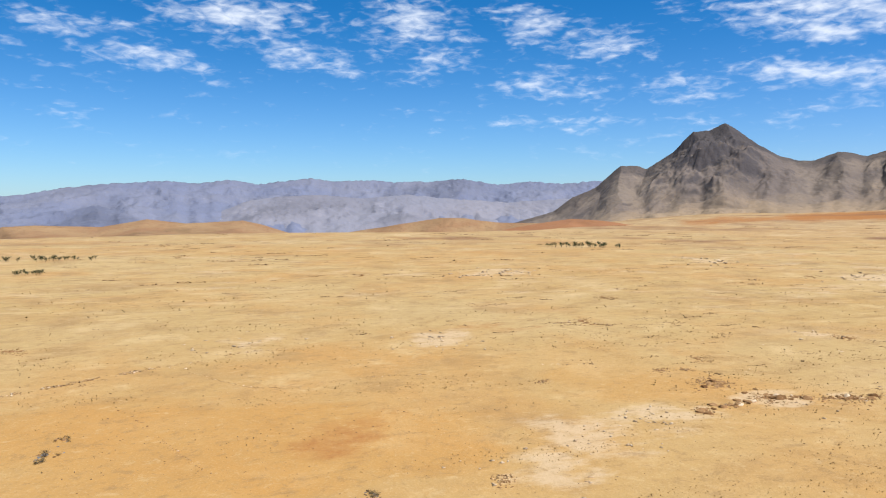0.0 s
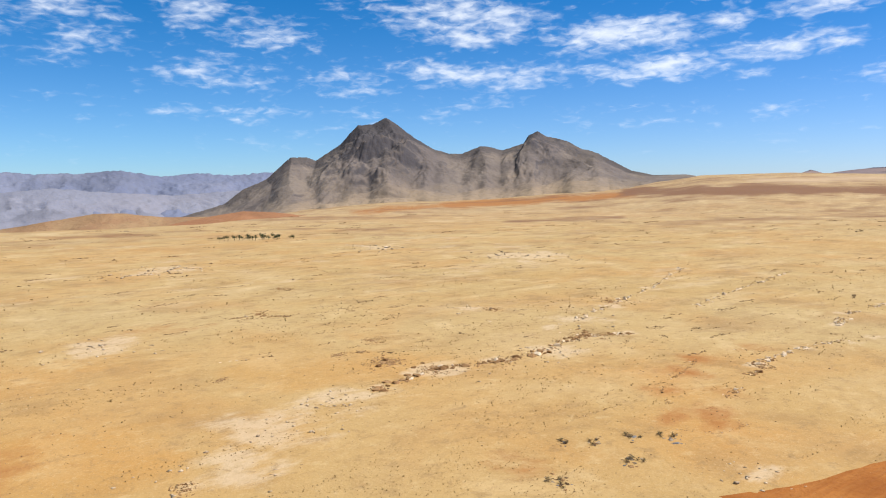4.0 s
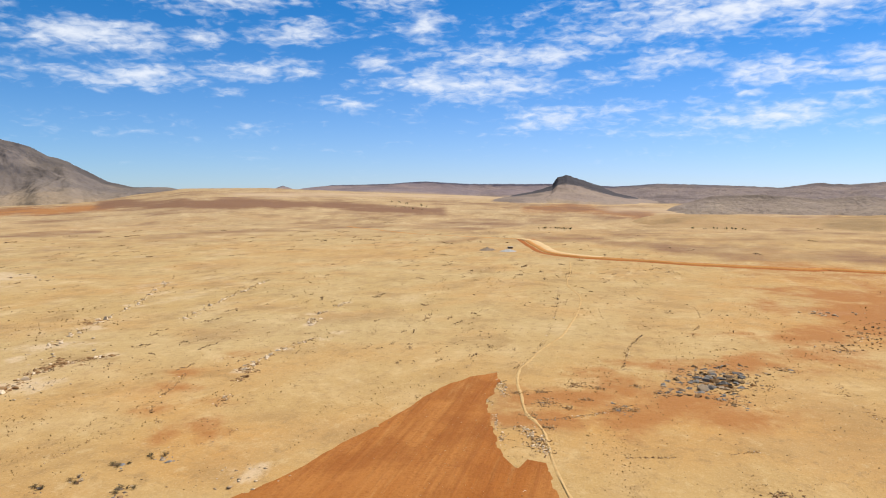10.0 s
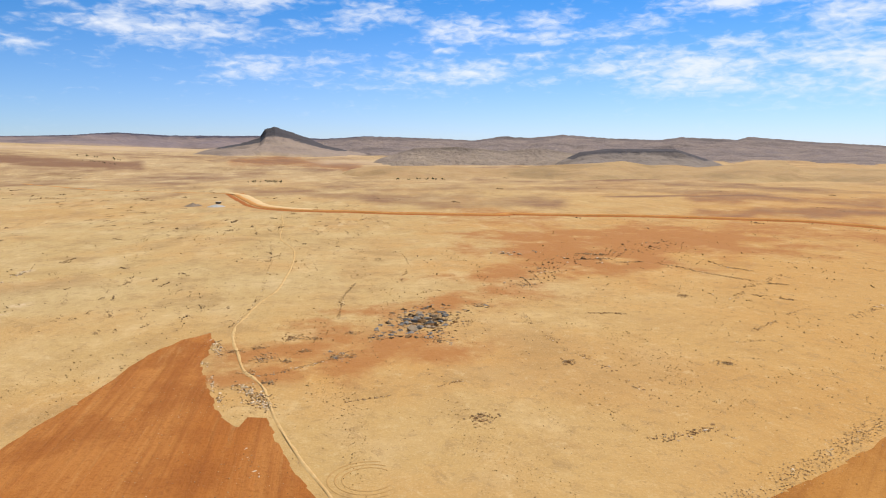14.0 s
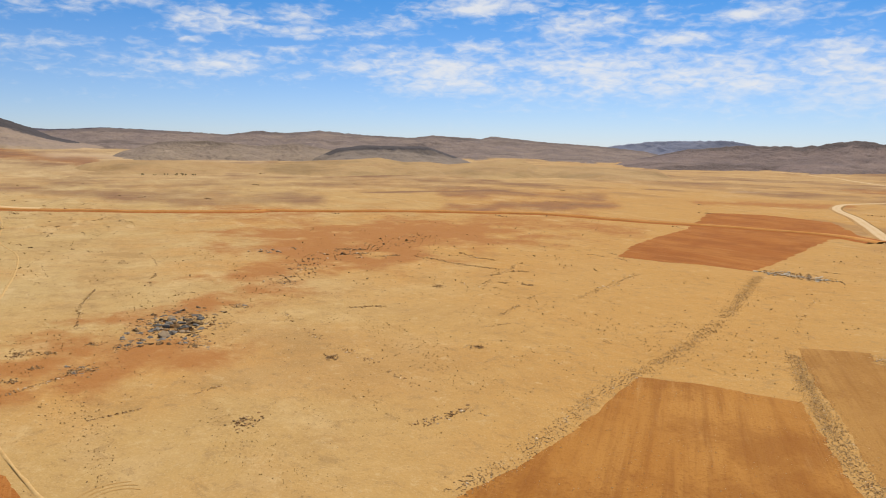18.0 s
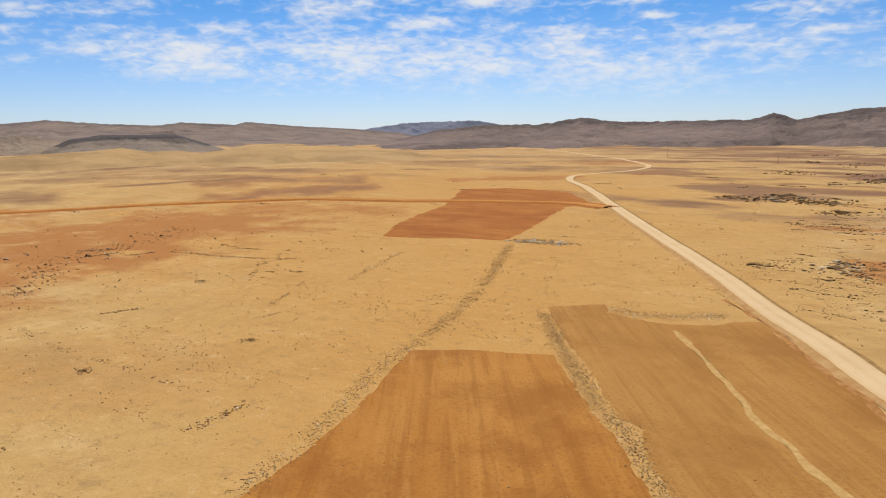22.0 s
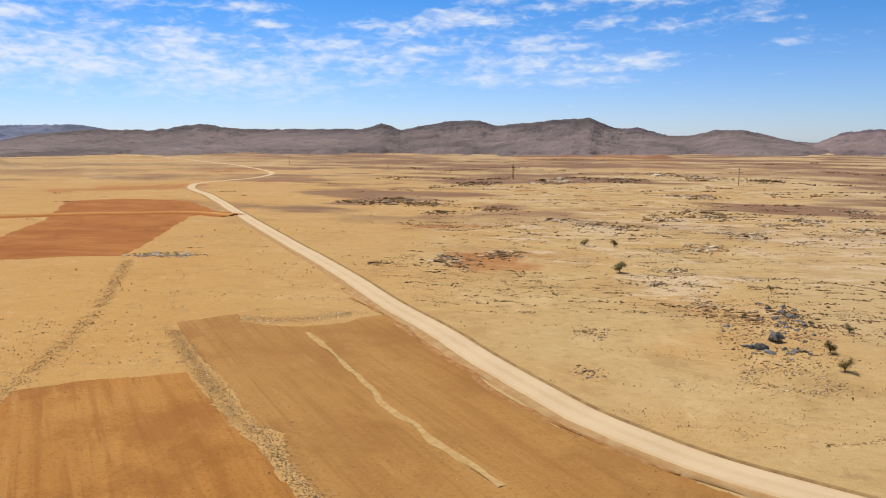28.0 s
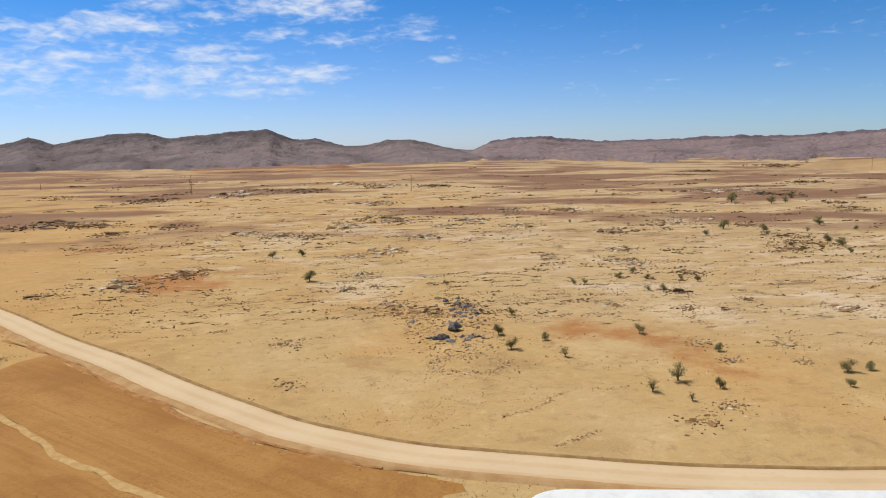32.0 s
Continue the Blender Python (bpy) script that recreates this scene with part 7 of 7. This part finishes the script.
def heap(x, y, wide, deep, high, material, label, seed):
    a, u = np.meshgrid(np.linspace(0, 2 * np.pi, 40)[:-1], np.linspace(0, 1, 12), indexing="xy")
    d = 1 + 0.25 * (fbm(np.cos(a) * 2 + seed, np.sin(a) * 2, 3, seed) - 0.5)
    px, py = x + np.cos(a) * u * wide * d, y + np.sin(a) * u * deep * d
    pz = ground_z(px, py) + high * (1 - u) ** 0.8 * (0.6 + 0.8 * fbm(px / 2, py / 2, 3, seed)) - 0.05 * u
    tagged(new("gravel_heap", grid_mesh("gravel_heap", np.stack([px, py, pz], -1)[::-1], material, True)), label, "gravel heap")


heap(513.4, 177.6, 9, 6, 1.5, GRAVEL, "spread heap of pale grey gravel", 3)
heap(518.2, 195.8, 9, 6, 1.9, GRAVELDARK, "low heap of brown gravel", 5)


def rounded_slab(size, corner, low, high, edge, centre):
    """A housing with rounded corners in plan and a softly rolled top edge."""
    bm = bmesh.new()

    def ring(inset, z):
        hx, hy, r = size[0] / 2 - inset, size[1] / 2 - inset, max(corner - inset, 0.02)
        pts = []
        for sx_, sy_, a0 in ((1, 1, 0), (-1, 1, 90), (-1, -1, 180), (1, -1, 270)):
            for k in range(7):
                a = radians(a0 + 15 * k)
                pts.append(bm.verts.new((centre[0] + sx_ * (hx - r) + math.cos(a) * r, centre[1] + sy_ * (hy - r) + math.sin(a) * r, z)))
        return pts

    rings = [ring(0.0, low)] + [ring(edge * (1 - math.cos(radians(a))), high - edge + edge * math.sin(radians(a))) for a in (0, 18, 36, 54, 72, 90)]
    for lo, hi in zip(rings, rings[1:]):
        for k in range(len(lo)):
            bm.faces.new((lo[k], lo[(k + 1) % len(lo)], hi[(k + 1) % len(lo)], hi[k]))
    bm.faces.new(rings[-1])
    bm.faces.new(rings[0][::-1])
    return bm


# ---- the white tower that carries the eye ----
tower = thing("white_tower", (0, 0, gz(0, 0)), "white enamelled steel tower with a rounded housing on top", "tower")
part("shaft", tube(bmesh.new(), [(-0.9, -0.9, -1), (-0.9, -0.9, 15), (-0.9, -0.9, 37.6)], [1.5, 1.25, 0.95], 28), tower, "", WHITE)
bm = rounded_slab((2.6, 2.5), 0.16, 37.7 - gz(0, 0), 38.9 - gz(0, 0), 0.06, (-1.41, -1.0))
housing = part("housing", bm, tower, "white rounded housing roof", WHITE)
housing.rotation_euler = (0, 0, radians(-2.5))
